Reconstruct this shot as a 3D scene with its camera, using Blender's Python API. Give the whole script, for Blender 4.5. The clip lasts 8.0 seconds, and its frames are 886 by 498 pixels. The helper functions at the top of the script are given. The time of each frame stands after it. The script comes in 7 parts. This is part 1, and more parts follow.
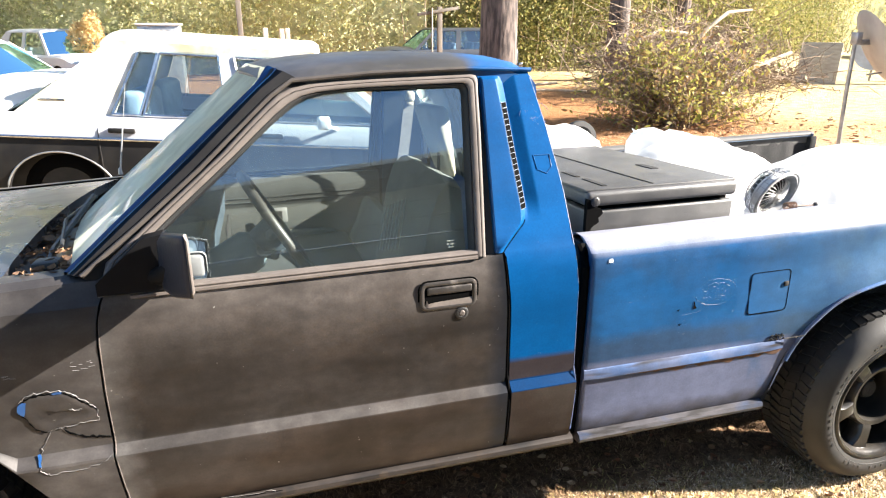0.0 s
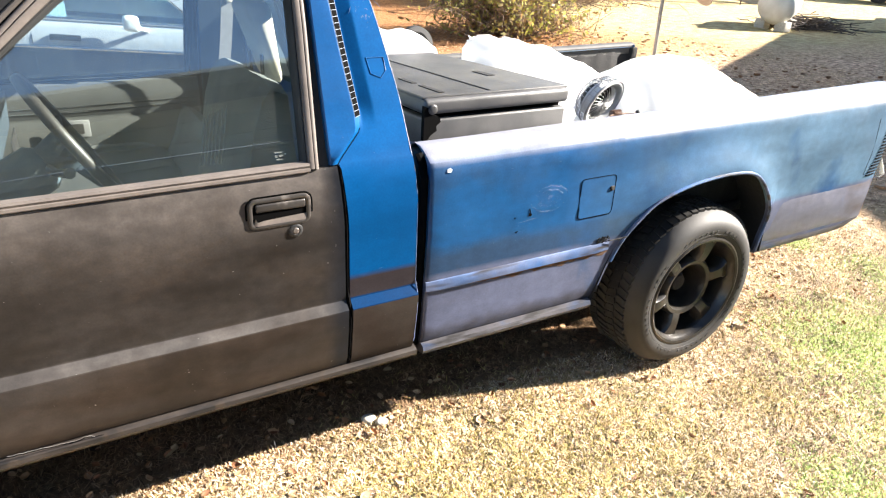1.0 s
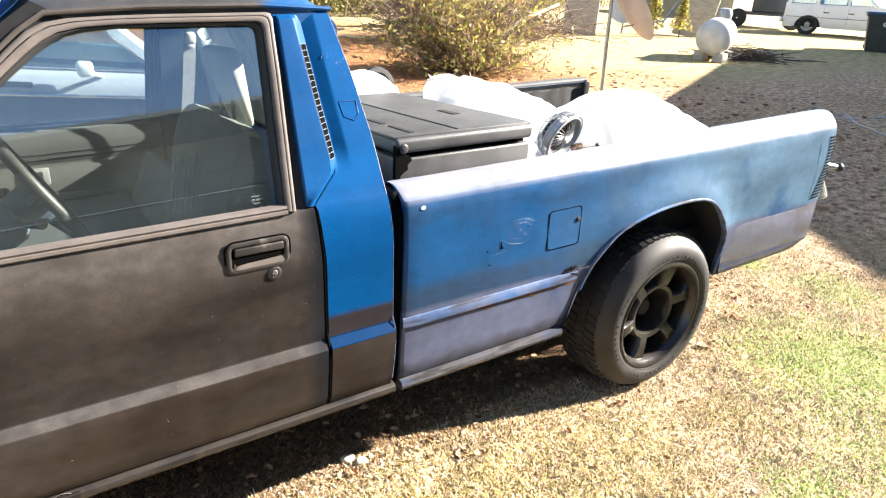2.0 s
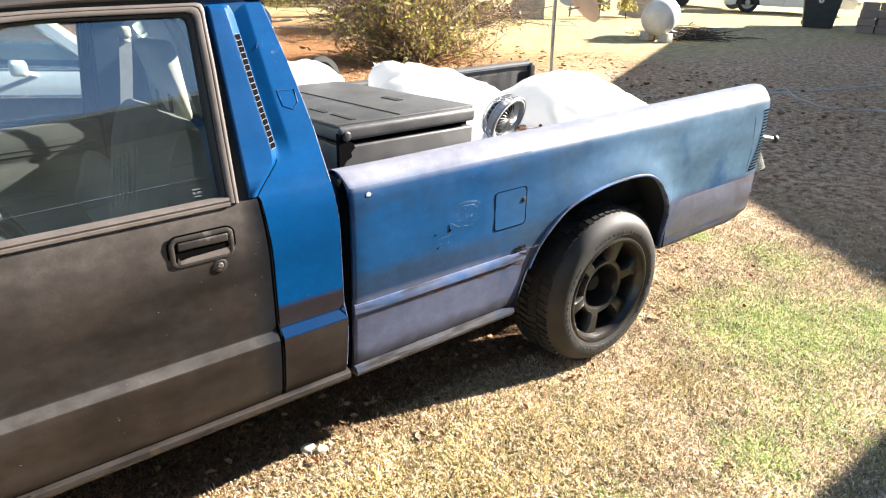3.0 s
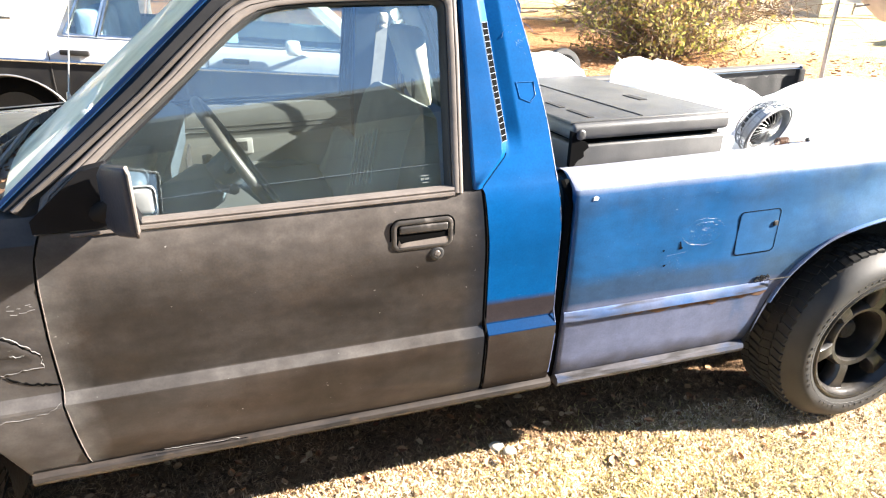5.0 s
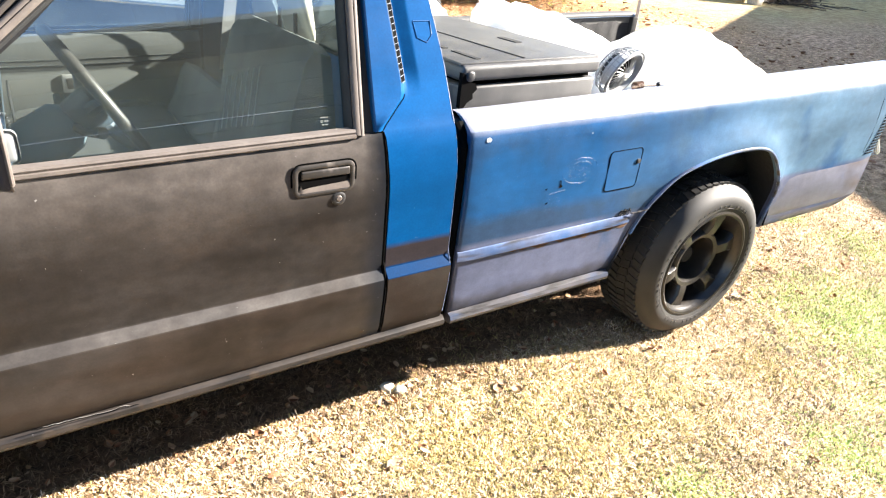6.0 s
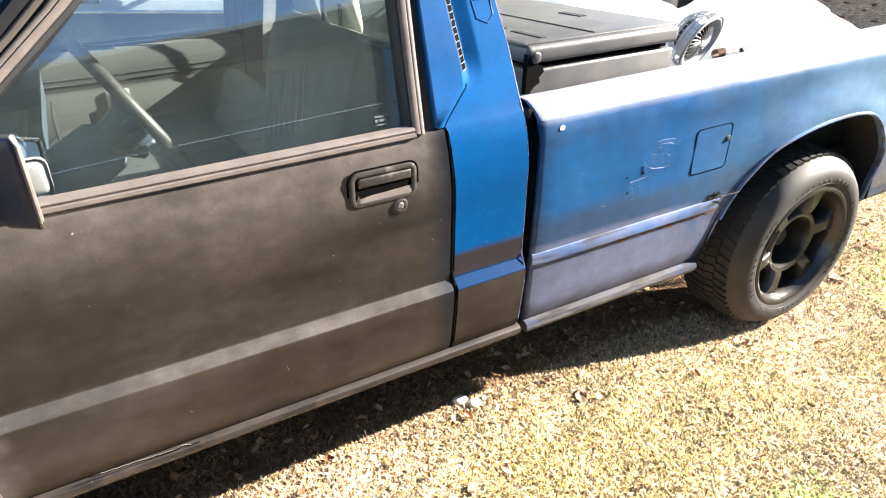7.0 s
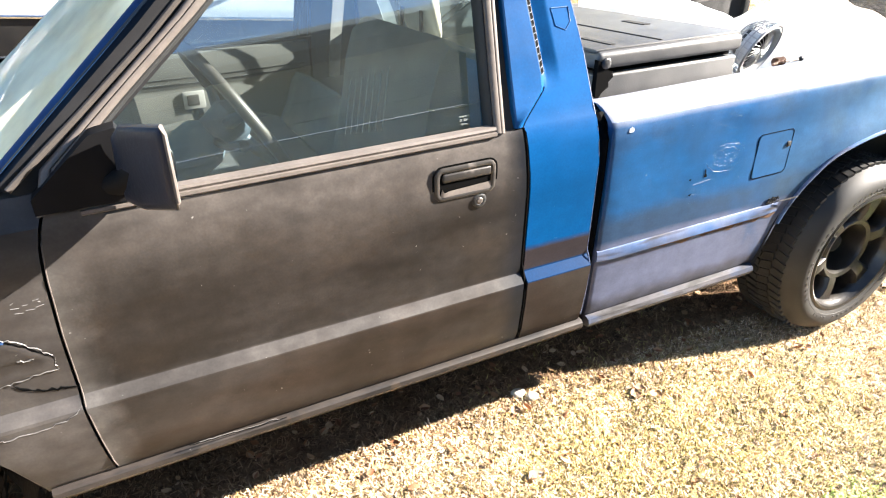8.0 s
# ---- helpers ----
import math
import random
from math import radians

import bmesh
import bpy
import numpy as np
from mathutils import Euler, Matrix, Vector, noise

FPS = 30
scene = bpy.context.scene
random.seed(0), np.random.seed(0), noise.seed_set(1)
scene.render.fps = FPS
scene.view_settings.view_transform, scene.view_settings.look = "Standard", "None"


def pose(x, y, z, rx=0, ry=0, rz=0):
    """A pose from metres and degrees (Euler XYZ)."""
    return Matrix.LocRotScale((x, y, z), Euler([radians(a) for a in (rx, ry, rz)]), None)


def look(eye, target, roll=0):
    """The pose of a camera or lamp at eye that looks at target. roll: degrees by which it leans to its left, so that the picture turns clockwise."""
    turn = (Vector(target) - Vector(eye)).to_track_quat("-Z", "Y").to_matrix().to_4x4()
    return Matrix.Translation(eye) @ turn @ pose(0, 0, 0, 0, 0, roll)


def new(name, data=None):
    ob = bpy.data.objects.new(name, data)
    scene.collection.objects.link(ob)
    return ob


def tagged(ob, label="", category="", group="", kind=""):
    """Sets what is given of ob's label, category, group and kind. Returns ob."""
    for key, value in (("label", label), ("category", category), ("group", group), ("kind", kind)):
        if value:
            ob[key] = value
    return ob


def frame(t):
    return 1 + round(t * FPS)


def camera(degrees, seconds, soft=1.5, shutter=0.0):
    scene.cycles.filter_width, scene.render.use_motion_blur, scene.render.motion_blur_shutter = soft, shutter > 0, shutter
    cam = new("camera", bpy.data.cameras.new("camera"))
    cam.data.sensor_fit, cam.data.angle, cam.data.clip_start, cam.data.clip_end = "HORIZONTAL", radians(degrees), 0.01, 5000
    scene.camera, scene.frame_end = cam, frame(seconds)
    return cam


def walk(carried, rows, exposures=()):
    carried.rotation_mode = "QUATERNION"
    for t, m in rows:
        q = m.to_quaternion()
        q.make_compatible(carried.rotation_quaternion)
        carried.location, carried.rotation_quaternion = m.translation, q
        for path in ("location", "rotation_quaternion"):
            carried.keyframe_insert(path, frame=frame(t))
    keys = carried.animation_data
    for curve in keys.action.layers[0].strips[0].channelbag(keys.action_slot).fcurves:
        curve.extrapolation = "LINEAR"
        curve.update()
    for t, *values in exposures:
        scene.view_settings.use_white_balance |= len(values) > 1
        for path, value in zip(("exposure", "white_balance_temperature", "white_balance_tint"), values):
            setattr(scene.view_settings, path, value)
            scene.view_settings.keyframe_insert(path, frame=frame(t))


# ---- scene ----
cam = camera(68.0, 8.0, soft=1.2)
PATH = [
    (0, (-0.576, -1.476, 1.505), (-0.066, 0.348, 0.86), -0.0),
    (0.5, (-0.52, -1.471, 1.488), (0.187, 0.235, 0.72), -1.0),
    (1, (-0.533, -1.411, 1.47), (0.382, 0.14, 0.6), 3.5),
    (1.5, (-0.586, -1.4, 1.477), (0.323, 0.173, 0.64), 3.0),
    (2, (-0.588, -1.408, 1.487), (0.454, 0.115, 0.715), 2.8),
    (2.2, (-0.578, -1.411, 1.488), (0.528, 0.073, 0.732), 2.9),
    (3.3, (-0.571, -1.464, 1.483), (0.544, -0.02, 0.664), 1.1),
    (3.5, (-0.583, -1.467, 1.482), (0.461, 0.014, 0.635), 0.6),
    (4, (-0.591, -1.445, 1.466), (0.199, 0.187, 0.622), 0.9),
    (4.2, (-0.568, -1.433, 1.474), (0.051, 0.274, 0.635), -0.8),
    (5.3, (-0.54, -1.343, 1.472), (0.02, 0.388, 0.64), 1.3),
    (5.5, (-0.59, -1.327, 1.476), (0.117, 0.356, 0.657), 2.3),
    (6, (-0.691, -1.293, 1.462), (0.305, 0.153, 0.504), 6.4),
    (6.5, (-0.669, -1.245, 1.451), (0.409, 0.19, 0.566), 2.6),
    (7, (-0.644, -1.128, 1.415), (0.209, 0.382, 0.418), 0.5),
    (7.5, (-0.679, -1.107, 1.425), (0.306, 0.358, 0.485), 2.6),
    (8, (-0.778, -1.159, 1.426), (0.001, 0.403, 0.45), 0.3),
]
walk(cam, [(t, look(eye, target, roll)) for t, eye, target, roll in PATH], [(0, 2.81), (0.5, 2.86), (1, 2.78), (1.5, 2.79), (2, 2.73), (3.5, 2.39), (4.0, 2.79), (5.5, 3.24), (6.0, 3.04), (6.5, 2.76), (7, 3.00), (7.5, 3.14), (8, 3.17)])
SUN_TO = Vector((1.0, -0.27, 0.545)).normalized()

# ---- world and sun ----
world = bpy.data.worlds.new("sky")
scene.world = world
world.use_nodes = True
wn = world.node_tree
sky = wn.nodes.new("ShaderNodeTexSky")
sky.sky_type = "NISHITA"
sky.sun_disc = False
sky.dust_density = 0.4
sky.ozone_density = 2.5
sky.sun_elevation = math.asin(SUN_TO.z)
sky.sun_rotation = math.atan2(SUN_TO.x, SUN_TO.y)
wn.links.new(sky.outputs[0], wn.nodes["Background"].inputs[0])
wn.nodes["Background"].inputs[1].default_value = 0.052
sun = new("sun", bpy.data.lights.new("sun", "SUN"))
sun.data.energy, sun.data.angle, sun.data.color = 5.0, radians(0.5), (1.0, 0.92, 0.825)
sun.matrix_world = look(SUN_TO * 50, (0, 0, 0))


# ---- materials ----
def mat(name, color, rough=0.6, metal=0.0, var=0.0, scale=8.0, color2=None, bump=0.0, bscale=60.0, stretch=(1, 1, 1), spec=0.5, detail=6.0, fine=0.0, fscale=90.0, rvar=0.0):
    """A procedural surface: two noise scales of colour, roughness variation and bump."""
    m = bpy.data.materials.new(name)
    m.use_nodes = True
    nt = m.node_tree
    b = nt.nodes["Principled BSDF"]
    b.inputs["Roughness"].default_value = rough
    b.inputs["Metallic"].default_value = metal
    b.inputs["Specular IOR Level"].default_value = spec
    b.inputs["Base Color"].default_value = (*color, 1)
    tc = nt.nodes.new("ShaderNodeTexCoord")
    mp = nt.nodes.new("ShaderNodeMapping")
    mp.inputs["Scale"].default_value = stretch
    nt.links.new(tc.outputs["Object"], mp.inputs[0])
    last = None
    if var or color2:
        n = nt.nodes.new("ShaderNodeTexNoise")
        n.inputs["Scale"].default_value, n.inputs["Detail"].default_value = scale, detail
        nt.links.new(mp.outputs[0], n.inputs["Vector"])
        ramp = nt.nodes.new("ShaderNodeValToRGB")
        ramp.color_ramp.elements[0].position, ramp.color_ramp.elements[1].position = 0.36, 0.66
        c2 = color2 or tuple(c * (1 - var) for c in color)
        ramp.color_ramp.elements[0].color = (*c2, 1)
        ramp.color_ramp.elements[1].color = (*color, 1)
        nt.links.new(n.outputs["Fac"], ramp.inputs[0])
        last = ramp.outputs[0]
        if fine:
            n2 = nt.nodes.new("ShaderNodeTexNoise")
            n2.inputs["Scale"].default_value, n2.inputs["Detail"].default_value = fscale, 4
            nt.links.new(tc.outputs["Object"], n2.inputs["Vector"])
            mr = nt.nodes.new("ShaderNodeMapRange")
            mr.inputs[1].default_value, mr.inputs[2].default_value = 0.3, 0.7
            mr.inputs[3].default_value, mr.inputs[4].default_value = 1 - fine, 1 + fine
            nt.links.new(n2.outputs["Fac"], mr.inputs[0])
            mx = nt.nodes.new("ShaderNodeMix")
            mx.data_type, mx.blend_type = "RGBA", "MULTIPLY"
            mx.inputs[0].default_value = 1
            nt.links.new(last, mx.inputs[6])
            nt.links.new(mr.outputs[0], mx.inputs[7])
            last = mx.outputs[2]
        nt.links.new(last, b.inputs["Base Color"])
        if rvar:
            mr2 = nt.nodes.new("ShaderNodeMapRange")
            mr2.inputs[3].default_value, mr2.inputs[4].default_value = rough - rvar, rough + rvar
            nt.links.new(n.outputs["Fac"], mr2.inputs[0])
            nt.links.new(mr2.outputs[0], b.inputs["Roughness"])
    if bump:
        nb = nt.nodes.new("ShaderNodeTexNoise")
        nb.inputs["Scale"].default_value, nb.inputs["Detail"].default_value = bscale, 5
        nt.links.new(mp.outputs[0], nb.inputs["Vector"])
        bp = nt.nodes.new("ShaderNodeBump")
        bp.inputs["Strength"].default_value, bp.inputs["Distance"].default_value = bump, 0.01
        nt.links.new(nb.outputs["Fac"], bp.inputs["Height"])
        nt.links.new(bp.outputs[0], b.inputs["Normal"])
    return m


def paint(name, layers, rough=0.4, bump=0.04, spec=0.5, cloud=0.45, speck=0.25, stretch=(0.6, 1.0, 2.6), wave=0.22):
    """Worn spray paint. layers: base colour first, then (colour, axis, from, to, noise, noise scale) masks laid over it along an axis."""
    m = bpy.data.materials.new(name)
    m.use_nodes = True
    nt = m.node_tree
    b = nt.nodes["Principled BSDF"]
    b.inputs["Roughness"].default_value = rough
    b.inputs["Specular IOR Level"].default_value = spec
    tc = nt.nodes.new("ShaderNodeTexCoord")
    sep = nt.nodes.new("ShaderNodeSeparateXYZ")
    nt.links.new(tc.outputs["Object"], sep.inputs[0])
    level = nt.nodes.new("ShaderNodeMath")
    level.operation = "MULTIPLY_ADD"
    nt.links.new(sep.outputs[0], level.inputs[0])
    level.inputs[1].default_value = -0.012
    nt.links.new(sep.outputs[2], level.inputs[2])
    along = {"X": sep.outputs[0], "Y": sep.outputs[1], "Z": level.outputs[0]}

    def noise_at(scale, detail, stretch=(1, 1, 1)):
        mp = nt.nodes.new("ShaderNodeMapping")
        mp.inputs["Scale"].default_value = stretch
        nt.links.new(tc.outputs["Object"], mp.inputs[0])
        n = nt.nodes.new("ShaderNodeTexNoise")
        n.inputs["Scale"].default_value, n.inputs["Detail"].default_value = scale, detail
        nt.links.new(mp.outputs[0], n.inputs["Vector"])
        return n.outputs["Fac"]

    def maths(op, a, c):
        n = nt.nodes.new("ShaderNodeMath")
        n.operation = op
        for i, v in enumerate((a, c)):
            if isinstance(v, (int, float)):
                n.inputs[i].default_value = v
            else:
                nt.links.new(v, n.inputs[i])
        return n.outputs[0]

    def mix(fac, a, c, kind="MIX"):
        n = nt.nodes.new("ShaderNodeMix")
        n.data_type, n.blend_type = "RGBA", kind
        for i, v in ((0, fac), (6, a), (7, c)):
            if isinstance(v, tuple):
                n.inputs[i].default_value = (*v, 1)
            elif isinstance(v, (int, float)):
                n.inputs[i].default_value = v
            else:
                nt.links.new(v, n.inputs[i])
        return n.outputs[2]

    col = layers[0]
    streak = noise_at(3.2, 7, stretch)
    drips = noise_at(9.0, 5, (2.2, 1.0, 0.22))
    grain = noise_at(210.0, 2)
    specks = noise_at(95.0, 3)
    for color, axis, lo, hi, amount, nscale in layers[1:]:
        if axis == "n":
            pos = noise_at(nscale, 5, amount)
        else:
            pos = maths("ADD", along[axis], maths("MULTIPLY", maths("SUBTRACT", noise_at(nscale, 6), 0.5), amount))
        mr = nt.nodes.new("ShaderNodeMapRange")
        mr.inputs[1].default_value, mr.inputs[2].default_value = lo, hi
        nt.links.new(pos, mr.inputs[0])
        col = mix(mr.outputs[0], col, color)
    mr = nt.nodes.new("ShaderNodeMapRange")
    mr.inputs[1].default_value, mr.inputs[2].default_value, mr.inputs[3].default_value, mr.inputs[4].default_value = 0.32, 0.68, 1 - cloud, 1 + cloud * 0.8
    nt.links.new(streak, mr.inputs[0])
    col = mix(1.0, col, mr.outputs[0], "MULTIPLY")
    mottle = noise_at(26.0, 6, (1.0, 1.0, 1.4))
    for src, lo, hi, a, c in ((drips, 0.35, 0.7, 1 + cloud * 0.15, 1 - cloud * 0.22), (mottle, 0.33, 0.67, 1 - cloud * 0.34, 1 + cloud * 0.34), (grain, 0.3, 0.7, 0.92, 1.08)):
        mr = nt.nodes.new("ShaderNodeMapRange")
        mr.inputs[1].default_value, mr.inputs[2].default_value, mr.inputs[3].default_value, mr.inputs[4].default_value = lo, hi, a, c
        nt.links.new(src, mr.inputs[0])
        col = mix(1.0, col, mr.outputs[0], "MULTIPLY")
    mr = nt.nodes.new("ShaderNodeMapRange")
    mr.inputs[1].default_value, mr.inputs[2].default_value, mr.inputs[3].default_value, mr.inputs[4].default_value = 0.74, 0.78, 0.0, speck
    nt.links.new(specks, mr.inputs[0])
    col = mix(mr.outputs[0], col, (0.42, 0.41, 0.40))
    nt.links.new(col, b.inputs["Base Color"])
    mr = nt.nodes.new("ShaderNodeMapRange")
    mr.inputs[1].default_value, mr.inputs[2].default_value, mr.inputs[3].default_value, mr.inputs[4].default_value = 0.3, 0.7, rough - 0.06, rough + 0.08
    nt.links.new(noise_at(7, 5), mr.inputs[0])
    nt.links.new(mr.outputs[0], b.inputs["Roughness"])
    if bump:
        bp = nt.nodes.new("ShaderNodeBump")
        bp.inputs["Strength"].default_value, bp.inputs["Distance"].default_value = bump, 0.004
        nt.links.new(noise_at(160, 3), bp.inputs["Height"])
        dents = nt.nodes.new("ShaderNodeBump")
        dents.inputs["Strength"].default_value, dents.inputs["Distance"].default_value = wave, 0.02
        nt.links.new(noise_at(3.5, 2), dents.inputs["Height"])
        nt.links.new(dents.outputs[0], bp.inputs["Normal"])
        nt.links.new(bp.outputs[0], b.inputs["Normal"])
    return m


def glass(name, tint, gloss=0.0, dust=0.0, dust_color=(0.62, 0.66, 0.66), shine=(1, 1, 1), least=0.45):
    m = bpy.data.materials.new(name)
    m.use_nodes = True
    nt = m.node_tree
    nt.nodes.remove(nt.nodes["Principled BSDF"])
    tr = nt.nodes.new("ShaderNodeBsdfTransparent")
    tr.inputs[0].default_value = (*tint, 1)
    gl = nt.nodes.new("ShaderNodeBsdfGlossy")
    gl.inputs["Roughness"].default_value = 0.015
    gl.inputs["Color"].default_value = (*shine, 1)
    fr = nt.nodes.new("ShaderNodeFresnel")
    fr.inputs[0].default_value = 1.52
    add = nt.nodes.new("ShaderNodeMath")
    add.inputs[1].default_value = gloss
    nt.links.new(fr.outputs[0], add.inputs[0])
    mx = nt.nodes.new("ShaderNodeMixShader")
    nt.links.new(add.outputs[0], mx.inputs[0])
    nt.links.new(tr.outputs[0], mx.inputs[1])
    nt.links.new(gl.outputs[0], mx.inputs[2])
    if dust:
        df = nt.nodes.new("ShaderNodeBsdfDiffuse")
        df.inputs[0].default_value = (*dust_color, 1)
        tl = nt.nodes.new("ShaderNodeBsdfTranslucent")
        tl.inputs[0].default_value = (*dust_color, 1)
        both = nt.nodes.new("ShaderNodeMixShader")
        nt.links.new(df.outputs[0], both.inputs[1])
        nt.links.new(tl.outputs[0], both.inputs[2])
        tc = nt.nodes.new("ShaderNodeTexCoord")
        ns = nt.nodes.new("ShaderNodeTexNoise")
        ns.inputs["Scale"].default_value, ns.inputs["Detail"].default_value = 6.0, 8
        nt.links.new(tc.outputs["Object"], ns.inputs["Vector"])
        mr = nt.nodes.new("ShaderNodeMapRange")
        mr.inputs[1].default_value, mr.inputs[2].default_value, mr.inputs[3].default_value, mr.inputs[4].default_value = 0.3, 0.7, dust * least, dust * 1.6
        nt.links.new(ns.outputs["Fac"], mr.inputs[0])
        film = nt.nodes.new("ShaderNodeMixShader")
        nt.links.new(mr.outputs[0], film.inputs[0])
        nt.links.new(mx.outputs[0], film.inputs[1])
        nt.links.new(both.outputs[0], film.inputs[2])
        mx = film
    nt.links.new(mx.outputs[0], nt.nodes["Material Output"].inputs[0])
    return m


PRIMER = (0.0162, 0.0139, 0.0129)
BLUE = (0.0003, 0.051, 0.165)
# Pale tone for the sunlight on top of the bed rail.
RAIL_SHEEN = (0.20, 0.205, 0.245)
# Belt line and upper door are painted paler, for the light on them.
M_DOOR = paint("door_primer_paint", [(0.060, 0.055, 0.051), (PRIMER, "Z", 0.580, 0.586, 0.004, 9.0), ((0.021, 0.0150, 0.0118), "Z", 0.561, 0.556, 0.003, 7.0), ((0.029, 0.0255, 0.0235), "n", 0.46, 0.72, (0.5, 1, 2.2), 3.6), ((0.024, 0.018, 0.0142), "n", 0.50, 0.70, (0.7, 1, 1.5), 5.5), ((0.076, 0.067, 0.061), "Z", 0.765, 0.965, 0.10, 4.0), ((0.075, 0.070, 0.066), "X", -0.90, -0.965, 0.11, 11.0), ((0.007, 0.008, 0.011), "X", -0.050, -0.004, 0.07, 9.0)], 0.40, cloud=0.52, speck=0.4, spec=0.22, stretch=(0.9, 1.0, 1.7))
M_DARK = paint("front_primer_paint", [(0.033, 0.030, 0.029), ((0.058, 0.053, 0.050), "n", 0.45, 0.72, (1, 1, 2), 4.0)], 0.42, cloud=0.5, spec=0.28)
M_PILLAR = paint("black_pillar_paint", [(0.010, 0.010, 0.011)], 0.45, cloud=0.3, speck=0.1, spec=0.2)
M_ROOF = paint("roof_paint", [(0.030, 0.029, 0.030), ((0.046, 0.044, 0.043), "n", 0.5, 0.75, (1, 1, 1), 5.0), (BLUE, "X", -0.06, 0.0, 0.06, 9.0)], 0.42)
# Crease stripe is a darker blue, offsetting the light it catches.
M_BLUE = paint("cab_blue_paint", cloud=0.14, layers=[(0.022, 0.0165, 0.0135), ((0.032, 0.027, 0.023), "n", 0.45, 0.7, (1, 1, 1.5), 7.0), ((0.0001, 0.0185, 0.064), "Z", 0.557, 0.5595, 0.003, 9.0), ((0.024, 0.020, 0.022), "Z", 0.583, 0.587, 0.004, 9.0), (BLUE, "Z", 0.638, 0.656, 0.012, 6.0)], rough=0.52, spec=0.05)
M_BLUE_TRIM = paint("blue_trim_paint", [BLUE], 0.36, cloud=0.14, spec=0.3)
# Darker copy of the blue, for the shade on the pillar edge.
M_BLUE_EDGE = paint("shaded_blue_paint", [(0.003, 0.032, 0.11)], 0.45, cloud=0.3, spec=0.3)
M_SILL = paint("grimy_sill_paint", [(0.026, 0.021, 0.018), ((0.010, 0.009, 0.009), "n", 0.50, 0.66, (0.4, 1, 3.0), 18.0), ((0.034, 0.025, 0.018), "n", 0.60, 0.70, (1, 1, 0.5), 23.0)], 0.5, spec=0.25)
M_BEDSILL = paint("grimy_bed_sill_paint", [(0.055, 0.052, 0.058), ((0.014, 0.013, 0.013), "n", 0.50, 0.66, (0.35, 1, 4.0), 24.0), ((0.012, 0.045, 0.12), "n", 0.52, 0.68, (0.5, 1, 1), 9.0)], 0.42, spec=0.35)
# Rail top and tail end are painted paler, for sun and sky sheen.
M_BED = paint("bed_blue_paint", [(0.064, 0.077, 0.128), ((0.004, 0.054, 0.155), "Z", 0.575, 0.660, 0.10, 4.0), ((0.008, 0.038, 0.095), "n", 0.50, 0.66, (1, 1, 1.2), 5.0), ((0.016, 0.040, 0.085), "Z", 0.690, 0.645, 0.08, 7.0), ((0.074, 0.134, 0.200), "X", 0.70, 1.65, 0.35, 2.5), ((0.076, 0.088, 0.140), "Z", 0.604, 0.586, 0.02, 6.0), ((0.014, 0.056, 0.140), "n", 0.55, 0.70, (1, 1, 0.7), 4.0), ((0.026, 0.024, 0.028), "Z", 0.43, 0.36, 0.08, 16.0), (RAIL_SHEEN, "Z", 0.912, 0.942, 0.012, 9.0)], 0.42, speck=0.10, spec=0.24, cloud=0.26, wave=0.06)
M_BEDTRIM = paint("bed_trim_paint", [(0.095, 0.12, 0.20), ((0.035, 0.09, 0.22), "n", 0.45, 0.65, (1, 1, 1), 7.0), ((0.035, 0.030, 0.030), "n", 0.56, 0.66, (0.35, 1, 3.0), 9.0)], 0.36)
M_REARPANEL = paint("scuffed_rear_panel_paint", [(0.105, 0.108, 0.140), ((0.080, 0.066, 0.066), "n", 0.48, 0.68, (0.6, 1, 1.4), 6.0), ((0.06, 0.10, 0.19), "n", 0.58, 0.72, (1, 1, 1), 5.0)], 0.40, cloud=0.3)
M_TRIM = paint("grey_trim_paint", [(0.105, 0.090, 0.080)], 0.45, cloud=0.25, spec=0.25)
M_HANDLE = paint("rubbed_black_paint", [(0.030, 0.027, 0.025), ((0.09, 0.08, 0.072), "n", 0.55, 0.68, (1, 1, 1), 30.0)], 0.36, cloud=0.3, spec=0.4)
M_GUTTER = paint("gutter_paint", [(0.055, 0.048, 0.043), (BLUE, "X", -0.07, -0.04, 0.03, 9.0)], 0.45, cloud=0.3, spec=0.2)
M_HOOD = paint("hood_primer_paint", [(0.020, 0.020, 0.023), ((0.036, 0.036, 0.039), "n", 0.45, 0.7, (1, 1, 1), 9.0)], 0.27, cloud=0.5, spec=0.8)
# Near-black for cracks, and for gaps and hollows in place of their shade.
M_SLOT = mat("black_slot", (0.002, 0.002, 0.002), 0.95, spec=0.05)
M_BAR = mat("bright_worn_bar", (0.20, 0.23, 0.28), 0.45, 0.2, var=0.4, scale=60)
M_BLACK = mat("black_plastic", (0.018, 0.018, 0.019), 0.5, var=0.3, scale=30, bump=0.15, bscale=300)
M_HOLE = mat("dark_underbody", (0.012, 0.011, 0.010), 0.85, var=0.4, scale=9, bump=0.3)
M_RUBBER = mat("window_rubber", (0.012, 0.012, 0.012), 0.7, var=0.3, scale=20)
M_TYRE = mat("tyre_rubber", (0.011, 0.0105, 0.010), 0.66, color2=(0.022, 0.020, 0.018), scale=14, bump=0.05, bscale=160)
M_RIM = mat("black_rim_paint", (0.008, 0.0075, 0.007), 0.30, spec=0.45, color2=(0.026, 0.022, 0.018), scale=16, bump=0.1, bscale=90)
M_LINER = mat("black_bed_liner", (0.012, 0.012, 0.013), 0.6, color2=(0.02, 0.02, 0.02), scale=12, bump=0.3, bscale=200, spec=0.15)
M_CHROME = mat("dull_chrome", (0.55, 0.55, 0.55), 0.25, 1.0, var=0.3, scale=20)
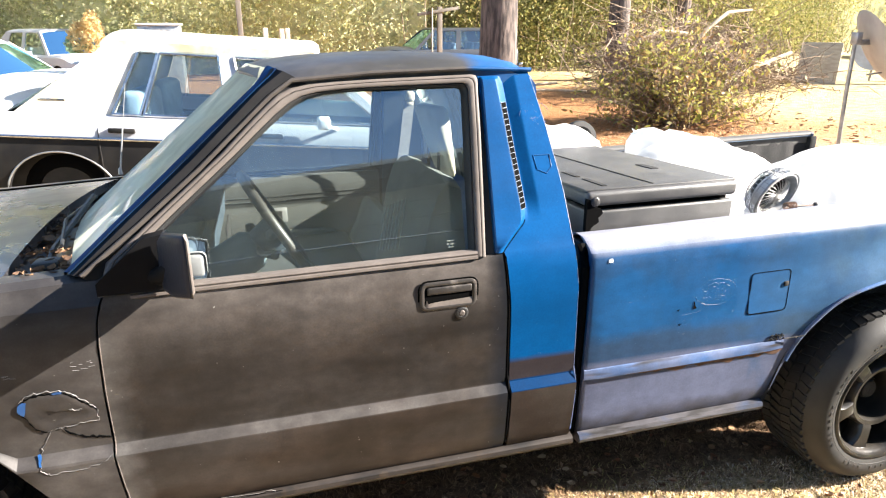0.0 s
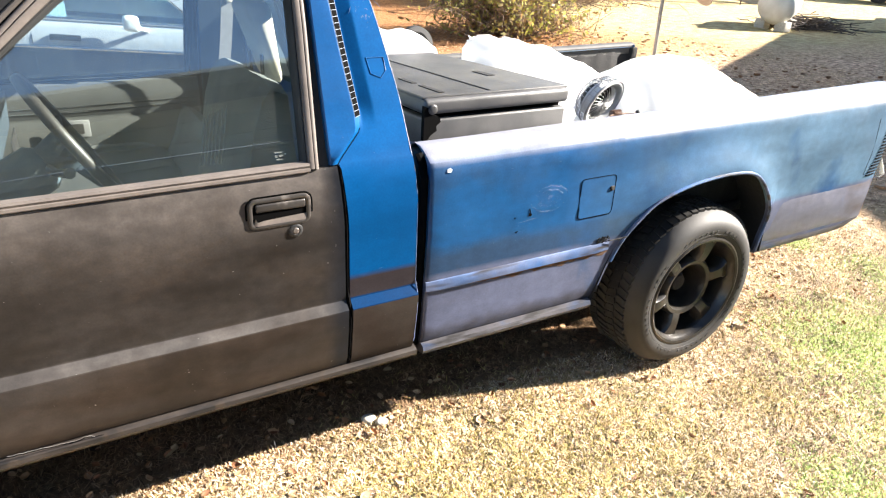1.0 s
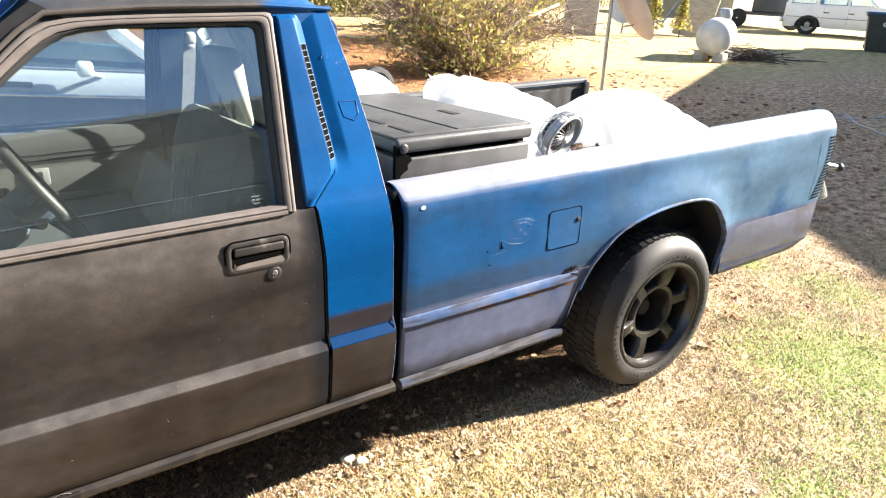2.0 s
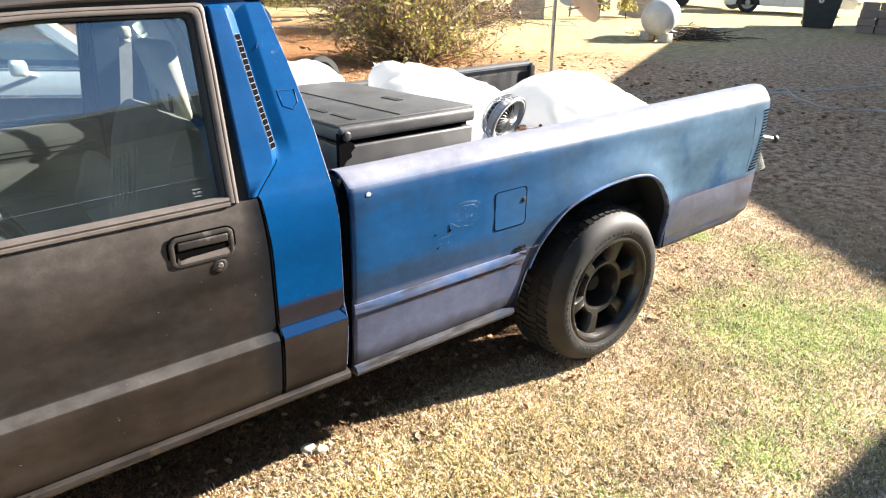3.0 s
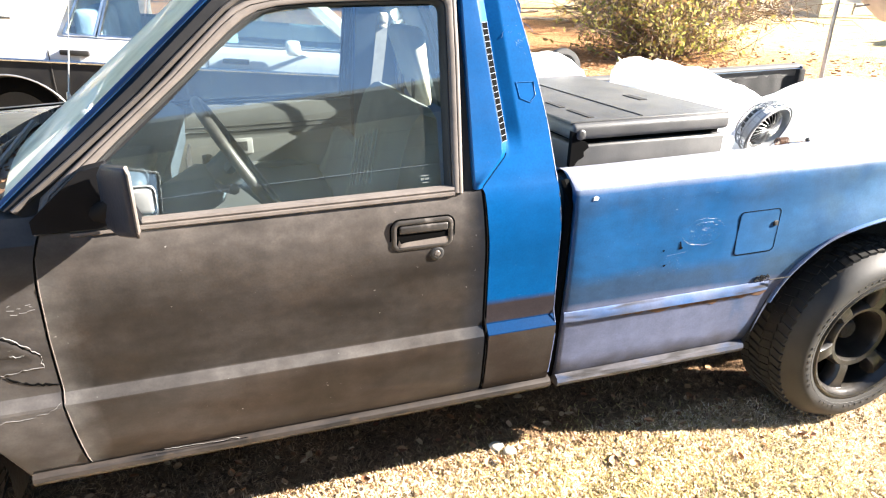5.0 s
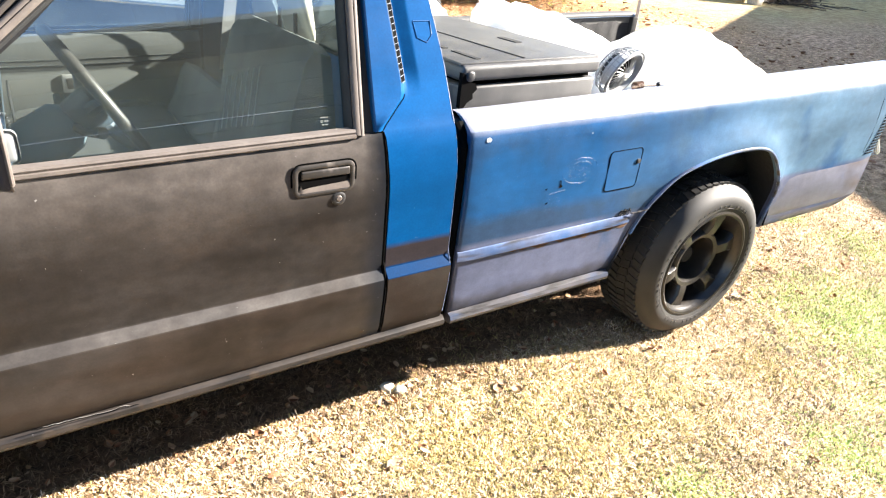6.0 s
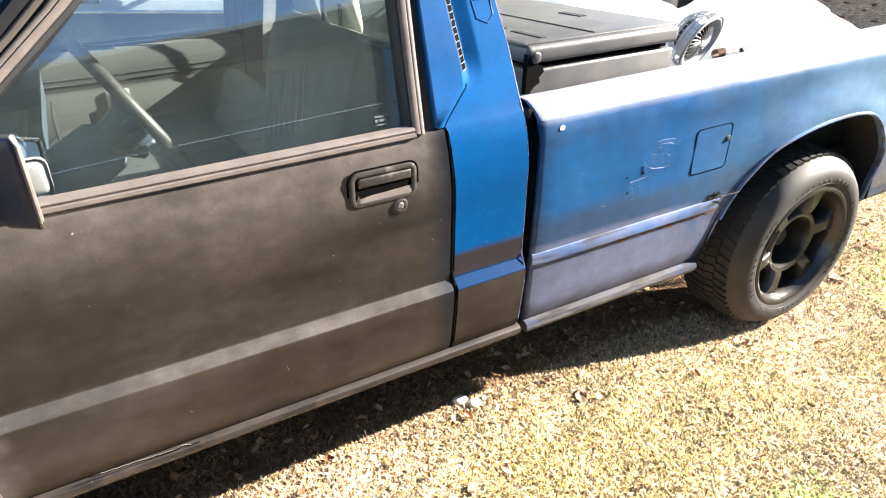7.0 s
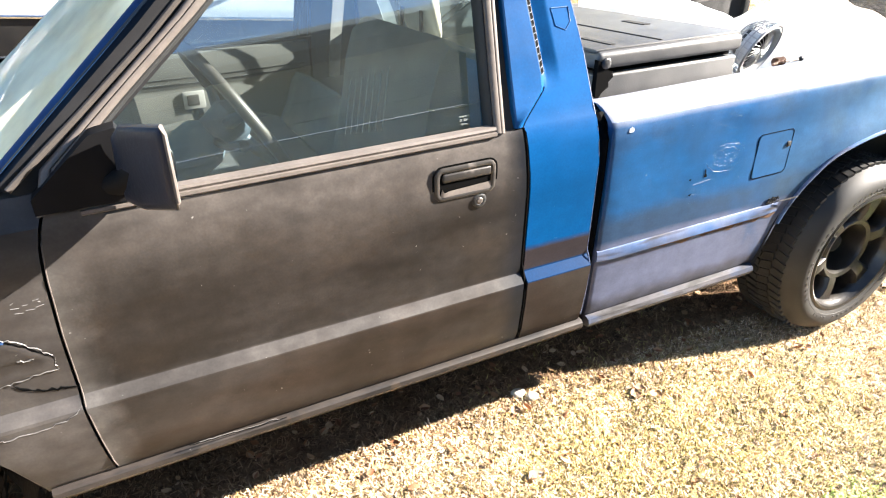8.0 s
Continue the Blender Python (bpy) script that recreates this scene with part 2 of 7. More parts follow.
M_STEEL = mat("galvanised_steel", (0.42, 0.42, 0.42), 0.45, 0.8, var=0.3, scale=14, bump=0.05)
# Shine of both glasses is tinted blue to deepen reflected sky; film adds haze.
M_GLASS = glass("car_glass", (0.74, 0.83, 0.82), 0.145, 0.024, (0.66, 0.74, 0.72), shine=(0.68, 0.84, 0.93))
M_CARGLASS = glass("parked_car_glass", (0.55, 0.66, 0.70), 0.40, 0.0, shine=(0.5, 0.85, 1.0))
M_SEAT = mat("grey_seat_cloth", (0.12, 0.135, 0.13), 0.85, var=0.25, scale=10, bump=0.2, bscale=300)
M_BEIGE = mat("beige_vinyl", (0.50, 0.46, 0.38), 0.6, var=0.15, scale=10, bump=0.1)
M_VINYL = mat("grey_door_vinyl", (0.078, 0.080, 0.075), 0.6, var=0.15, scale=9, bump=0.1, bscale=200)
M_DASH = mat("blue_grey_dash_plastic", (0.04, 0.06, 0.08), 0.6, var=0.2, scale=9, bump=0.1, bscale=200)
# Mirror is dimmed, in place of the dark surroundings it should reflect.
M_MIRROR = mat("dimmed_mirror_glass", (0.30, 0.32, 0.33), 0.06, 1.0)
M_BAG = mat("white_plastic_sack", (0.88, 0.88, 0.87), 0.5, var=0.04, scale=5, bump=0.10, bscale=14)
bag_nodes = M_BAG.node_tree
thin = bag_nodes.nodes.new("ShaderNodeBsdfTranslucent")
thin.inputs[0].default_value = (0.92, 0.92, 0.90, 1)
half = bag_nodes.nodes.new("ShaderNodeMixShader")
half.inputs[0].default_value = 0.55
bag_nodes.links.new(bag_nodes.nodes["Principled BSDF"].outputs[0], half.inputs[1])
bag_nodes.links.new(thin.outputs[0], half.inputs[2])
bag_nodes.links.new(half.outputs[0], bag_nodes.nodes["Material Output"].inputs[0])
M_FAN = mat("grey_fan_wire", (0.50, 0.50, 0.49), 0.4, 0.5, var=0.3, scale=20)
M_RED = mat("rusty_brown_wire", (0.17, 0.085, 0.045), 0.6, var=0.3)
M_NET = mat("grey_net_cord", (0.55, 0.55, 0.53), 0.8, var=0.2)


# ---- builders ----
def thing(name, label, category, group="", kind="", at=(0, 0, 0)):
    ob = new(name)
    ob.empty_display_size = 0.1
    ob.location = at
    return tagged(ob, label, category, group, kind)


def finish(name, bm, material, sharp=38.0):
    me = bpy.data.meshes.new(name)
    bmesh.ops.recalc_face_normals(bm, faces=bm.faces)
    bm.to_mesh(me)
    bm.free()
    me.materials.append(material)
    if sharp:
        me.shade_smooth()
        me.set_sharp_from_angle(angle=radians(sharp))
    return me


VIEW_PITCH = 0.012
VIEW_SHEAR = Matrix(((1, 0, 0, 0), (0, 1, 0, 0), (VIEW_PITCH, -0.057, 1, 0), (0, 0, 0, 1)))  # fits the truck to the camera's view: lower on its far side and at its nose
SHEARING = [True]
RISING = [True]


def bed_rise(co):
    """How far the top of the bed is raised towards the tail, to fit the camera's view."""
    return 0.027 * min(1.0, max(0.0, (co.x - 0.40) / 1.95)) * min(1.0, max(0.0, (co.z - 0.925) / 0.03))


def part(name, bm, material, parent, label="", sharp=38.0):
    if RISING[0]:
        for v in bm.verts:
            v.co.z += bed_rise(v.co)
    if SHEARING[0]:
        bmesh.ops.transform(bm, matrix=VIEW_SHEAR, verts=bm.verts)
    ob = new(name, finish(name, bm, material, sharp))
    if parent is not None:
        ob.parent = parent
    if label:
        ob["label"] = label
    return ob


def solo(name, bm, material, label, category, group="", kind="", sharp=38.0):
    return tagged(part(name, bm, material, None, "", sharp), label, category, group, kind)


def lerp_table(table, v):
    """Piecewise linear through (key, value) pairs."""
    if v <= table[0][0]:
        return table[0][1]
    for (a, p), (b, q) in zip(table, table[1:]):
        if v <= b:
            return p + (q - p) * (v - a) / (b - a)
    return table[-1][1]


def span(a, b, n):
    return [a + (b - a) * i / n for i in range(n + 1)]


def grid(bm, rows, closed=False):
    """Quads over rows of points; returns rows of verts."""
    vs = [[bm.verts.new(p) for p in r] for r in rows]
    for a, b in zip(vs, vs[1:]):
        n = len(a)
        for i in range(n if closed else n - 1):
            j = (i + 1) % n
            try:
                bm.faces.new((a[i], a[j], b[j], b[i]))
            except ValueError:
                pass
    return vs


def hem(bm, depth=(0, 0.016, 0), soft=0.0):
    """Folds the open border of a sheet inwards."""
    edges = [e for e in bm.edges if e.is_boundary]
    made = bmesh.ops.extrude_edge_only(bm, edges=edges)["geom"]
    bmesh.ops.translate(bm, verts=[g for g in made if isinstance(g, bmesh.types.BMVert)], vec=depth)


def box(bm, lo, hi, bevel=0.0, seg=2, m=None):
    mid = [(a + b) / 2 for a, b in zip(lo, hi)]
    size = [b - a for a, b in zip(lo, hi)]
    geom = bmesh.ops.create_cube(bm, size=1.0)["verts"]
    bmesh.ops.scale(bm, vec=size, verts=geom)
    bmesh.ops.translate(bm, vec=mid, verts=geom)
    faces = {f for v in geom for f in v.link_faces}
    if bevel:
        edges = {e for v in geom for e in v.link_edges}
        out = bmesh.ops.bevel(bm, geom=list(edges), offset=bevel, segments=seg, affect="EDGES", profile=0.5)
        geom = list({v for f in out["faces"] for v in f.verts} | {v for v in geom if v.is_valid})
    if m is not None:
        bmesh.ops.transform(bm, matrix=m, verts=geom)
    return geom


def tube(bm, pts, radius, sides=8, cap=True):
    """A round bar through points; radius is a number or one per point."""
    pts = [Vector(p) for p in pts]
    rings = []
    up = Vector((0, 0, 1))
    for i, p in enumerate(pts):
        d = (pts[min(i + 1, len(pts) - 1)] - pts[max(i - 1, 0)]).normalized()
        ref = up if abs(d.dot(up)) < 0.95 else Vector((1, 0, 0))
        u = d.cross(ref).normalized()
        w = d.cross(u)
        r = radius[i] if isinstance(radius, (list, tuple)) else radius
        rings.append([bm.verts.new(p + (u * math.cos(a) + w * math.sin(a)) * r) for a in (2 * math.pi * k / sides for k in range(sides))])
    for a, b in zip(rings, rings[1:]):
        for k in range(sides):
            bm.faces.new((a[k], a[(k + 1) % sides], b[(k + 1) % sides], b[k]))
    if cap and sides > 2:
        bm.faces.new(rings[0])
        bm.faces.new(rings[-1][::-1])


def lathe(bm, profile, segs, m=Matrix(), closed=False):
    """Turns (radius, height) pairs round the local z axis."""
    rows = [[m @ Vector((r * math.cos(a), r * math.sin(a), h)) for a in (2 * math.pi * k / segs for k in range(segs))] for r, h in profile]
    vs = grid(bm, rows, closed=True)
    return vs


def prism(bm, poly, lo, hi, axis="y"):
    """A solid from an outline in the other two axes."""
    def at(p, v):
        return {"y": (p[0], v, p[1]), "x": (v, p[0], p[1]), "z": (p[0], p[1], v)}[axis]
    a = [bm.verts.new(at(p, lo)) for p in poly]
    b = [bm.verts.new(at(p, hi)) for p in poly]
    n = len(poly)
    for i in range(n):
        bm.faces.new((a[i], a[(i + 1) % n], b[(i + 1) % n], b[i]))
    bm.faces.new(a[::-1])
    bm.faces.new(b)


# ---- the pickup truck: nose towards -x, driver's side on y = 0 ----
WIDE = 1.66
CAB_Y = [(0.33, 0.035), (0.36, 0.010), (0.40, -0.008), (0.50, -0.018), (0.556, -0.020), (0.560, -0.019), (0.581, 0.002), (0.585, 0.003), (0.72, -0.005), (0.84, -0.012), (0.91, -0.006), (0.95, 0.004), (0.965, 0.014), (1.0, 0.027), (1.172, 0.083), (1.36, 0.146), (1.395, 0.160), (1.41, 0.175)]
BED_Y = [(0.34, 0.03), (0.365, 0.012), (0.40, 0.006), (0.57, 0.0), (0.74, -0.006), (0.895, -0.004), (0.920, -0.001), (0.931, 0.006), (0.943, 0.024), (0.955, 0.045), (0.961, 0.062)]


def cab_y(z):
    return lerp_table(CAB_Y, z)


def bed_y(z):
    return lerp_table(BED_Y, z)


def side(p, far):
    return (p[0], WIDE - p[1], p[2]) if far else p


def thing_part(name, parent):
    ob = new(name)
    ob.parent = parent
    ob.empty_display_size = 0.05
    return ob


def sheet_rows(zs, left, right, yfun, n, far=False, depth=0.016):
    bm = bmesh.new()
    grid(bm, [[side((x, yfun(z), z), far) for x in span(left(z), right(z), n)] for z in zs])
    hem(bm, (0, -depth if far else depth, 0))
    return bm


def moulding(x0, x1, z0, z1, yfun, proud, far=False):
    """A raised strip with a sloped, light-catching upper face and rounded ends."""
    bm = bmesh.new()
    rows = []
    for i, x in enumerate(span(x0, x1, 12)):
        k = 0.35 if i in (0, 12) else 1.0
        m = (z0 + z1) / 2
        h = (z1 - z0) / 2
        prof = [(m + h, 0.004), (m + h * 0.8, -proud * 0.35 * k), (m + h * 0.1, -proud * k), (m - h * 0.75, -proud * 0.95 * k), (m - h, 0.004)]
        rows.append([side((x, yfun(z) + d, z), far) for z, d in prof])
    vs = grid(bm, rows)
    bm.faces.new(vs[0])
    bm.faces.new(vs[-1][::-1])
    return bm


truck = thing("pickup_truck", "small old pickup patched in grey primer and blue, on dead grass", "pickup truck")

DOOR_F = [(0.38, -0.946), (0.46, -0.956), (0.57, -0.965), (0.72, -0.964), (0.855, -0.957), (0.915, -0.950), (0.985, -0.922)]
DOOR_R = [(0.385, 0.012), (0.58, 0.014), (0.80, 0.008), (0.952, -0.004)]
QUARTER_F = [(0.385, 0.024), (0.58, 0.026), (0.80, 0.020), (0.945, 0.006), (0.958, 0.000), (1.0, -0.012), (1.20, -0.020), (1.40, -0.028)]
QUARTER_R = [(0.345, 0.215), (0.60, 0.219), (0.85, 0.208), (0.999, 0.194), (1.10, 0.181), (1.263, 0.146), (1.40, 0.110)]


def vent_foot(z):
    """Where the raised vent panel meets the quarter panel behind it."""
    return lerp_table([(0.957, 0.006), (1.024, 0.070), (1.036, 0.0745), (1.065, 0.075), (1.20, 0.058), (1.39, 0.037)], z)


def vent_face(z, t, off=0.0):
    """A point on the slanted rear face of the vent panel, t from its crest to its foot."""
    foot = vent_foot(z)
    crest = max(foot - 0.0235, -0.018 + 0.3 * (foot + 0.018))
    return (crest + (foot - crest) * t + 0.8 * off, cab_y(z) - 0.016 + 0.0235 * t - 0.6 * off, z)


def door_skin(far):
    zs = span(0.379, 0.50, 4) + [0.553, 0.5595, 0.565, 0.570, 0.576, 0.5815, 0.588] + span(0.61, 0.93, 12) + [0.944, 0.953]
    return sheet_rows(zs, lambda z: lerp_table(DOOR_F, z), lambda z: lerp_table(DOOR_R, z), cab_y, 20, far, 0.03)


# panels of the cab
for far in (False, True):
    door = part("door", door_skin(far), M_DOOR, truck, "dark grey primer-painted door, belt line and top painted paler as if lit" if not far else "", 14)
    door.name = "door"
    bm = bmesh.new()
    tube(bm, [side((lerp_table(DOOR_F, z) + 0.0012, cab_y(z) - 0.0004, z), far) for z in span(0.382, 0.93, 24)], 0.0012, 5)
    part("door_edge", bm, M_TRIM, door, "thin pale line along the door edge")
    # window frame: ring between an outer and an inner outline, following the lean of the side
    outer = [(-0.050, 0.953), (-0.041, 1.10), (-0.034, 1.25), (-0.030, 1.384), (-0.0335, 1.394), (-0.044, 1.398), (-0.28, 1.394), (-0.38, 1.391), (-0.45, 1.387), (-0.495, 1.379), (-0.525, 1.366), (-0.555, 1.342), (-0.60, 1.301), (-0.665, 1.239), (-0.815, 1.114), (-0.925, 1.022), (-0.945, 0.953)]
    inner = [(-0.085, 0.958), (-0.079, 1.10), (-0.073, 1.25), (-0.069, 1.350), (-0.072, 1.362), (-0.082, 1.368), (-0.28, 1.367), (-0.36, 1.365), (-0.42, 1.3605), (-0.46, 1.352), (-0.492, 1.336), (-0.525, 1.313), (-0.565, 1.280), (-0.620, 1.234), (-0.760, 1.118), (-0.862, 1.028), (-0.890, 0.958)]

    def frame_band(steps):
        band = bmesh.new()
        rows = []
        for (ox, oz), (ix, iz) in zip(outer, inner):
            rows.append([side((ox + (ix - ox) * k, cab_y(oz + (iz - oz) * k) + dy, oz + (iz - oz) * k), far) for k, dy in steps])
        grid(band, rows)
        return band

    part("window_frame", frame_band(((0.0, 0.02), (0.0, -0.003), (0.03, -0.006), (0.10, -0.008), (0.22, -0.0085), (0.255, -0.008), (0.265, -0.002), (0.30, -0.002), (0.31, -0.008), (0.36, -0.0085), (0.58, -0.007), (0.66, -0.005), (0.70, 0.001), (0.70, 0.02))), M_TRIM, door, "worn brownish-grey painted window frame")
    part("window_rubber", frame_band(((0.69, 0.0), (0.78, -0.001), (0.86, 0.002), (1.0, 0.012), (1.04, 0.026))), M_RUBBER, door)
    # belt strip along the bottom of the glass
    bm = bmesh.new()
    prof = [(0.946, 0.010), (0.947, -0.010), (0.951, -0.016), (0.957, -0.015), (0.958, -0.009), (0.963, -0.011), (0.968, -0.008), (0.970, 0.012)]
    vs = grid(bm, [[side((x, 0.012 + dy, z + 0.008 * (x + 0.1)), far) for z, dy in prof] for x in span(-0.88, -0.072, 16)])
    bm.faces.new(vs[0]); bm.faces.new(vs[-1][::-1])
    part("belt_strip", bm, M_TRIM, door, "rubbed pale belt strip")
    # glass
    bm = bmesh.new()
    rows = []
    for z in span(0.950, 1.372, 8):
        xf = lerp_table([(0.950, -0.90), (1.072, -0.830), (1.20, -0.680), (1.332, -0.515), (1.372, -0.45)], z)
        rows.append([side((x, 0.047 + (z - 1.0) * 0.331, z), far) for x in span(xf, -0.064, 6)])
    grid(bm, rows)
    pane = part("window_pane", bm, M_GLASS, door, "clear side window glass with a faint dusty film")
    pane.visible_shadow = False
    # quarter panel behind the door
    zs = span(0.350, 0.50, 5) + [0.553, 0.5595, 0.565, 0.570, 0.576, 0.5815, 0.588] + span(0.61, 0.94, 10) + [0.952, 0.965, 1.0] + span(1.03, 1.40, 10)
    zs = [z for z in zs if z < 0.94] + span(0.945, 1.40, 34)
    bm = sheet_rows(zs, lambda z: lerp_table(QUARTER_F, z), lambda z: lerp_table(QUARTER_R, z), cab_y, 44, far, 0.05)
    for v in bm.verts:
        if v.co.z > 0.955:
            k = (v.co.x - vent_foot(v.co.z)) / 0.034
            sink = 0.010 * min(1.0, max(0.0, v.co.z - 1.03) / 0.05) * (max(0.0, 1 - k) if k > 0 else max(0.0, 1 + 3 * k))
            v.co.y += -sink if far else sink
    quarter = part("quarter_panel", bm, M_BLUE, truck, "bright blue cab quarter panel, bare primer near the sill", 22)
    # Black tube stands for the shade in the door gap.
    bm = bmesh.new()
    tube(bm, [side((lerp_table(DOOR_R, z) + 0.006, cab_y(z) + 0.006, z), far) for z in span(0.392, 0.953, 16)], 0.0058, 6)
    part("door_gap", bm, M_SLOT, quarter)
    bm = bmesh.new()
    grid(bm, [[side((x, cab_y(z) + dy, z), far) for x, dy in ((-0.058, 0.024), (-0.036, 0.010), (-0.010, 0.004), (0.004, 0.006))] for z in span(0.950, 1.392, 10)])
    part("post_strip", bm, M_RUBBER, quarter, "black strip between door frame and post")
    # Pale tube draws the sunlight on the panel's rear edge.
    bm = bmesh.new()
    tube(bm, [side((lerp_table(QUARTER_R, z) - 0.0008, cab_y(z) + 0.0012, z), far) for z in span(0.40, 1.385, 30)], 0.0016, 6)
    part("panel_edge", bm, M_BEDTRIM, quarter, "pale line standing for the sunlit rear edge")
    # raised vent panel: a low crest whose slanted rear face carries the grille
    bm = bmesh.new()
    rows = []
    for z in [0.957, 0.965, 0.98, 1.0, 1.018, 1.024, 1.030, 1.036, 1.045] + span(1.06, 1.375, 16) + [1.384, 1.390]:
        crest, lift = vent_face(z, 0.0)[0], min(1.0, (z - 0.950) / 0.02) * min(1.0, (1.394 - z) / 0.012)
        row = [(-0.022, cab_y(z) + 0.012, z)]
        for x, dy in ((-0.022, -0.009), (-0.019, -0.0125), (0.5 * crest - 0.010, -0.0145), (crest - 0.006, -0.0160), (crest - 0.001, -0.0162)):
            row.append((max(-0.022, x), cab_y(z) + dy * lift, z))
        row += [(p[0], cab_y(z) + (p[1] - cab_y(z)) * (lift if p[1] < cab_y(z) else 1.0), z) for p in (vent_face(z, t) for t in (0.10, 0.5, 0.9, 1.0, 1.15))]
        rows.append([side(p, far) for p in row])
    grid(bm, rows)
    vent = part("vent_panel", bm, M_BLUE_TRIM, quarter, sharp=20)
    # Dark line drawn along the vent's foot, for its edge shading.
    bm = bmesh.new()
    tube(bm, [side((vent_foot(z) - 0.006, cab_y(z) - 0.0006, z), far) for z in span(0.957, 1.032, 8)], 0.0012, 5)
    tube(bm, [side((x, cab_y(0.956) - 0.0006, 0.9555), far) for x in (-0.02, 0.0)], 0.0022, 5)
    part("vent_shade_line", bm, M_SLOT, vent)
    if not far:
        bm = bmesh.new()
        grid(bm, [[vent_face(z, t, 0.0006) for t in (0.08, 0.94)] for z in span(1.060, 1.326, 10)])
        part("vent_slot", bm, M_SLOT, vent)
        bm = bmesh.new()
        for i in range(20):
            z = 1.060 + i * 0.0140
            rows = [[vent_face(zz, t, o) for t in (0.06, 0.5, 0.95)] for zz, o in ((z - 0.0005, 0.0004), (z - 0.0005, 0.0012), (z + 0.0005, 0.0012), (z + 0.0005, 0.0004))]
            grid(bm, rows)
        for t in (0.06, 0.95):
            tube(bm, [vent_face(z, t, 0.0006) for z in span(1.060, 1.326, 8)], 0.0006, 5)
        part("vent_grille", bm, M_BAR, vent, "narrow vent grille with worn bright bars")
        # small shield-shaped badge, outline only
        bm = bmesh.new()
        sh = [(0.104, 1.190), (0.149, 1.190), (0.153, 1.160), (0.138, 1.143), (0.112, 1.154)]
        tube(bm, [(x, cab_y(z) - 0.0003, z) for x, z in sh + sh[:1]], 0.0013, 6)
        part("badge", bm, M_BLUE_TRIM, quarter, "small painted-over shield badge")
        # ghost of a round sticker
        bm = bmesh.new()
        ring = [(0.118 + 0.044 * math.cos(a), 1.279 + 0.046 * math.sin(a)) for a in span(0, 2 * math.pi, 24)]
        tube(bm, [(x, cab_y(z) + 0.0005, z) for x, z in ring[2:12]], 0.0005, 5)
        rr = random.Random(4)
        for _ in range(30):
            a, r = rr.uniform(0, 6.28), rr.uniform(0, 0.9)
            x, z = 0.118 + 0.036 * r * math.cos(a), 1.282 + 0.038 * r * math.sin(a)
            x2, z2 = x + rr.uniform(-0.008, 0.008), z + rr.uniform(-0.012, 0.012)
            tube(bm, [(x, cab_y(z) + 0.0005, z), (x2, cab_y(z2) + 0.0005, z2)], 0.0006, 4)
        part("sticker_remains", bm, M_BEDTRIM, quarter, "scratched ring left by a removed sticker")

    # sill under door and quarter
    bm = bmesh.new()
    prof = [(0.377, 0.018), (0.373, -0.002), (0.367, -0.009), (0.356, -0.011), (0.345, -0.004), (0.337, 0.03), (0.335, 0.10)]
    vs = grid(bm, [[side((x, y, z), far) for z, y in prof] for x in span(-1.07, 0.226, 24)])
    bm.faces.new(vs[0]); bm.faces.new(vs[-1][::-1])
    part("rocker_sill", bm, M_SILL, truck, "dirty grey sill with rust-brown chips")

    # front fender with its wheel arch
    ARCH_F = [(-1.94, 0.40), (-1.89, 0.52), (-1.80, 0.64), (-1.68, 0.72), (-1.52, 0.745), (-1.36, 0.715), (-1.25, 0.64), (-1.17, 0.555), (-1.115, 0.47), (-1.075, 0.37)]
    xs = span(-2.10, -1.94, 3) + [p[0] for p in ARCH_F[1:]] + [-1.05, -1.02, -0.99]

    def fender_low(x):
        return lerp_table(ARCH_F, x) if -1.94 <= x <= -1.075 else (0.40 if x < -1.9 else 0.345)

    def fender_y(x, z):
        return 0.04 * max(0.0, (-1.7 - x) / 0.4) ** 2

    bm = bmesh.new()
    rows = []
    for x in sorted(xs) + [-0.968]:
        hi = 0.985 if x > -1.0 else 0.985 + 0.04 * (x + 1.0)
        lo = fender_low(x)
        row = []
        base = [z for z in span(0.345, 0.50, 4) + [0.553, 0.5595, 0.565, 0.570, 0.576, 0.5815, 0.588] + span(0.62, 0.93, 8)]
        for z in [max(lo, z) + 0.0002 * i for i, z in enumerate(base)] + [hi - 0.02, hi]:
            xx = x
            if x > -0.97:
                xx = lerp_table([(0.34, -0.948), (0.38, -0.951), (0.46, -0.961), (0.57, -0.970), (0.72, -0.969), (0.855, -0.962), (0.915, -0.955), (0.985, -0.929)], z)
            row.append(side((xx, cab_y(min(z, 0.95)) + fender_y(x, z) + max(0.0, z - 0.93) * 0.45, z), far))
        row += [side((row[-1][0], 0.055 + fender_y(x, hi), hi + 0.012), far), side((row[-1][0], 0.09 + fender_y(x, hi), hi + 0.014), far)]
        rows.append(row)
    grid(bm, rows)
    hem(bm, (0, -0.02 if far else 0.02, 0))
    part("front_fender", bm, M_DARK, truck, "torn and dented grey primer front fender" if not far else "", 14)

# floor pan, firewall and chassis, dark below the panels
bm = bmesh.new()
box(bm, (-1.0, 0.05, 0.33), (0.22, WIDE - 0.05, 0.40), 0.01)
box(bm, (-2.0, 0.30, 0.30), (2.3, 0.42, 0.42), 0.01)
box(bm, (-2.0, WIDE - 0.42, 0.30), (2.3, WIDE - 0.30, 0.42), 0.01)
tube(bm, [(1.403, 0.1, 0.30), (1.403, WIDE - 0.1, 0.30)], 0.05, 10)
part("chassis", bm, M_HOLE, truck)
bm = bmesh.new()
box(bm, (-0.98, 0.06, 0.38), (-0.93, WIDE - 0.06, 0.97), 0.01)
box(bm, (-1.95, 0.35, 0.45), (-1.0, WIDE - 0.35, 0.88), 0.05)
part("engine_bay", bm, M_HOLE, truck)
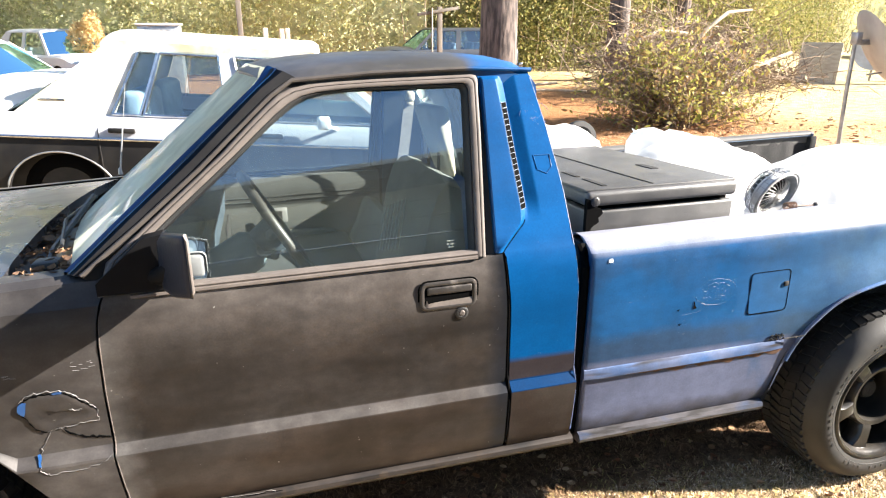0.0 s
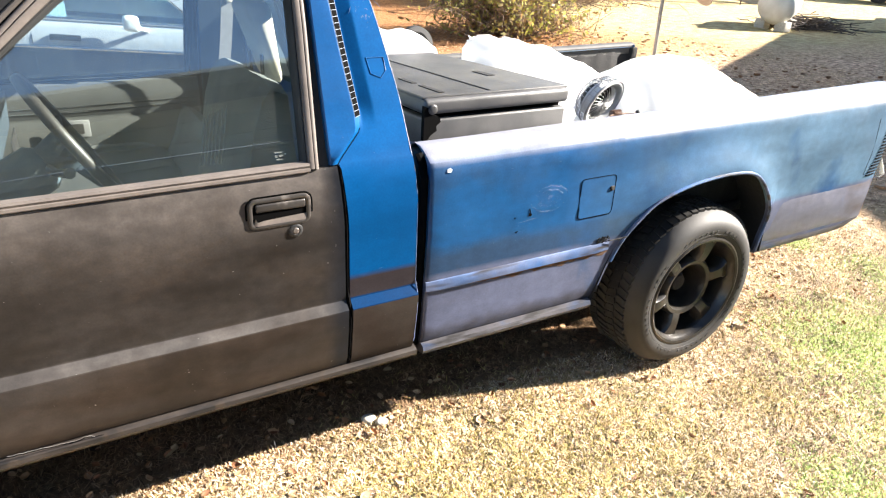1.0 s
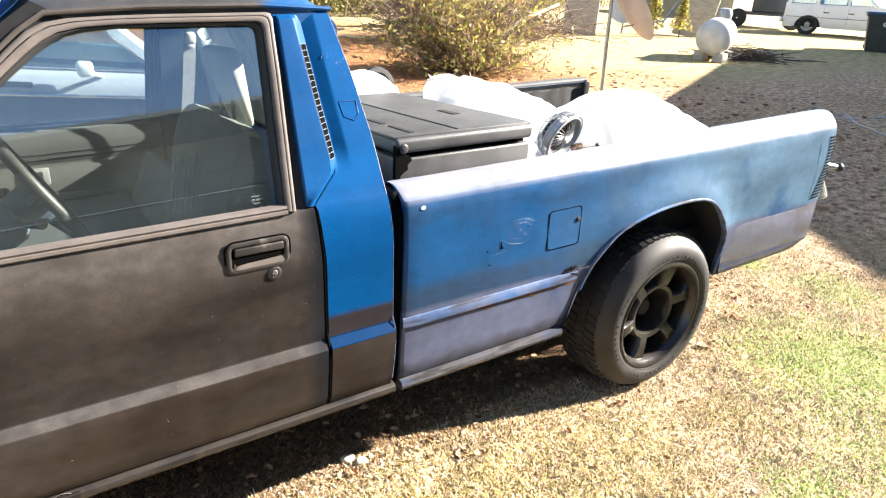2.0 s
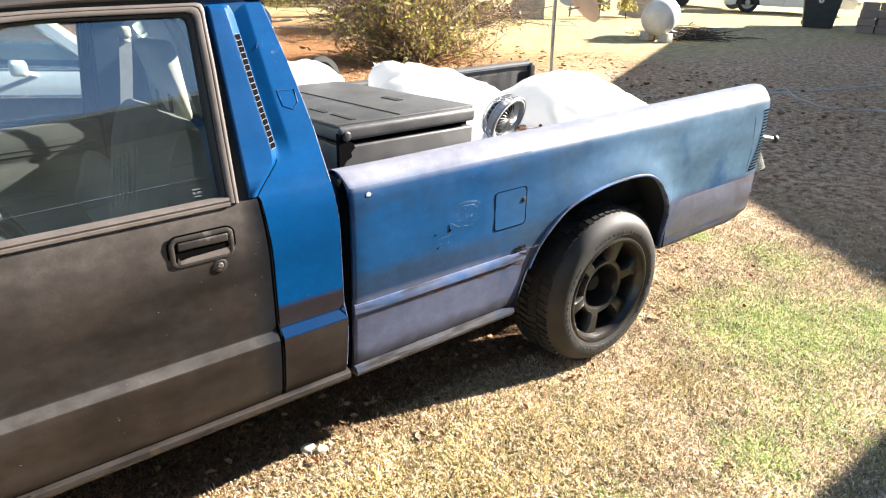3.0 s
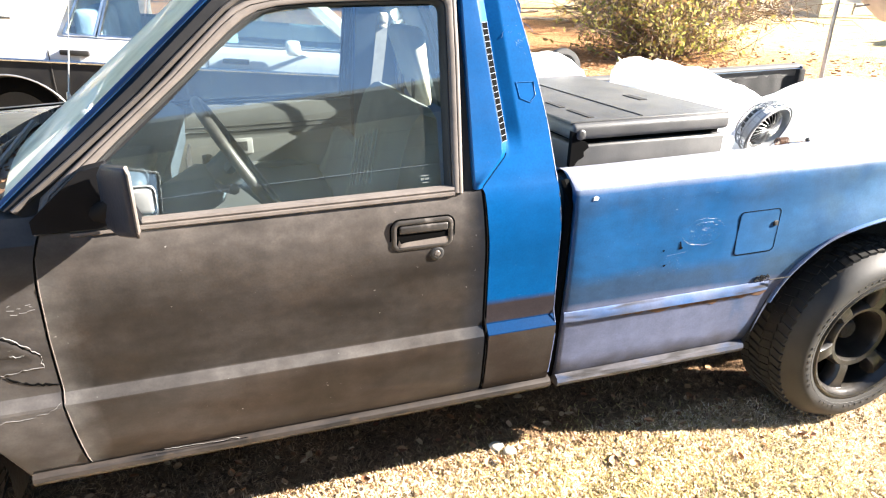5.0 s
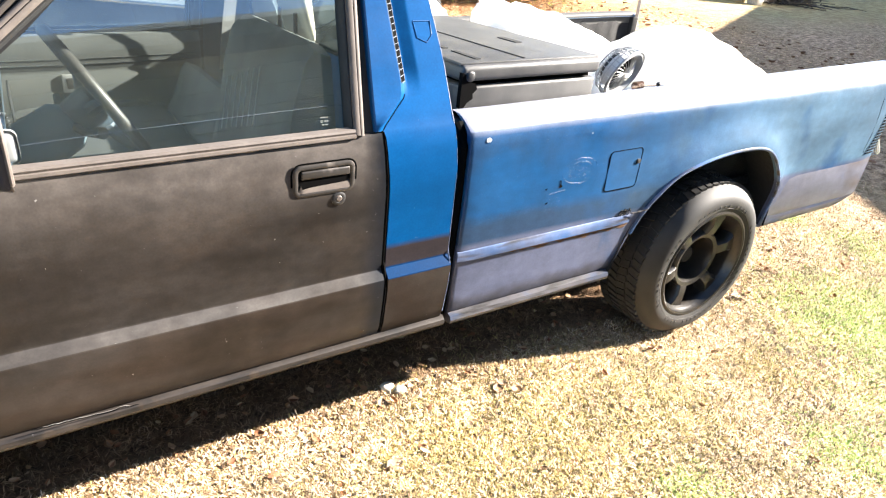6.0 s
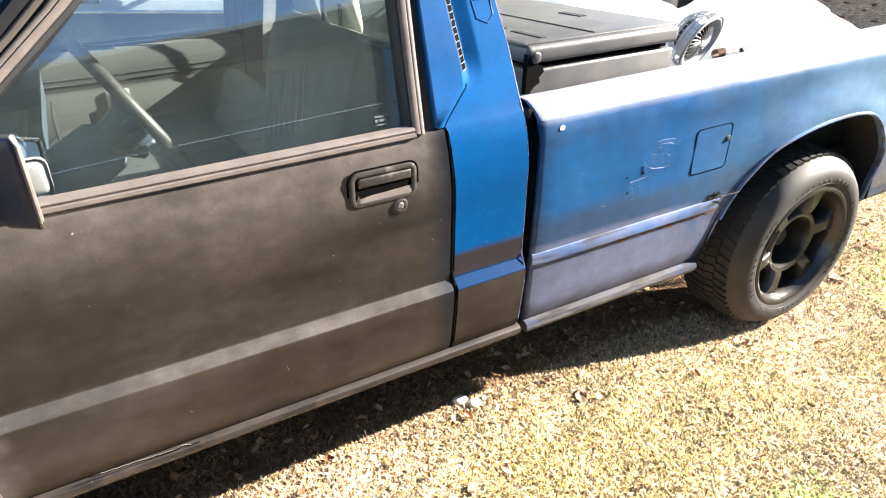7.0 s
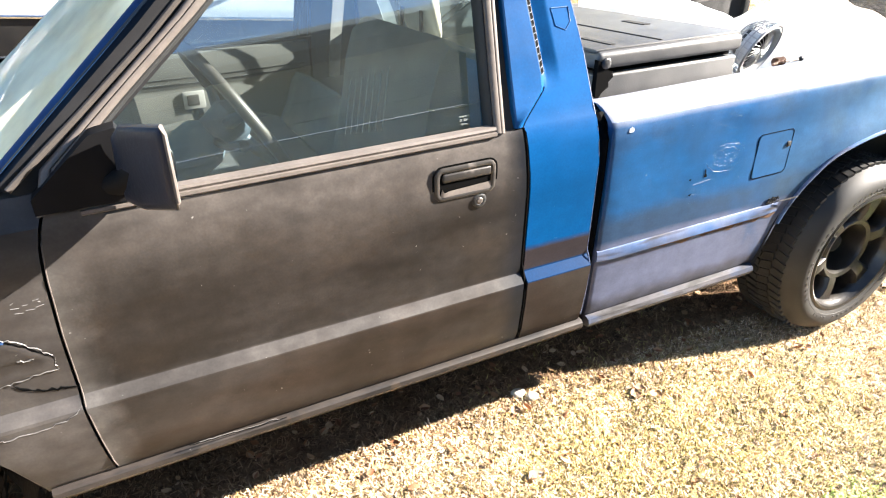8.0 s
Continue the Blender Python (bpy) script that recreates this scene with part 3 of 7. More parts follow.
for far in (False, True):
    bm = bmesh.new()
    prof = [(-1.52 + 0.40 * math.cos(a), 0.34 + 0.42 * math.sin(a)) for a in span(-0.15, math.pi + 0.15, 14)]
    grid(bm, [[side((x, y, z), far) for y in (0.02, 0.14, 0.30)] for x, z in prof])
    f = bm.faces.new([bm.verts.new(side((x, 0.30, z), far)) for x, z in prof])
    part("wheel_well", bm, M_HOLE, truck)
    # inner faces behind the cab's side panels, and the B post
    bm = bmesh.new()
    grid(bm, [[side((x, cab_y(z) + 0.05, z), far) for x in (-0.02, 0.10, lerp_table(QUARTER_R, z))] for z in span(0.36, 1.38, 8)])
    part("post_lining", bm, M_DASH, truck)
    bm = bmesh.new()
    grid(bm, [[side((x, 0.035, z), far) for x in span(-0.97, 0.03, 6)] for z in span(0.36, 0.94, 4)])
    part("door_shell", bm, M_HOLE, truck)

# roof
ROOF_X = [-0.640, -0.600, -0.54, -0.44, -0.30, -0.15, 0.0, 0.07, 0.105, 0.124, 0.133, 0.136]
ROOF_Z = [1.412, 1.430, 1.442, 1.452, 1.458, 1.458, 1.450, 1.442, 1.434, 1.424, 1.412, 1.398]
bm = bmesh.new()
rows = []
for x, zc in zip(ROOF_X, ROOF_Z):
    row = []
    for k in (0.0, 0.008, 0.03, 0.07, 0.15, 0.30, 0.5, 0.70, 0.85, 0.93, 0.97, 0.992, 1.0):
        e = min(k, 1 - k)
        drop = 0.040 * math.exp(-e * 22) + 0.018 * (1 - min(1, e * 2)) ** 2
        inset = lerp_table([(0, 0.160), (0.5, 0.160)], e)
        row.append((x - 0.03 * math.sin(math.pi * k) + (0.092 - 0.052 * math.sin(math.pi * k)) * min(1.0, max(0.0, (-0.30 - x) / 0.34)), inset + k * (WIDE - 2 * inset), zc + 0.012 - drop))
    rows.append(row)
grid(bm, rows)
hem(bm, (0, 0, -0.03))
roof = part("roof", bm, M_ROOF, truck, "dark primer roof turning blue at its rear edge")
for far in (False, True):
    bm = bmesh.new()
    tube(bm, [side(p, far) for p in ((0.118, 0.163, 1.404), (-0.05, 0.154, 1.412), (-0.30, 0.153, 1.408), (-0.490, 0.151, 1.397), (-0.540, 0.146, 1.365), (-0.582, 0.134, 1.328), (-0.717, 0.094, 1.206), (-0.846, 0.058, 1.101), (-0.908, 0.040, 1.053), (-0.975, 0.020, 1.000))], 0.0058, 8)
    part("drip_rail", bm, M_GUTTER, roof, "brown painted rain gutter")
    # A pillar: strip between the drip rail and the windscreen
    bm = bmesh.new()
    lowr = [(-0.490, 0.157, 1.408), (-0.552, 0.147, 1.372), (-0.722, 0.099, 1.214), (-0.856, 0.060, 1.103), (-0.980, 0.028, 0.996)]
    upr = [(-0.540, 0.188, 1.424), (-0.569, 0.177, 1.385), (-0.724, 0.138, 1.25), (-0.883, 0.097, 1.11), (-1.014, 0.064, 0.995)]
    rows = [[side((a[0] + 0.05, a[1] + 0.004, a[2] - 0.03), far), side(a, far), side(tuple(Vector(a).lerp(Vector(b), 0.3) + Vector((-0.004, -0.010, 0.006))), far), side(tuple(Vector(a).lerp(Vector(b), 0.75) + Vector((-0.004, -0.006, 0.006))), far), side(b, far), side((b[0] + 0.01, b[1] + 0.02, b[2] - 0.006), far)] for a, b in zip(lowr, upr)]
    grid(bm, rows)
    pillar = part("windscreen_pillar", bm, M_PILLAR, truck)
    bm = bmesh.new()
    grid(bm, [[side(tuple(Vector(b).lerp(Vector(a), 0.52) + Vector((-0.007, -0.012, 0.010))), far)] + [side((b[0] + dx, b[1] + dy, b[2] + dz), far) for dx, dy, dz in ((0.010, -0.009, 0.003), (0.000, -0.003, 0.008), (-0.006, 0.002, 0.007), (-0.009, 0.008, 0.002), (-0.008, 0.012, -0.006))] for a, b in zip(lowr, upr)])
    part("pillar_edge", bm, M_BLUE_EDGE, pillar, "strip of bare blue paint beside the windscreen, darkened for shade")

# windscreen
bm = bmesh.new()
rows = []
for k in span(0, 1, 6):
    row = []
    for j in span(0, 1, 12):
        bow = 0.10 * math.sin(math.pi * j)
        x = -1.008 + 0.480 * k - bow * (1 - 0.3 * k)
        y = 0.072 + 0.123 * k + j * (WIDE - 2 * (0.072 + 0.123 * k))
        z = 0.998 + 0.425 * k + 0.02 * math.sin(math.pi * j)
        row.append((x, y, z))
    rows.append(row)
grid(bm, rows)
M_SCREEN = glass("windscreen_glass", (0.72, 0.82, 0.80), 0.10, 0.66, (0.88, 0.90, 0.72), least=0.85)
windscreen = part("windscreen", bm, M_SCREEN, truck, "windscreen glass with a thick pale film")
windscreen.visible_shadow = False
# rear window wall of the cab
bm = bmesh.new()
def back_x(z):
    return lerp_table(QUARTER_R, z) - 0.02
for z0, z1 in ((0.36, 1.02), (1.34, 1.40)):
    grid(bm, [[(back_x(z), y, z) for y in span(cab_y(z) + 0.02, WIDE - cab_y(z) - 0.02, 6)] for z in span(z0, z1, 4)])
for y0, y1 in ((0.0, 0.16), (WIDE - 0.16, WIDE)):
    grid(bm, [[(back_x(z), max(y, cab_y(z) + 0.02) if y < 0.8 else min(y, WIDE - cab_y(z) - 0.02), z) for y in span(y0, y1, 3)] for z in span(1.02, 1.34, 6)])
part("cab_back", bm, M_BLUE_TRIM, truck)
bm = bmesh.new()
grid(bm, [[(back_x(z) - 0.004, y, z) for y in span(0.14, WIDE - 0.14, 4)] for z in span(1.0, 1.36, 4)])
rear_glass = part("rear_window", bm, M_GLASS, truck)
rear_glass.visible_shadow = False

# hood and cowl
bm = bmesh.new()
rows = []
for x in span(-1.16, -2.08, 8):
    row = []
    for k in span(0, 1, 12):
        y = 0.098 + k * (WIDE - 0.196)
        z = 0.992 + 0.045 * (x + 1.0) - 0.10 * max(0, -1.8 - x) + 0.030 * math.sin(math.pi * k) ** 0.6
        row.append((x - 0.03 * math.sin(math.pi * k), y, z))
    rows.append(row)
grid(bm, rows)
hem(bm, (0, 0, -0.03))
part("hood", bm, M_HOOD, truck, "dusty dark hood")
bm = bmesh.new()
rows = []
for k in span(0, 1, 14):
    y = 0.07 + k * (WIDE - 0.14)
    b = 0.09 * math.sin(math.pi * k)
    rows.append([(x - b, y, z) for x, z in ((-0.990, 1.004), (-1.03, 0.985), (-1.08, 0.965), (-1.13, 0.963), (-1.165, 0.985))])
grid(bm, rows)
part("cowl", bm, M_DARK, truck, "cowl below the windscreen, full of dry leaves")
bm = bmesh.new()
tube(bm, [(-1.09, 0.20, 0.985), (-1.10, 0.30, 1.00), (-1.085, 0.72, 1.06)], 0.008, 6)
tube(bm, [(-1.075, 0.28, 1.012), (-1.12, 0.52, 1.03), (-1.10, 0.82, 1.04)], 0.005, 5)
box(bm, (-1.12, 0.17, 0.965), (-1.06, 0.23, 1.0), 0.008)
part("wiper", bm, M_BLACK, truck)

# wheels: lathe tyre with tread blocks, six-spoke rim
def wheel(x, far, y=-0.022, wide=0.235, R=0.333):
    cy = WIDE - y if far else y
    m = Matrix.Translation((x, cy, 0.304)) @ Matrix.Rotation(radians(90 if not far else -90), 4, "X")
    hub = thing_part("wheel", truck)
    bm = bmesh.new()
    prof = [(0.222, 0.002), (0.227, 0.004), (0.236, 0.007), (0.252, 0.011), (0.276, 0.009), (0.294, -0.003), (0.308, -0.020), (R - 0.012, -0.044), (R - 0.009, -0.08), (R - 0.008, -wide / 2), (R - 0.009, -wide + 0.08), (R - 0.012, -wide + 0.05), (0.300, -wide + 0.012), (0.255, -wide), (0.222, -wide + 0.01)]
    lathe(bm, prof, 72, m)
    part("tyre", bm, M_TYRE, hub, "worn black rubber tyre, dusty on the tread")
    bm = bmesh.new()
    for k in range(64):
        a = 2 * math.pi * k / 64
        for lane in range(4):
            h0 = -0.036 - lane * 0.046
            aa = a + (0.03 if lane % 2 else 0.0) + lane * 0.012
            q = Matrix.Rotation(aa, 4, "Z")
            geom = box(bm, (R - 0.016, -0.0112, h0 - 0.041), (R - (0.004 if lane else 0.0065), 0.0112, h0), 0, 1, m @ q @ Matrix.Rotation(0.25 if lane % 2 else -0.2, 4, "X"))
    part("tread", bm, M_TYRE, hub)
    bm = bmesh.new()
    for rad, h in ((0.239, 0.0085), (0.266, 0.0095)):
        lathe(bm, [(rad - 0.002, h - 0.004), (rad, h), (rad + 0.002, h - 0.004)], 72, m)
    rr = random.Random(11)
    for k in range(60):
        if k % 15 in (6, 7, 8, 13):
            continue
        q = Matrix.Rotation(2 * math.pi * k / 60, 4, "Z")
        box(bm, (0.247, -0.004 - 0.004 * rr.random(), 0.006), (0.255, 0.003 + 0.002 * rr.random(), 0.0122), 0, 1, m @ q)
    part("sidewall_lettering", bm, M_TYRE, hub)
    bm = bmesh.new()
    lathe(bm, [(0.2235, -0.004), (0.2235, 0.004), (0.216, 0.007), (0.208, 0.004), (0.204, -0.012), (0.197, -0.022), (0.196, -0.045), (0.190, -0.10), (0.188, -0.19)], 72, m)
    rim = part("rim", bm, M_RIM, hub, "black painted six-spoke alloy rim")
    bm = bmesh.new()
    lathe(bm, [(0.002, -0.195), (0.188, -0.19)], 32, m)
    lathe(bm, [(0.036, -0.19), (0.036, -0.09), (0.030, -0.08), (0.015, -0.078), (0.002, -0.078)], 32, m)
    part("hub", bm, M_HOLE, rim)
    for k in range(6):
        q = Matrix.Rotation(2 * math.pi * (k + 0.23) / 6, 4, "Z")
        bm = bmesh.new()
        sec = [(0.096, 0.034, -0.046), (0.118, 0.027, -0.030), (0.15, 0.026, -0.024), (0.178, 0.034, -0.024), (0.200, 0.052, -0.026)]
        rows = []
        for r, w, h in sec:
            rows.append([m @ q @ Vector(p) for p in ((r, -w, h - 0.05), (r, -w, h - 0.012), (r, -w * 0.7, h), (r, w * 0.7, h), (r, w, h - 0.012), (r, w, h - 0.05))])
        grid(bm, rows)
        part("spoke", bm, M_RIM, rim)
    bm = bmesh.new()
    lathe(bm, [(0.122, -0.085), (0.120, -0.044), (0.112, -0.034), (0.098, -0.038), (0.092, -0.055), (0.090, -0.16)], 40, m)
    part("hub_ring", bm, M_RIM, rim)
    for k in range(6):
        bm = bmesh.new()
        q = m @ Matrix.Rotation(2 * math.pi * (k + 0.1) / 6, 4, "Z")
        lathe(bm, [(0.012, -0.19), (0.012, -0.13), (0.009, -0.122), (0.001, -0.122)], 6, q @ Matrix.Translation((0.062, 0, 0)))
        part("wheel_nut", bm, M_HOLE, rim)




SHEARING[0] = False
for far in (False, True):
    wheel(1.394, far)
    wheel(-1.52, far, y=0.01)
SHEARING[0] = True

# ---- load bed ----
ARCH_K = [(0.895, 0.345), (0.925, 0.44), (0.955, 0.530), (0.985, 0.588), (1.03, 0.640), (1.085, 0.687), (1.15, 0.716), (1.24, 0.737), (1.35, 0.747), (1.45, 0.748), (1.53, 0.739), (1.59, 0.714), (1.64, 0.672), (1.69, 0.610), (1.722, 0.545), (1.731, 0.47), (1.736, 0.378)]
BED_END = 2.420


def rounded(keys, n):
    """A smooth curve through key points, n steps between each."""
    out = []
    for i in range(len(keys) - 1):
        p0, p1, p2, p3 = (Vector(keys[max(0, min(len(keys) - 1, i + d))]) for d in (-1, 0, 1, 2))
        for t in span(0, 1, n)[:-1]:
            q = 0.5 * ((2 * p1) + (p2 - p0) * t + (2 * p0 - 5 * p1 + 4 * p2 - p3) * t * t + (3 * p1 - p0 - 3 * p2 + p3) * t ** 3)
            out.append((q.x, q.y))
    return out + [tuple(keys[-1])]


ARCH_R = rounded(ARCH_K, 3)


def bed_low(x):
    if x < 0.895:
        return 0.352
    if x <= 1.736:
        return lerp_table(ARCH_R, x)
    return 0.376 + 0.004 * (x - 1.736) + 0.055 * max(0.0, (x - 2.25) / 0.2) ** 2


def bed_flare(x, z):
    """The lip that swells round the wheel arch, and the corner turning in at the rear."""
    d = math.hypot((x - 1.375) / 0.44, (z - 0.38) / 0.46)
    swell = -0.020 * math.exp(-((d - 0.85) / 0.15) ** 2) * min(1.0, max(0.0, (z - 0.42) / 0.16))
    swell += 0.004 * max(0.0, (0.262 - x) / 0.013) ** 2
    return swell + 0.010 * max(0.0, (x - 2.33) / 0.108) ** 2


for far in (False, True):
    bm = bmesh.new()
    prof = [(1.36 + (x - 1.36) * 1.03, 0.40 + (z - 0.40) * 1.04) for x, z in ARCH_R]
    grid(bm, [[side((x, y, z), far) for y in (-0.003, 0.14, 0.30)] for x, z in prof])
    bm.faces.new([bm.verts.new(side((x, 0.30, z), far)) for x, z in prof])
    part("wheel_well", bm, M_HOLE, truck)
    xs = [0.249, 0.2505, 0.254] + span(0.262, 0.87, 14) + [p[0] for p in ARCH_R] + span(1.738, 2.30, 9) + [2.345, 2.37, 2.39, 2.406, BED_END]
    bm = bmesh.new()
    rows = []
    for x in xs:
        lo = bed_low(x)
        top = 0.915
        row = [side((x, bed_y(z) + bed_flare(x, z), z), far) for z in span(lo, top, 16)]
        row += [side((x, bed_y(z) + bed_flare(x, z), z), far) for z in (0.927, 0.937, 0.946, 0.953, 0.958, 0.961)]
        row += [side((x, y + 0.3 * bed_flare(x, 0.95), z), far) for y, z in ((0.085, 0.9625), (0.110, 0.960), (0.119, 0.952))]
        rows.append(row)
    grid(bm, rows)
    hem(bm, (0, -0.018 if far else 0.018, -0.0))
    bedside = part("bedside", bm, M_BED, truck, "blue sprayed bedside, grey-violet below, painted paler for sheen at rail and tail" if not far else "", 22)
    part("side_moulding", moulding(0.250, 0.926, 0.545, 0.582, bed_y, 0.010, far), M_BEDTRIM, bedside, "pale rubbed blue moulding with rust streaks")
    part("side_moulding", moulding(1.745, 2.405, 0.402, 0.592, bed_y, 0.0065, far), M_REARPANEL, bedside, "pale scuffed lower panel, standing slightly proud")
    bm = bmesh.new()
    tube(bm, [side((x, bed_y(z) + bed_flare(x, z) - 0.001, z), far) for x, z in ARCH_R[5:]], 0.006, 8)
    part("arch_lip", bm, M_BEDTRIM, bedside, "bright worn lip of the wheel arch")
    bm = bmesh.new()
    prof = [(0.372, 0.012), (0.366, -0.004), (0.354, -0.009), (0.342, -0.004), (0.338, 0.02), (0.338, 0.06)]
    vs = grid(bm, [[side((x, y, z), far) for z, y in prof] for x in span(0.249, 0.885, 10)])
    bm.faces.new(vs[0]); bm.faces.new(vs[-1][::-1])
    part("bed_sill", bm, M_BEDSILL, bedside)
    bm = bmesh.new()
    vs = grid(bm, [[side((x, y, z + bed_low(x) - 0.376), far) for z, y in ((0.396, 0.0055), (0.392, 0.0045), (0.378, 0.005), (0.366, 0.012), (0.364, 0.03), (0.364, 0.09))] for x in span(1.74, 2.40, 10)])
    part("bed_sill", bm, M_BEDSILL, bedside)
    # Black tube stands for the dark between cab and bed.
    bm = bmesh.new()
    tube(bm, [side((0.238, bed_y(z) + 0.020, z), far) for z in span(0.36, 0.945, 10)], 0.012, 6)
    part("bed_gap", bm, M_SLOT, bedside)
    # liner inside the bed
    bm = bmesh.new()
    rows = []
    for x in span(0.25, 2.42, 62):
        rib = 0.008 if int((x - 0.25) / 0.035) % 3 == 0 else 0.0
        rows.append([side(p, far) for p in ((x, 0.112, 0.954), (x, 0.124 + rib, 0.93), (x, 0.130 + rib, 0.62), (x, 0.145, 0.56))])
    grid(bm, rows)
    part("bed_liner", bm, M_LINER, truck, "black ribbed bed liner")
    bm = bmesh.new()
    box(bm, (2.395, 0.07, 0.60), (2.44, 0.150, 0.952), 0.008)
    if far:
        bmesh.ops.transform(bm, matrix=Matrix.Translation((0, WIDE, 0)) @ Matrix.Diagonal((1, -1, 1, 1)), verts=bm.verts)
    part("bed_post", bm, M_LINER, truck)
bm = bmesh.new()
grid(bm, [[(x, WIDE - y, z) for y, z in ((0.018, 0.950), (0.024, 0.966), (0.060, 0.971), (0.085, 0.972), (0.114, 0.967), (0.122, 0.958), (0.123, 0.93))] for x in span(0.26, 2.44, 12)])
part("rail_cap", bm, mat("grey_rail_cap", (0.075, 0.072, 0.068), 0.7, var=0.3, scale=9, bump=0.1), truck, "weathered grey plastic rail cap")
bm = bmesh.new()
box(bm, (0.25, 0.12, 0.52), (2.43, WIDE - 0.12, 0.56), 0.004)
box(bm, (0.242, 0.06, 0.40), (0.270, WIDE - 0.06, 0.945), 0.006)
part("bed_floor", bm, M_LINER, truck)

# fuel door
bm = bmesh.new()
poly = []
for cx, cz, a0 in ((0.784, 0.697, 180), (0.890, 0.697, 270), (0.887, 0.800, 0), (0.780, 0.800, 90)):
    for k in range(5):
        a = radians(a0 + k * 22.5)
        poly.append((cx + 0.012 * math.cos(a), cz + 0.012 * math.sin(a)))
f = bm.faces.new([bm.verts.new((x, bed_y(z) + bed_flare(x, z) - 0.0012, z)) for x, z in poly])
ex = bmesh.ops.extrude_face_region(bm, geom=[f])["geom"]
bmesh.ops.translate(bm, verts=[g for g in ex if isinstance(g, bmesh.types.BMVert)], vec=(0, 0.012, 0))
fuel = part("fuel_door", bm, M_BED, truck, "rounded square fuel filler door")
bm = bmesh.new()
tube(bm, [(x, bed_y(z) + bed_flare(x, z) - 0.001, z) for x, z in [(0.835 + (x - 0.835) * 1.06, 0.749 + (z - 0.749) * 1.04) for x, z in poly + poly[:1]]], 0.0010, 6)
part("fuel_door_gap", bm, M_SLOT, fuel)
bm = bmesh.new()
box(bm, (0.884, -0.010, 0.762), (0.900, 0.002, 0.778), 0.003)
part("fuel_latch", bm, M_HOLE, fuel)

# door handle and lock
hx0, hx1, hz0, hz1 = -0.227, -0.077, 0.827, 0.904
bm = bmesh.new()


def handle_ring(inset, y, radius=0.020, n=6):
    """A rounded rectangle round the handle, drawn in by inset, at depth y."""
    rr = max(0.003, radius - inset)
    x0, x1, z0, z1 = hx0 + inset, hx1 - inset, hz0 + inset, hz1 - inset
    return [(cx + rr * math.cos(a0 + radians(90) * k / n), y, cz + rr * math.sin(a0 + radians(90) * k / n)) for cx, cz, a0 in ((x1 - rr, z1 - rr, 0.0), (x0 + rr, z1 - rr, radians(90)), (x0 + rr, z0 + rr, radians(180)), (x1 - rr, z0 + rr, radians(270))) for k in range(n + 1)]


rows = [handle_ring(i, y) for i, y in ((0.0, 0.010), (0.0, -0.0105), (0.0015, -0.0135), (0.005, -0.0150), (0.010, -0.0146), (0.0125, -0.0125), (0.0130, 0.004))]
grid(bm, [r + r[:1] for r in rows])
bmesh.ops.remove_doubles(bm, verts=bm.verts, dist=0.00005)
handle = part("door_handle", bm, M_HANDLE, truck, "black recessed pull handle, paint rubbed off its edges")
# Black plate stands for the shadow outlining the handle.
bm = bmesh.new()
bm.faces.new([bm.verts.new(p) for p in reversed(handle_ring(-0.0045, -0.0108))])
bm.normal_update()
part("handle_shadow", bm, M_SLOT, handle, "black outline standing for the shadow round the handle")
# Flat black plate stands for the dark inside the recess.
bm = bmesh.new()
bm.faces.new([bm.verts.new(p) for p in reversed(handle_ring(0.012, -0.0116))])
bm.normal_update()
part("handle_recess", bm, M_SLOT, handle)
bm = bmesh.new()
box(bm, (hx0 + 0.019, -0.0160, hz0 + 0.043), (hx1 - 0.014, -0.010, hz1 - 0.014), 0.004, 3)
part("handle_flap", bm, M_HANDLE, handle)
bm = bmesh.new()
grid(bm, [[(hx0 + 0.013 + 0.010 * t, -0.0135 - 0.003 * t, hz0 + 0.011), (hx0 + 0.018 + 0.004 * t, -0.0150, hz0 + 0.030 - 0.010 * t)] for t in span(0, 1, 3)] + [[(x, -0.0145, hz0 + 0.011), (x, -0.0120, hz0 + 0.021 + 0.006 * k)] for k, x in ((0.2, hx0 + 0.04), (0.5, hx0 + 0.08), (0.8, hx1 - 0.03), (1.0, hx1 - 0.013))])
hem(bm, (0, 0.003, -0.001))
part("handle_lip", bm, M_TRIM, handle)
bm = bmesh.new()
mk = Matrix.Translation((-0.116, -0.010, 0.811)) @ Matrix.Rotation(radians(90), 4, "X")
lathe(bm, [(0.0175, -0.01), (0.0175, 0.0015), (0.014, 0.0035), (0.010, 0.0035), (0.009, 0.002), (0.001, 0.002)], 20, mk)
lock = part("door_lock", bm, M_BLACK, truck, "round black key lock")
bm = bmesh.new()
lathe(bm, [(0.0085, 0.0025), (0.006, 0.0045), (0.001, 0.0045)], 16, mk)
part("lock_barrel", bm, M_TRIM, lock)

# door mirror, driver's side
# Bluish tint stands for skylight on the mirror back.
M_MIRRORBACK = mat("mirror_back_plastic", (0.009, 0.013, 0.026), 0.5, spec=0.25, var=0.3, scale=12, bump=0.1, bscale=150)
mirror = thing_part("door_mirror", truck)
mirror["label"] = "square dark door mirror with a scuffed rim"
FACE = [(0.02, 0.960), (-0.02, 1.02), (0.02, 1.072), (0.20, 1.094), (0.97, 1.110), (1.0, 1.098), (1.0, 0.988), (0.96, 0.977), (0.35, 0.957)]


def mirror_at(s, z, d):
    """A point on the mirror: s from its inner front edge to its outer rear one, d its depth towards the glass."""
    return Vector((-0.806 + 0.071 * s, -0.012 - 0.134 * s, z)) + Vector((0.884, 0.468, 0.0)) * d


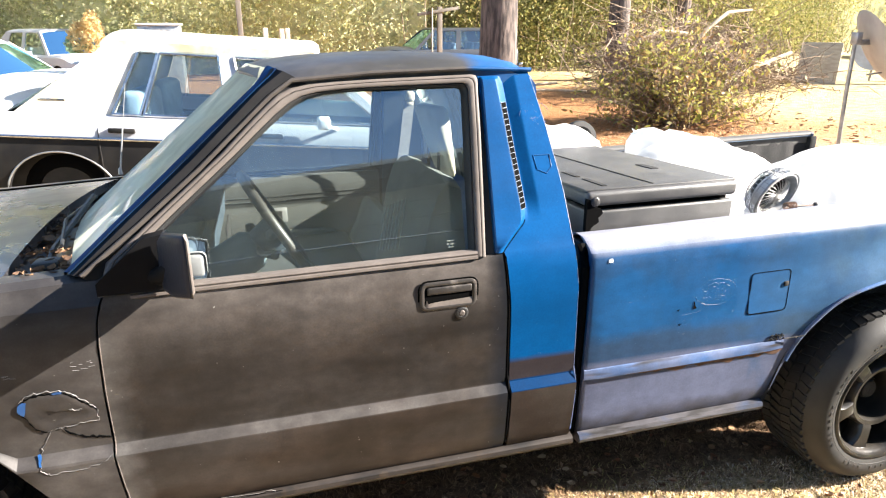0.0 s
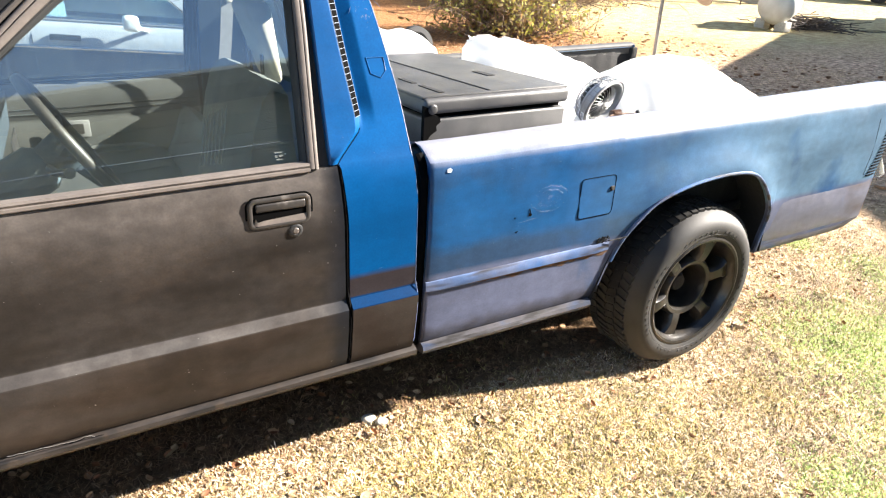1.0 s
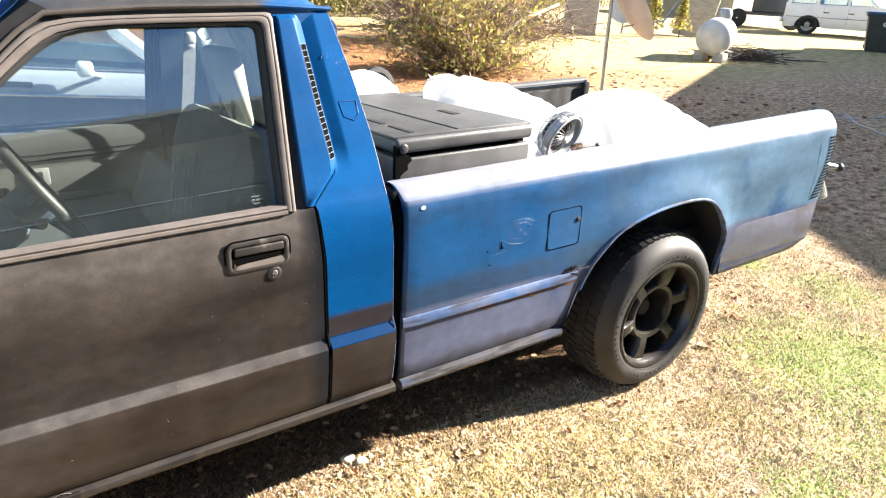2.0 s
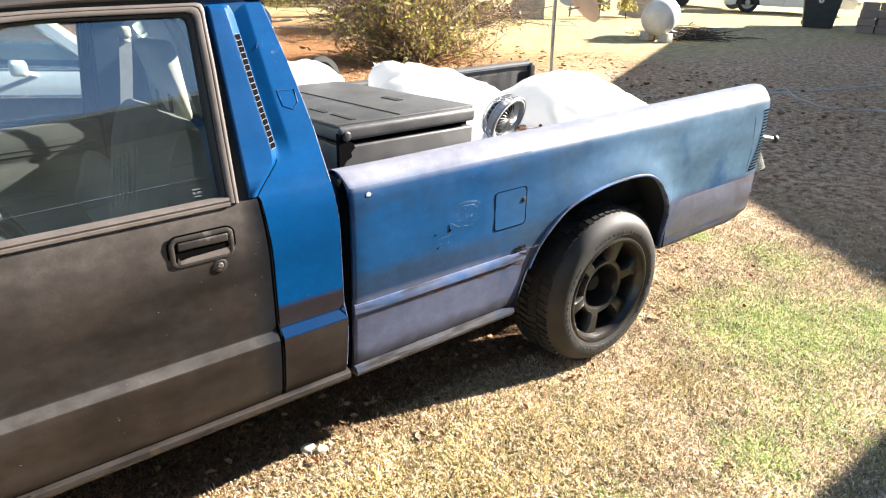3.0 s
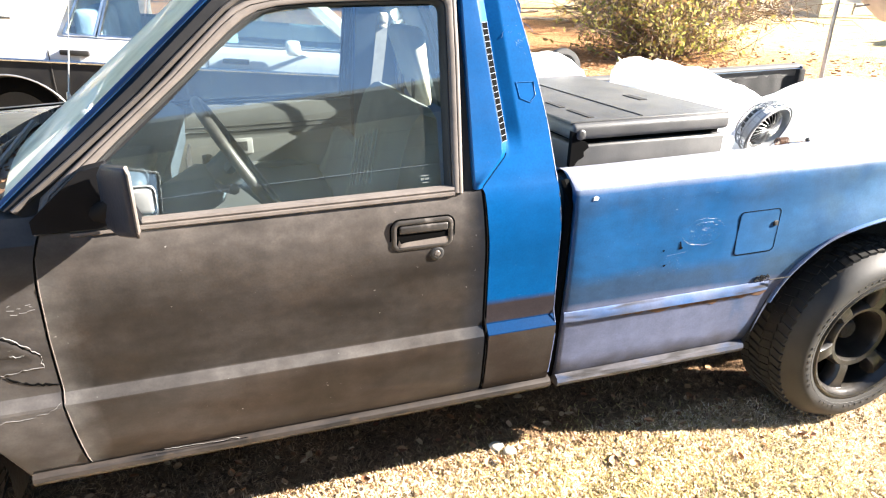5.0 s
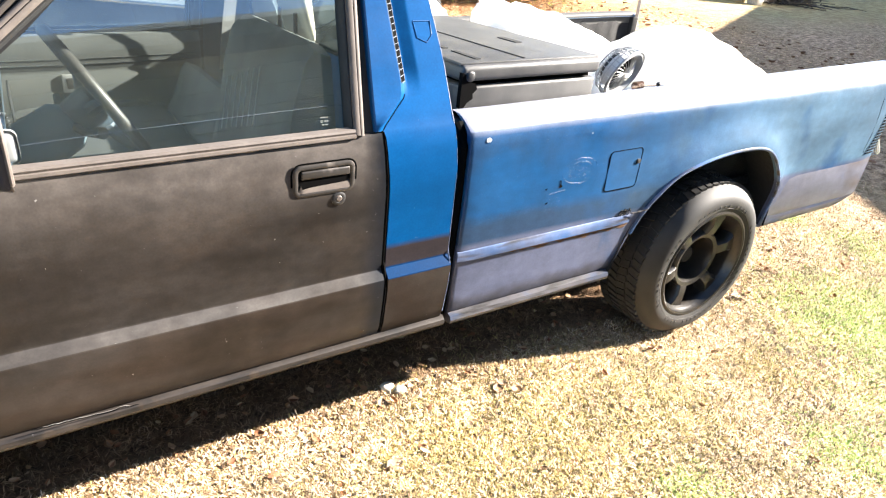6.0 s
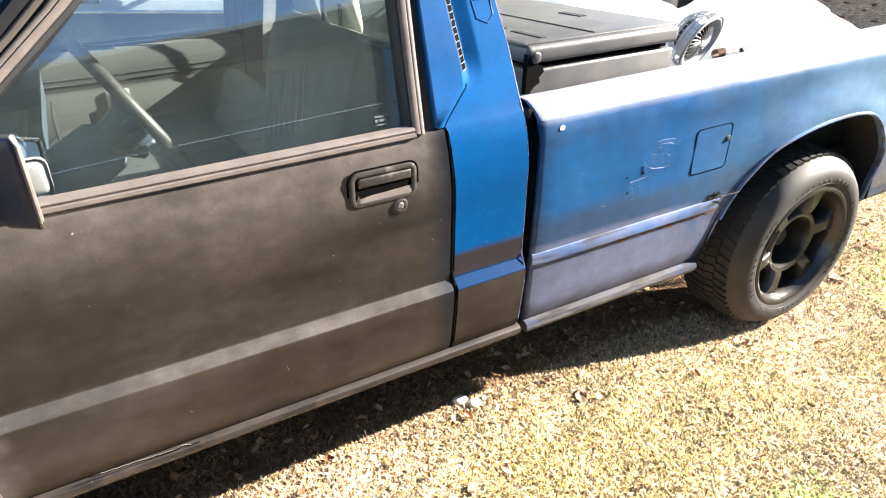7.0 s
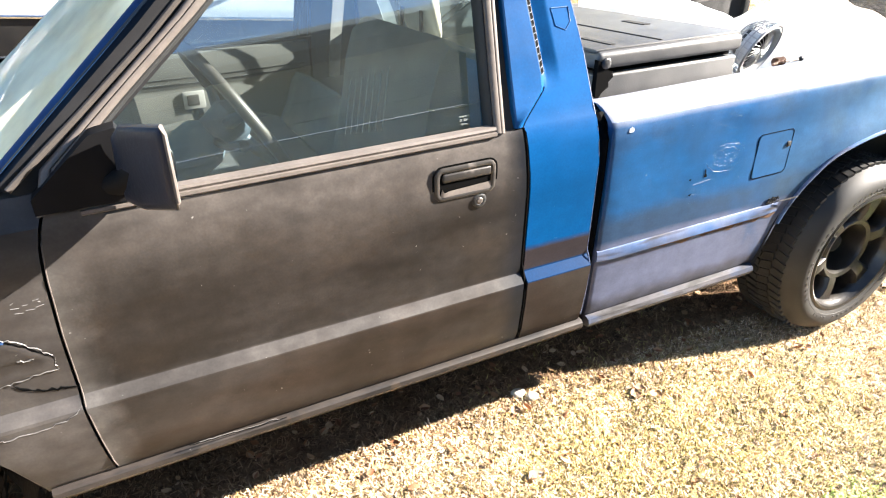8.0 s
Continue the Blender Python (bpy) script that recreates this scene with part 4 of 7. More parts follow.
bm = bmesh.new()
rows = []
for d, k in ((-0.009, 0.60), (-0.008, 0.85), (-0.005, 0.97), (-0.002, 1.0), (0.002, 1.0)):
    rows.append([mirror_at(0.5 + (q[0] - 0.5) * k, 1.05 + (q[1] - 1.05) * k, d) for q in FACE])
vs = grid(bm, rows, closed=True)
bm.faces.new(vs[0])
part("mirror_housing", bm, M_MIRRORBACK, mirror)
bm = bmesh.new()
tube(bm, [mirror_at(q[0], q[1], 0.002) for q in FACE + FACE[:1]], 0.0040, 8)
part("mirror_rim", bm, M_TRIM, mirror, "pale scuffed mirror rim")
bm = bmesh.new()
bm.faces.new([bm.verts.new(mirror_at(q[0], q[1], 0.001)) for q in FACE])
part("mirror_glass", bm, M_MIRROR, mirror)
# Mount is enlarged and near-black, for the mirror's shadow around it.
bm = bmesh.new()
prism(bm, [(-0.945, 0.957), (-0.745, 0.957), (-0.775, 1.04), (-0.800, 1.085), (-0.840, 1.078), (-0.945, 0.985)], -0.004, 0.045, "y")
tube(bm, [(-0.83, 0.02, 0.985), (-0.80, -0.01, 0.995), (-0.775, -0.04, 1.02)], 0.024, 10)
part("mirror_mount", bm, mat("shadow_black_sail", (0.006, 0.006, 0.007), 0.7, spec=0.1, var=0.3, scale=20), mirror)


# ---- inside the cab ----
bm = bmesh.new()
prof = [(-0.30, 0.50), (-0.215, 0.80), (-0.175, 1.03), (-0.150, 1.108), (-0.110, 1.136), (-0.070, 1.12), (-0.050, 0.90), (-0.08, 0.50)]
rows = []
for k, y in enumerate(span(0.14, WIDE - 0.14, 22)):
    groove = 0.012 if k in (0, 22) else (0.006 if k % 2 else 0.0)
    drop = 0.015 if k == 0 else 0.30 * min(1.0, max(0.0, (y - 0.70) / 0.12))
    rows.append([(x + (groove if i < 4 else -groove * 0.5), y, z - drop * min(1.0, max(0.0, (z - 0.6) / 0.4))) for i, (x, z) in enumerate(prof)])
vs = grid(bm, rows, closed=True)
bm.faces.new(vs[0]); bm.faces.new(vs[-1][::-1])
seat = part("bench_seat", bm, M_SEAT, truck, "grey cloth bench seat with pleated panels")
# Pale lines stand for the light caught along the seat pleats.
M_PLEAT = mat("lit_pleat_line", (0.34, 0.36, 0.35), 0.7, var=0.4, scale=120)
for k in range(7):
    y, hi = 0.342 + 0.043 * k, 1.05 - 0.013 * k
    bm = bmesh.new()
    tube(bm, [(-0.223 + 0.174 * (z - 0.80), y + 0.06 * (z - hi) * (0.5 - k / 9), z) for z in span(hi - 0.15, hi, 6)], 0.0016, 5)
    part("pleat", bm, M_PLEAT, seat)
bm = bmesh.new()
box(bm, (-0.72, 0.14, 0.56), (-0.20, WIDE - 0.14, 0.68), 0.05, 4)
part("seat_cushion", bm, mat("dark_seat_cloth", (0.045, 0.05, 0.05), 0.85, var=0.25, scale=10, bump=0.2, bscale=300), seat)
for yc in (0.46,):
    bm = bmesh.new()
    box(bm, (-0.112, yc - 0.10, 1.095), (-0.040, yc + 0.10, 1.308), 0.028, 4)
    for v in bm.verts:
        k = (1.308 - v.co.z) / 0.163
        v.co.x = -0.070 + (v.co.x + 0.070) * (1 - 0.55 * k) + 0.035 * k
    hr = part("headrest", bm, M_BEIGE, seat, "beige headrest")
    for dy in (-0.06, 0.06):
        bm = bmesh.new()
        tube(bm, [(-0.065, yc + dy, 1.05), (-0.065, yc + dy, 1.17)], 0.005, 6)
        part("headrest_post", bm, M_BLACK, hr)
bm = bmesh.new()
YB = WIDE - cab_y(1.3) - 0.085
rows = [[(x + o, YB + (1.30 - z) * 0.12, z) for o in (-0.024, 0.024)] for x, z in ((0.085, 1.27), (0.080, 1.20), (0.070, 1.10), (0.055, 0.98), (0.040, 0.80))]
grid(bm, rows)
hem(bm, (0, 0.004, 0))
belt = part("seat_belt", bm, mat("grey_belt_webbing", (0.30, 0.30, 0.29), 0.8, var=0.2, scale=40), truck, "pale seat belt hanging from the far door post")
bm = bmesh.new()
box(bm, (0.064, YB - 0.03, 1.262), (0.106, YB + 0.01, 1.310), 0.014, 3)
box(bm, (0.072, YB - 0.026, 1.248), (0.098, YB + 0.006, 1.262), 0.004)
part("belt_anchor", bm, M_BEIGE, belt)

# steering wheel and column
C = Vector((-0.538, 0.405, 0.975))
axis = Vector((-0.294, -0.022, -0.172)).normalized()
u = (Vector((0, 1, 0)) - axis * axis.y).normalized()
w = axis.cross(u)
bm = bmesh.new()
ring = [C + (u * math.cos(a) + w * math.sin(a)) * 0.190 for a in span(0, 2 * math.pi, 40)]
tube(bm, ring, 0.0135, 10, cap=False)
wheel_s = part("steering_wheel", bm, mat("worn_grey_wheel_rim", (0.045, 0.043, 0.040), 0.45, var=0.3, scale=20), truck, "worn grey steering wheel with dark spokes")
bm = bmesh.new()
for a in (-0.25, math.pi + 0.25, math.pi / 2 - 0.28, math.pi / 2 + 0.28):
    d = u * math.cos(a) + w * math.sin(a)
    tube(bm, [C + axis * 0.035 + d * 0.02, C + axis * 0.02 + d * 0.10, C + d * 0.19], [0.020, 0.014, 0.010], 8)
part("steering_spokes", bm, M_DASH, wheel_s)
bm = bmesh.new()
m = Matrix.Translation(C + axis * 0.03) @ axis.to_track_quat("Z", "Y").to_matrix().to_4x4()
lathe(bm, [(0.001, -0.030), (0.045, -0.028), (0.055, -0.010), (0.050, 0.02), (0.045, 0.05)], 20, m)
part("horn_pad", bm, M_DASH, wheel_s)
bm = bmesh.new()
lathe(bm, [(0.046, 0.05), (0.062, 0.07), (0.065, 0.16), (0.060, 0.34), (0.055, 0.42)], 18, m)
# Lighter than the dash plastic, for the light on the column.
col = part("steering_column", bm, mat("lit_column_plastic", (0.11, 0.15, 0.18), 0.5, var=0.15, scale=9), truck, "blue-grey steering column shroud with stalks")
bm = bmesh.new()
tube(bm, [C + axis * 0.09, C + axis * 0.085 + Vector((0.02, -0.10, 0.0)), C + axis * 0.08 + Vector((0.045, -0.16, 0.01))], [0.012, 0.009, 0.014], 8)
tube(bm, [C + axis * 0.10, C + axis * 0.10 + Vector((0.0, 0.05, 0.06))], [0.012, 0.014], 8)
part("column_stalk", bm, M_BLACK, col)

# dashboard
bm = bmesh.new()
prof = [(-1.02, 0.965), (-0.90, 0.985), (-0.78, 0.965), (-0.745, 0.93), (-0.755, 0.80), (-0.82, 0.66), (-0.98, 0.62)]
vs = grid(bm, [[(x, y, z) for x, z in prof] for y in span(0.08, WIDE - 0.08, 10)])
bm.faces.new(vs[0]); bm.faces.new(vs[-1][::-1])
box(bm, (-0.92, 0.22, 0.95), (-0.76, 0.62, 0.995), 0.02, 3)
part("dashboard", bm, M_DASH, truck, "blue-grey plastic dashboard")
for lo, hi in (((-0.745, 0.08, 0.86), (-0.735, 0.19, 0.93)), ((-0.742, 1.25, 0.70), (-0.736, 1.52, 0.80))):
    bm = bmesh.new()
    box(bm, lo, hi, 0.003)
    part("dash_vent", bm, M_BLACK, truck)

# inner door panels
M_LATCH = mat("satin_bright_metal", (0.30, 0.30, 0.29), 0.45, 0.3, var=0.1, scale=20)
for far in (False, True):
    bm = bmesh.new()
    rows = []
    for x in span(-0.93, -0.04, 16):
        prof = [(0.055, 0.945), (0.075, 0.94), (0.085, 0.90), (0.085, 0.83), (0.078, 0.815), (0.078, 0.80), (0.083, 0.79), (0.083, 0.62), (0.072, 0.60), (0.070, 0.42)]
        rows.append([side((x, y, z), far) for y, z in prof])
    grid(bm, rows)
    lining = part("door_lining", bm, M_VINYL, truck, "grey vinyl inner door panel with stitched lines")
    bm = bmesh.new()
    pts = [(-0.80, 0.62), (-0.72, 0.655), (-0.52, 0.670), (-0.30, 0.665), (-0.18, 0.63)]
    tube(bm, [side((x, 0.105, z), far) for x, z in pts], [0.012, 0.022, 0.024, 0.024, 0.014], 8)
    part("armrest", bm, M_VINYL, lining)
    bm = bmesh.new()
    box(bm, (-0.562, 0.084, 0.728), (-0.480, 0.095, 0.798), 0.004)
    if far:
        bmesh.ops.transform(bm, matrix=Matrix.Translation((0, WIDE, 0)) @ Matrix.Diagonal((1, -1, 1, 1)), verts=bm.verts)
    latch = part("inner_latch", bm, M_LATCH, lining, "bright inner door latch surround")
    bm = bmesh.new()
    box(bm, (-0.548, 0.092, 0.742), (-0.503, 0.0975, 0.784), 0.002)
    if far:
        bmesh.ops.transform(bm, matrix=Matrix.Translation((0, WIDE, 0)) @ Matrix.Diagonal((1, -1, 1, 1)), verts=bm.verts)
    part("latch_cup", bm, M_HOLE, latch)
    for z in (0.842, 0.862):
        bm = bmesh.new()
        tube(bm, [side((x, 0.0865, z + 0.01 * math.sin(3 * x)), far) for x in span(-0.90, -0.06, 10)], 0.002, 5)
        part("piping", bm, M_CHROME, lining)
# headlining
bm = bmesh.new()
grid(bm, [[(x, y, 1.392 - 0.03 * (abs(y - WIDE / 2) / 0.66) ** 4) for y in span(0.18, WIDE - 0.18, 8)] for x in (-0.60, -0.3, 0.0, 0.10)])
part("headlining", bm, M_SEAT, truck)
# window sticker: a dark square with three unreadable lines
bm = bmesh.new()
for (x0, x1, z0, z1) in ((-0.143, -0.119, 0.9915, 0.9940), (-0.143, -0.137, 0.9825, 0.9875), (-0.134, -0.119, 0.9830, 0.9875), (-0.141, -0.121, 0.9765, 0.9785)):
    box(bm, (x0, cab_y((z0 + z1) / 2) + 0.016, z0), (x1, cab_y((z0 + z1) / 2) + 0.018, z1))
part("glass_marking", bm, M_SEAT, truck)
# faint wiper-felt smear line on the glass
bm = bmesh.new()
tube(bm, [(x, cab_y(z) + 0.017, z) for x, z in ((-0.80, 0.990), (-0.55, 1.003), (-0.30, 1.011), (-0.075, 1.018))], 0.0006, 5)
part("dust_line", bm, M_DASH, truck)
bm = bmesh.new()
box(bm, (-0.775, 0.035, 0.960), (-0.717, 0.050, 1.026), 0.014, 3)
part("mirror_pad", bm, mat("pale_grey_plastic", (0.17, 0.18, 0.18), 0.6, var=0.15, scale=12), truck, "pale plastic pad inside the mirror mount")

# ---- damage on the body ----
def scrap(pts, radius, material, name, parent, label="", yf=cab_y, dy=-0.002):
    bm = bmesh.new()
    tube(bm, [(x, yf(z) + dy, z) for x, z in pts], radius, 6)
    return part(name, bm, material, parent, label)


def tear(pts, material, name, label="", yf=cab_y, dy=-0.003, width=0.006, seed=1):
    """A ragged ribbon along a torn edge."""
    r = random.Random(seed)
    bm = bmesh.new()
    fine = []
    for a, b in zip(pts, pts[1:]):
        for t in span(0, 1, 5)[:-1]:
            fine.append((a[0] + (b[0] - a[0]) * t + r.uniform(-0.0025, 0.0025), a[1] + (b[1] - a[1]) * t + r.uniform(-0.0028, 0.0028)))
    fine.append(pts[-1])
    rows = []
    for i, (x, z) in enumerate(fine):
        k = width * r.uniform(0.35, 1.2) * (0.25 if i in (0, len(fine) - 1) else 1)
        rows.append([(x, yf(z) + dy * 0.3 + 0.0008, z + k * 0.5), (x, yf(z) + dy * 0.3, z), (x, yf(z) + dy * 0.3 + 0.0008, z - k * 0.5)])
    grid(bm, rows)
    return part(name, bm, material, fender_near, label)


fender_near = [o for o in truck.children if o.name.startswith("front_fender")][0]
M_SCRATCH = mat("bare_scratched_paint", (0.17, 0.165, 0.16), 0.5, var=0.4, scale=60)
M_LOOSE = mat("loose_blue_paint", (0.012, 0.065, 0.20), 0.4, var=0.2, scale=30)
OUT = [(-1.144, 0.705), (-1.138, 0.722), (-1.117, 0.738), (-1.085, 0.741), (-1.050, 0.737), (-1.025, 0.722), (-1.009, 0.702), (-0.987, 0.683), (-0.989, 0.657), (-1.036, 0.653), (-1.072, 0.647), (-1.097, 0.642), (-1.118, 0.652), (-1.133, 0.684), (-1.144, 0.705)]
bm = bmesh.new()
cx, cz = -1.07, 0.692
rows = []
for k, dy in ((1.0, 0.0025), (0.93, 0.0012), (0.72, 0.0022), (0.4, 0.0030), (0.05, 0.0024)):
    rows.append([(cx + (x - cx) * k, cab_y(z) + dy - 0.004, cz + (z - cz) * k) for x, z in OUT[:-1]])
grid(bm, rows, closed=True)
part("dent_patch", bm, M_DARK, fender_near, "peeling filler patch over a dent")
tear(OUT[1:8], M_SLOT, "torn_edge", "black torn edge of the dent", dy=-0.010, width=0.007, seed=3)
tear([(x, z + 0.006) for x, z in OUT[1:8]], M_SCRATCH, "torn_edge", dy=-0.008, width=0.0035, seed=31)
tear(OUT[7:12], M_SCRATCH, "torn_edge", dy=-0.009, width=0.0035, seed=5)
tear(OUT[11:15], M_SLOT, "torn_edge", dy=-0.009, width=0.005, seed=6)
tear([(-1.062, 0.640), (-1.035, 0.620), (-1.000, 0.610), (-0.966, 0.603)], M_SLOT, "torn_edge", dy=-0.006, width=0.0065, seed=8)
tear([(-1.083, 0.702), (-1.072, 0.712), (-1.052, 0.711), (-1.020, 0.706)], M_SCRATCH, "scratch", dy=-0.007, width=0.004, seed=9)
tear([(-1.045, 0.692), (-1.025, 0.690), (-1.012, 0.694)], M_SCRATCH, "scratch", dy=-0.007, width=0.004, seed=19)
tear([(-1.090, 0.644), (-1.116, 0.599), (-1.123, 0.580), (-1.119, 0.550), (-1.103, 0.541), (-1.044, 0.542), (-0.999, 0.548), (-0.968, 0.566)], M_SCRATCH, "scratch", "pale edge of cracked filler", dy=-0.006, width=0.0028, seed=10)
for pts in (((-1.146, 0.706), (-1.141, 0.697), (-1.134, 0.692), (-1.130, 0.703), (-1.127, 0.717), (-1.124, 0.727), (-1.133, 0.728), (-1.142, 0.721)), ((-1.128, 0.586), (-1.122, 0.588), (-1.119, 0.580), (-1.121, 0.570), (-1.118, 0.563), (-1.124, 0.564), (-1.126, 0.574)), ((-1.072, 0.741), (-1.060, 0.744), (-1.050, 0.742), (-1.052, 0.737), (-1.061, 0.738), (-1.068, 0.737))):
    bm = bmesh.new()
    bm.faces.new([bm.verts.new((x, cab_y(z) - 0.0036, z)) for x, z in pts])
    part("paint_flake", bm, M_LOOSE, fender_near, "bright blue paint showing in the tears")
rr = random.Random(21)
for (x0, x1, z0, z1, n) in ((-1.165, -1.13, 0.79, 0.80, 5), (-1.03, -0.975, 0.79, 0.815, 8)):
    bm = bmesh.new()
    for _ in range(n):
        x, z = rr.uniform(x0, x1), rr.uniform(z0, z1)
        tube(bm, [(x, cab_y(z) + 0.0005, z), (x + rr.uniform(0.004, 0.014), cab_y(z) + 0.0005, z + rr.uniform(-0.003, 0.003))], 0.0013, 4)
    part("scratch", bm, M_SCRATCH, fender_near)
# scraped seam along the top of the sill
r5 = random.Random(15)
seam = [(-0.806 + 0.262 * t, 0.386 - 0.021 * t + r5.uniform(-0.0016, 0.0016) + (0.005 if 0.62 < t < 0.7 else 0)) for t in span(0, 1, 26)]
scrap(seam, 0.0010, M_SLOT, "sill_crack", truck, "cracked filler along the sill", dy=-0.0105)
scrap([(x, z + 0.0035) for x, z in seam[2:20]], 0.0006, M_SCRATCH, "sill_scrape", truck, dy=-0.0105)
# peeled badge remains beside the fuel door
M_DECAL = mat("pale_scratched_blue", (0.012, 0.055, 0.13), 0.45, var=0.4, scale=50)
bm = bmesh.new()
rr = random.Random(5)
for a0, a1, rx, rz in ((0.2, 2.6, 0.066, 0.042), (3.3, 5.9, 0.066, 0.038), (0.5, 2.2, 0.050, 0.030)):
    pts = [(0.650 + rx * math.cos(a) + rr.uniform(-0.002, 0.002), 0.770 + rz * math.sin(a) + rr.uniform(-0.002, 0.002)) for a in span(a0, a1, 12)]
    tube(bm, [(x, bed_y(z) + 0.0005, z) for x, z in pts], 0.0008, 4)
for _ in range(110):
    a, r = rr.uniform(0, 6.28), math.sqrt(rr.random())
    x, z = 0.648 + 0.046 * r * math.cos(a), 0.770 + 0.024 * r * math.sin(a)
    tube(bm, [(x, bed_y(z) + 0.0005, z), (x + rr.uniform(-0.008, 0.008), bed_y(z) + 0.0005, z + rr.uniform(-0.005, 0.005))], 0.0006, 4)
for _ in range(26):
    x, z = rr.uniform(0.545, 0.600), rr.uniform(0.655, 0.705)
    tube(bm, [(x, bed_y(z) + 0.0005, z), (x + rr.uniform(-0.007, 0.012), bed_y(z) + 0.0005, z + rr.uniform(-0.003, 0.003))], 0.0006, 4)
tube(bm, [(x, bed_y(z) + 0.0005, z) for x, z in ((0.545, 0.712), (0.570, 0.714), (0.606, 0.718))], 0.0009, 4)
for _ in range(30):
    x, z = rr.uniform(0.27, 0.75), rr.uniform(0.62, 0.92)
    tube(bm, [(x, bed_y(z) + 0.0005, z), (x + rr.uniform(0.001, 0.008), bed_y(z) + 0.0005, z + rr.uniform(-0.002, 0.002))], 0.0006, 4)
bedside_near = [o for o in truck.children if o.name.startswith("bedside")][0]
part("peeling_decal", bm, M_DECAL, bedside_near, "scratched remains of a removed decal")["kind"] = "stuff"
bm = bmesh.new()
bm.faces.new([bm.verts.new((x, bed_y(z) - 0.0012, z)) for x, z in ((0.296, 0.899), (0.308, 0.898), (0.312, 0.905), (0.305, 0.911), (0.297, 0.908))])
part("paint_chip", bm, M_BAG, bedside_near, "white chip in the blue paint")
for pts in (((0.577, 0.752), (0.582, 0.751), (0.585, 0.738), (0.591, 0.731), (0.586, 0.727), (0.578, 0.729), (0.580, 0.740)), ((0.524, 0.731), (0.534, 0.733), (0.531, 0.726)), ((0.535, 0.684), (0.548, 0.687), (0.541, 0.679))):
    bm = bmesh.new()
    bm.faces.new([bm.verts.new((x, bed_y(z) + bed_flare(x, z) - 0.0012, z)) for x, z in pts])
    part("paint_chip", bm, M_SLOT, bedside_near, "dark chip in the blue paint")
bm = bmesh.new()
for _ in range(40):
    x, z = rr.uniform(0.868, 0.922), rr.uniform(0.580, 0.598)
    tube(bm, [(x, bed_y(z) - 0.002, z), (x + rr.uniform(-0.006, 0.006), bed_y(z) - 0.004, z + rr.uniform(0, 0.007))], 0.0018, 4)
tube(bm, [(0.918, -0.010, 0.586), (0.950, -0.014, 0.588), (0.985, -0.018, 0.590)], 0.002, 5)
part("rust_edge", bm, M_HOLE, bedside_near, "crusty black rust above the moulding")
M_RUST = mat("rust_streak", (0.10, 0.045, 0.02), 0.8, var=0.5, scale=40)
bm = bmesh.new()
rows = []
for x in span(0.30, 0.925, 30):
    rows.append([(x, bed_y(0.55) - 0.0025, 0.547), (x, bed_y(0.54) - 0.0015, 0.547 - rr.uniform(0.004, 0.020) * min(1, (x - 0.28) * 3))])
grid(bm, rows)
part("rust_streak", bm, M_RUST, bedside_near)
# rear corner: crack line, grille strip and hanging net
bm = bmesh.new()
tube(bm, [(x, bed_y(z) + bed_flare(x, z) + 0.001, z) for x, z in ((2.285, 0.945), (2.300, 0.86), (2.315, 0.78), (2.322, 0.70), (2.318, 0.62))], 0.0018, 5)
part("corner_seam", bm, M_HOLE, bedside_near)
for k in range(20):
    z = 0.615 + k * 0.0142
    x0 = lerp_table([(0.615, 2.338), (0.683, 2.362), (0.746, 2.376), (0.831, 2.380), (0.90, 2.366)], z)
    bm = bmesh.new()
    tube(bm, [(x, bed_y(z) + bed_flare(x, z) - 0.002, z) for x in span(x0, min(BED_END, x0 + 0.064), 4)], 0.0034, 5)
    part("lamp_louvre", bm, M_SLOT, bedside_near)

# ---- load in the bed ----
RISING[0] = False
toolbox = thing("toolbox", "black textured plastic truck toolbox with a hinged lid", "toolbox")
M_BOX = mat("grey_black_tool_plastic", (0.040, 0.040, 0.041), 0.48, color2=(0.070, 0.068, 0.066), scale=10, bump=0.16, bscale=380)
bm = bmesh.new()
box(bm, (0.312, 0.152, 0.60), (0.795, 1.03, 1.006), 0.008, 3)
part("box_body", bm, M_BOX, toolbox)
bm = bmesh.new()
box(bm, (0.300, 0.145, 1.020), (0.800, 1.05, 1.064), 0.014, 4)
box(bm, (0.30, 0.16, 1.06), (0.80, 1.03, 1.070), 0.004, 2)
lid = part("lid", bm, M_BOX, toolbox, "ribbed black lid with sunken slots")
bm = bmesh.new()
for x0, x1, y0, y1 in ((0.37, 0.385, 0.19, 0.32), (0.37, 0.385, 0.36, 0.46), (0.665, 0.69, 0.40, 0.50), (0.52, 0.524, 0.17, 1.0)):
    box(bm, (x0, y0, 1.066), (x1, y1, 1.0725))
part("lid_slot", bm, M_HOLE, lid)
bm = bmesh.new()
box(bm, (0.335, 0.175, 1.006), (0.785, 1.00, 1.022))
part("lid_gap", bm, M_SLOT, toolbox)
# Black ragged patch stands for the shadow in the broken corner.
bm = bmesh.new()
ragged = [(0.300, 1.046), (0.316, 1.040), (0.322, 1.022), (0.346, 1.014), (0.352, 1.000), (0.338, 0.988), (0.341, 0.975), (0.322, 0.964), (0.312, 0.950), (0.300, 0.950)]
prism(bm, ragged, 0.1435, 0.16, "y")
part("broken_corner", bm, M_SLOT, toolbox, "broken corner of the box, its shadow painted black")
bm = bmesh.new()
mk = Matrix.Translation((0.325, 0.147, 1.036)) @ Matrix.Rotation(radians(90), 4, "X")
lathe(bm, [(0.014, -0.004), (0.014, 0.006), (0.010, 0.009), (0.001, 0.009)], 16, mk)
part("hinge_pin", bm, M_BLACK, toolbox)


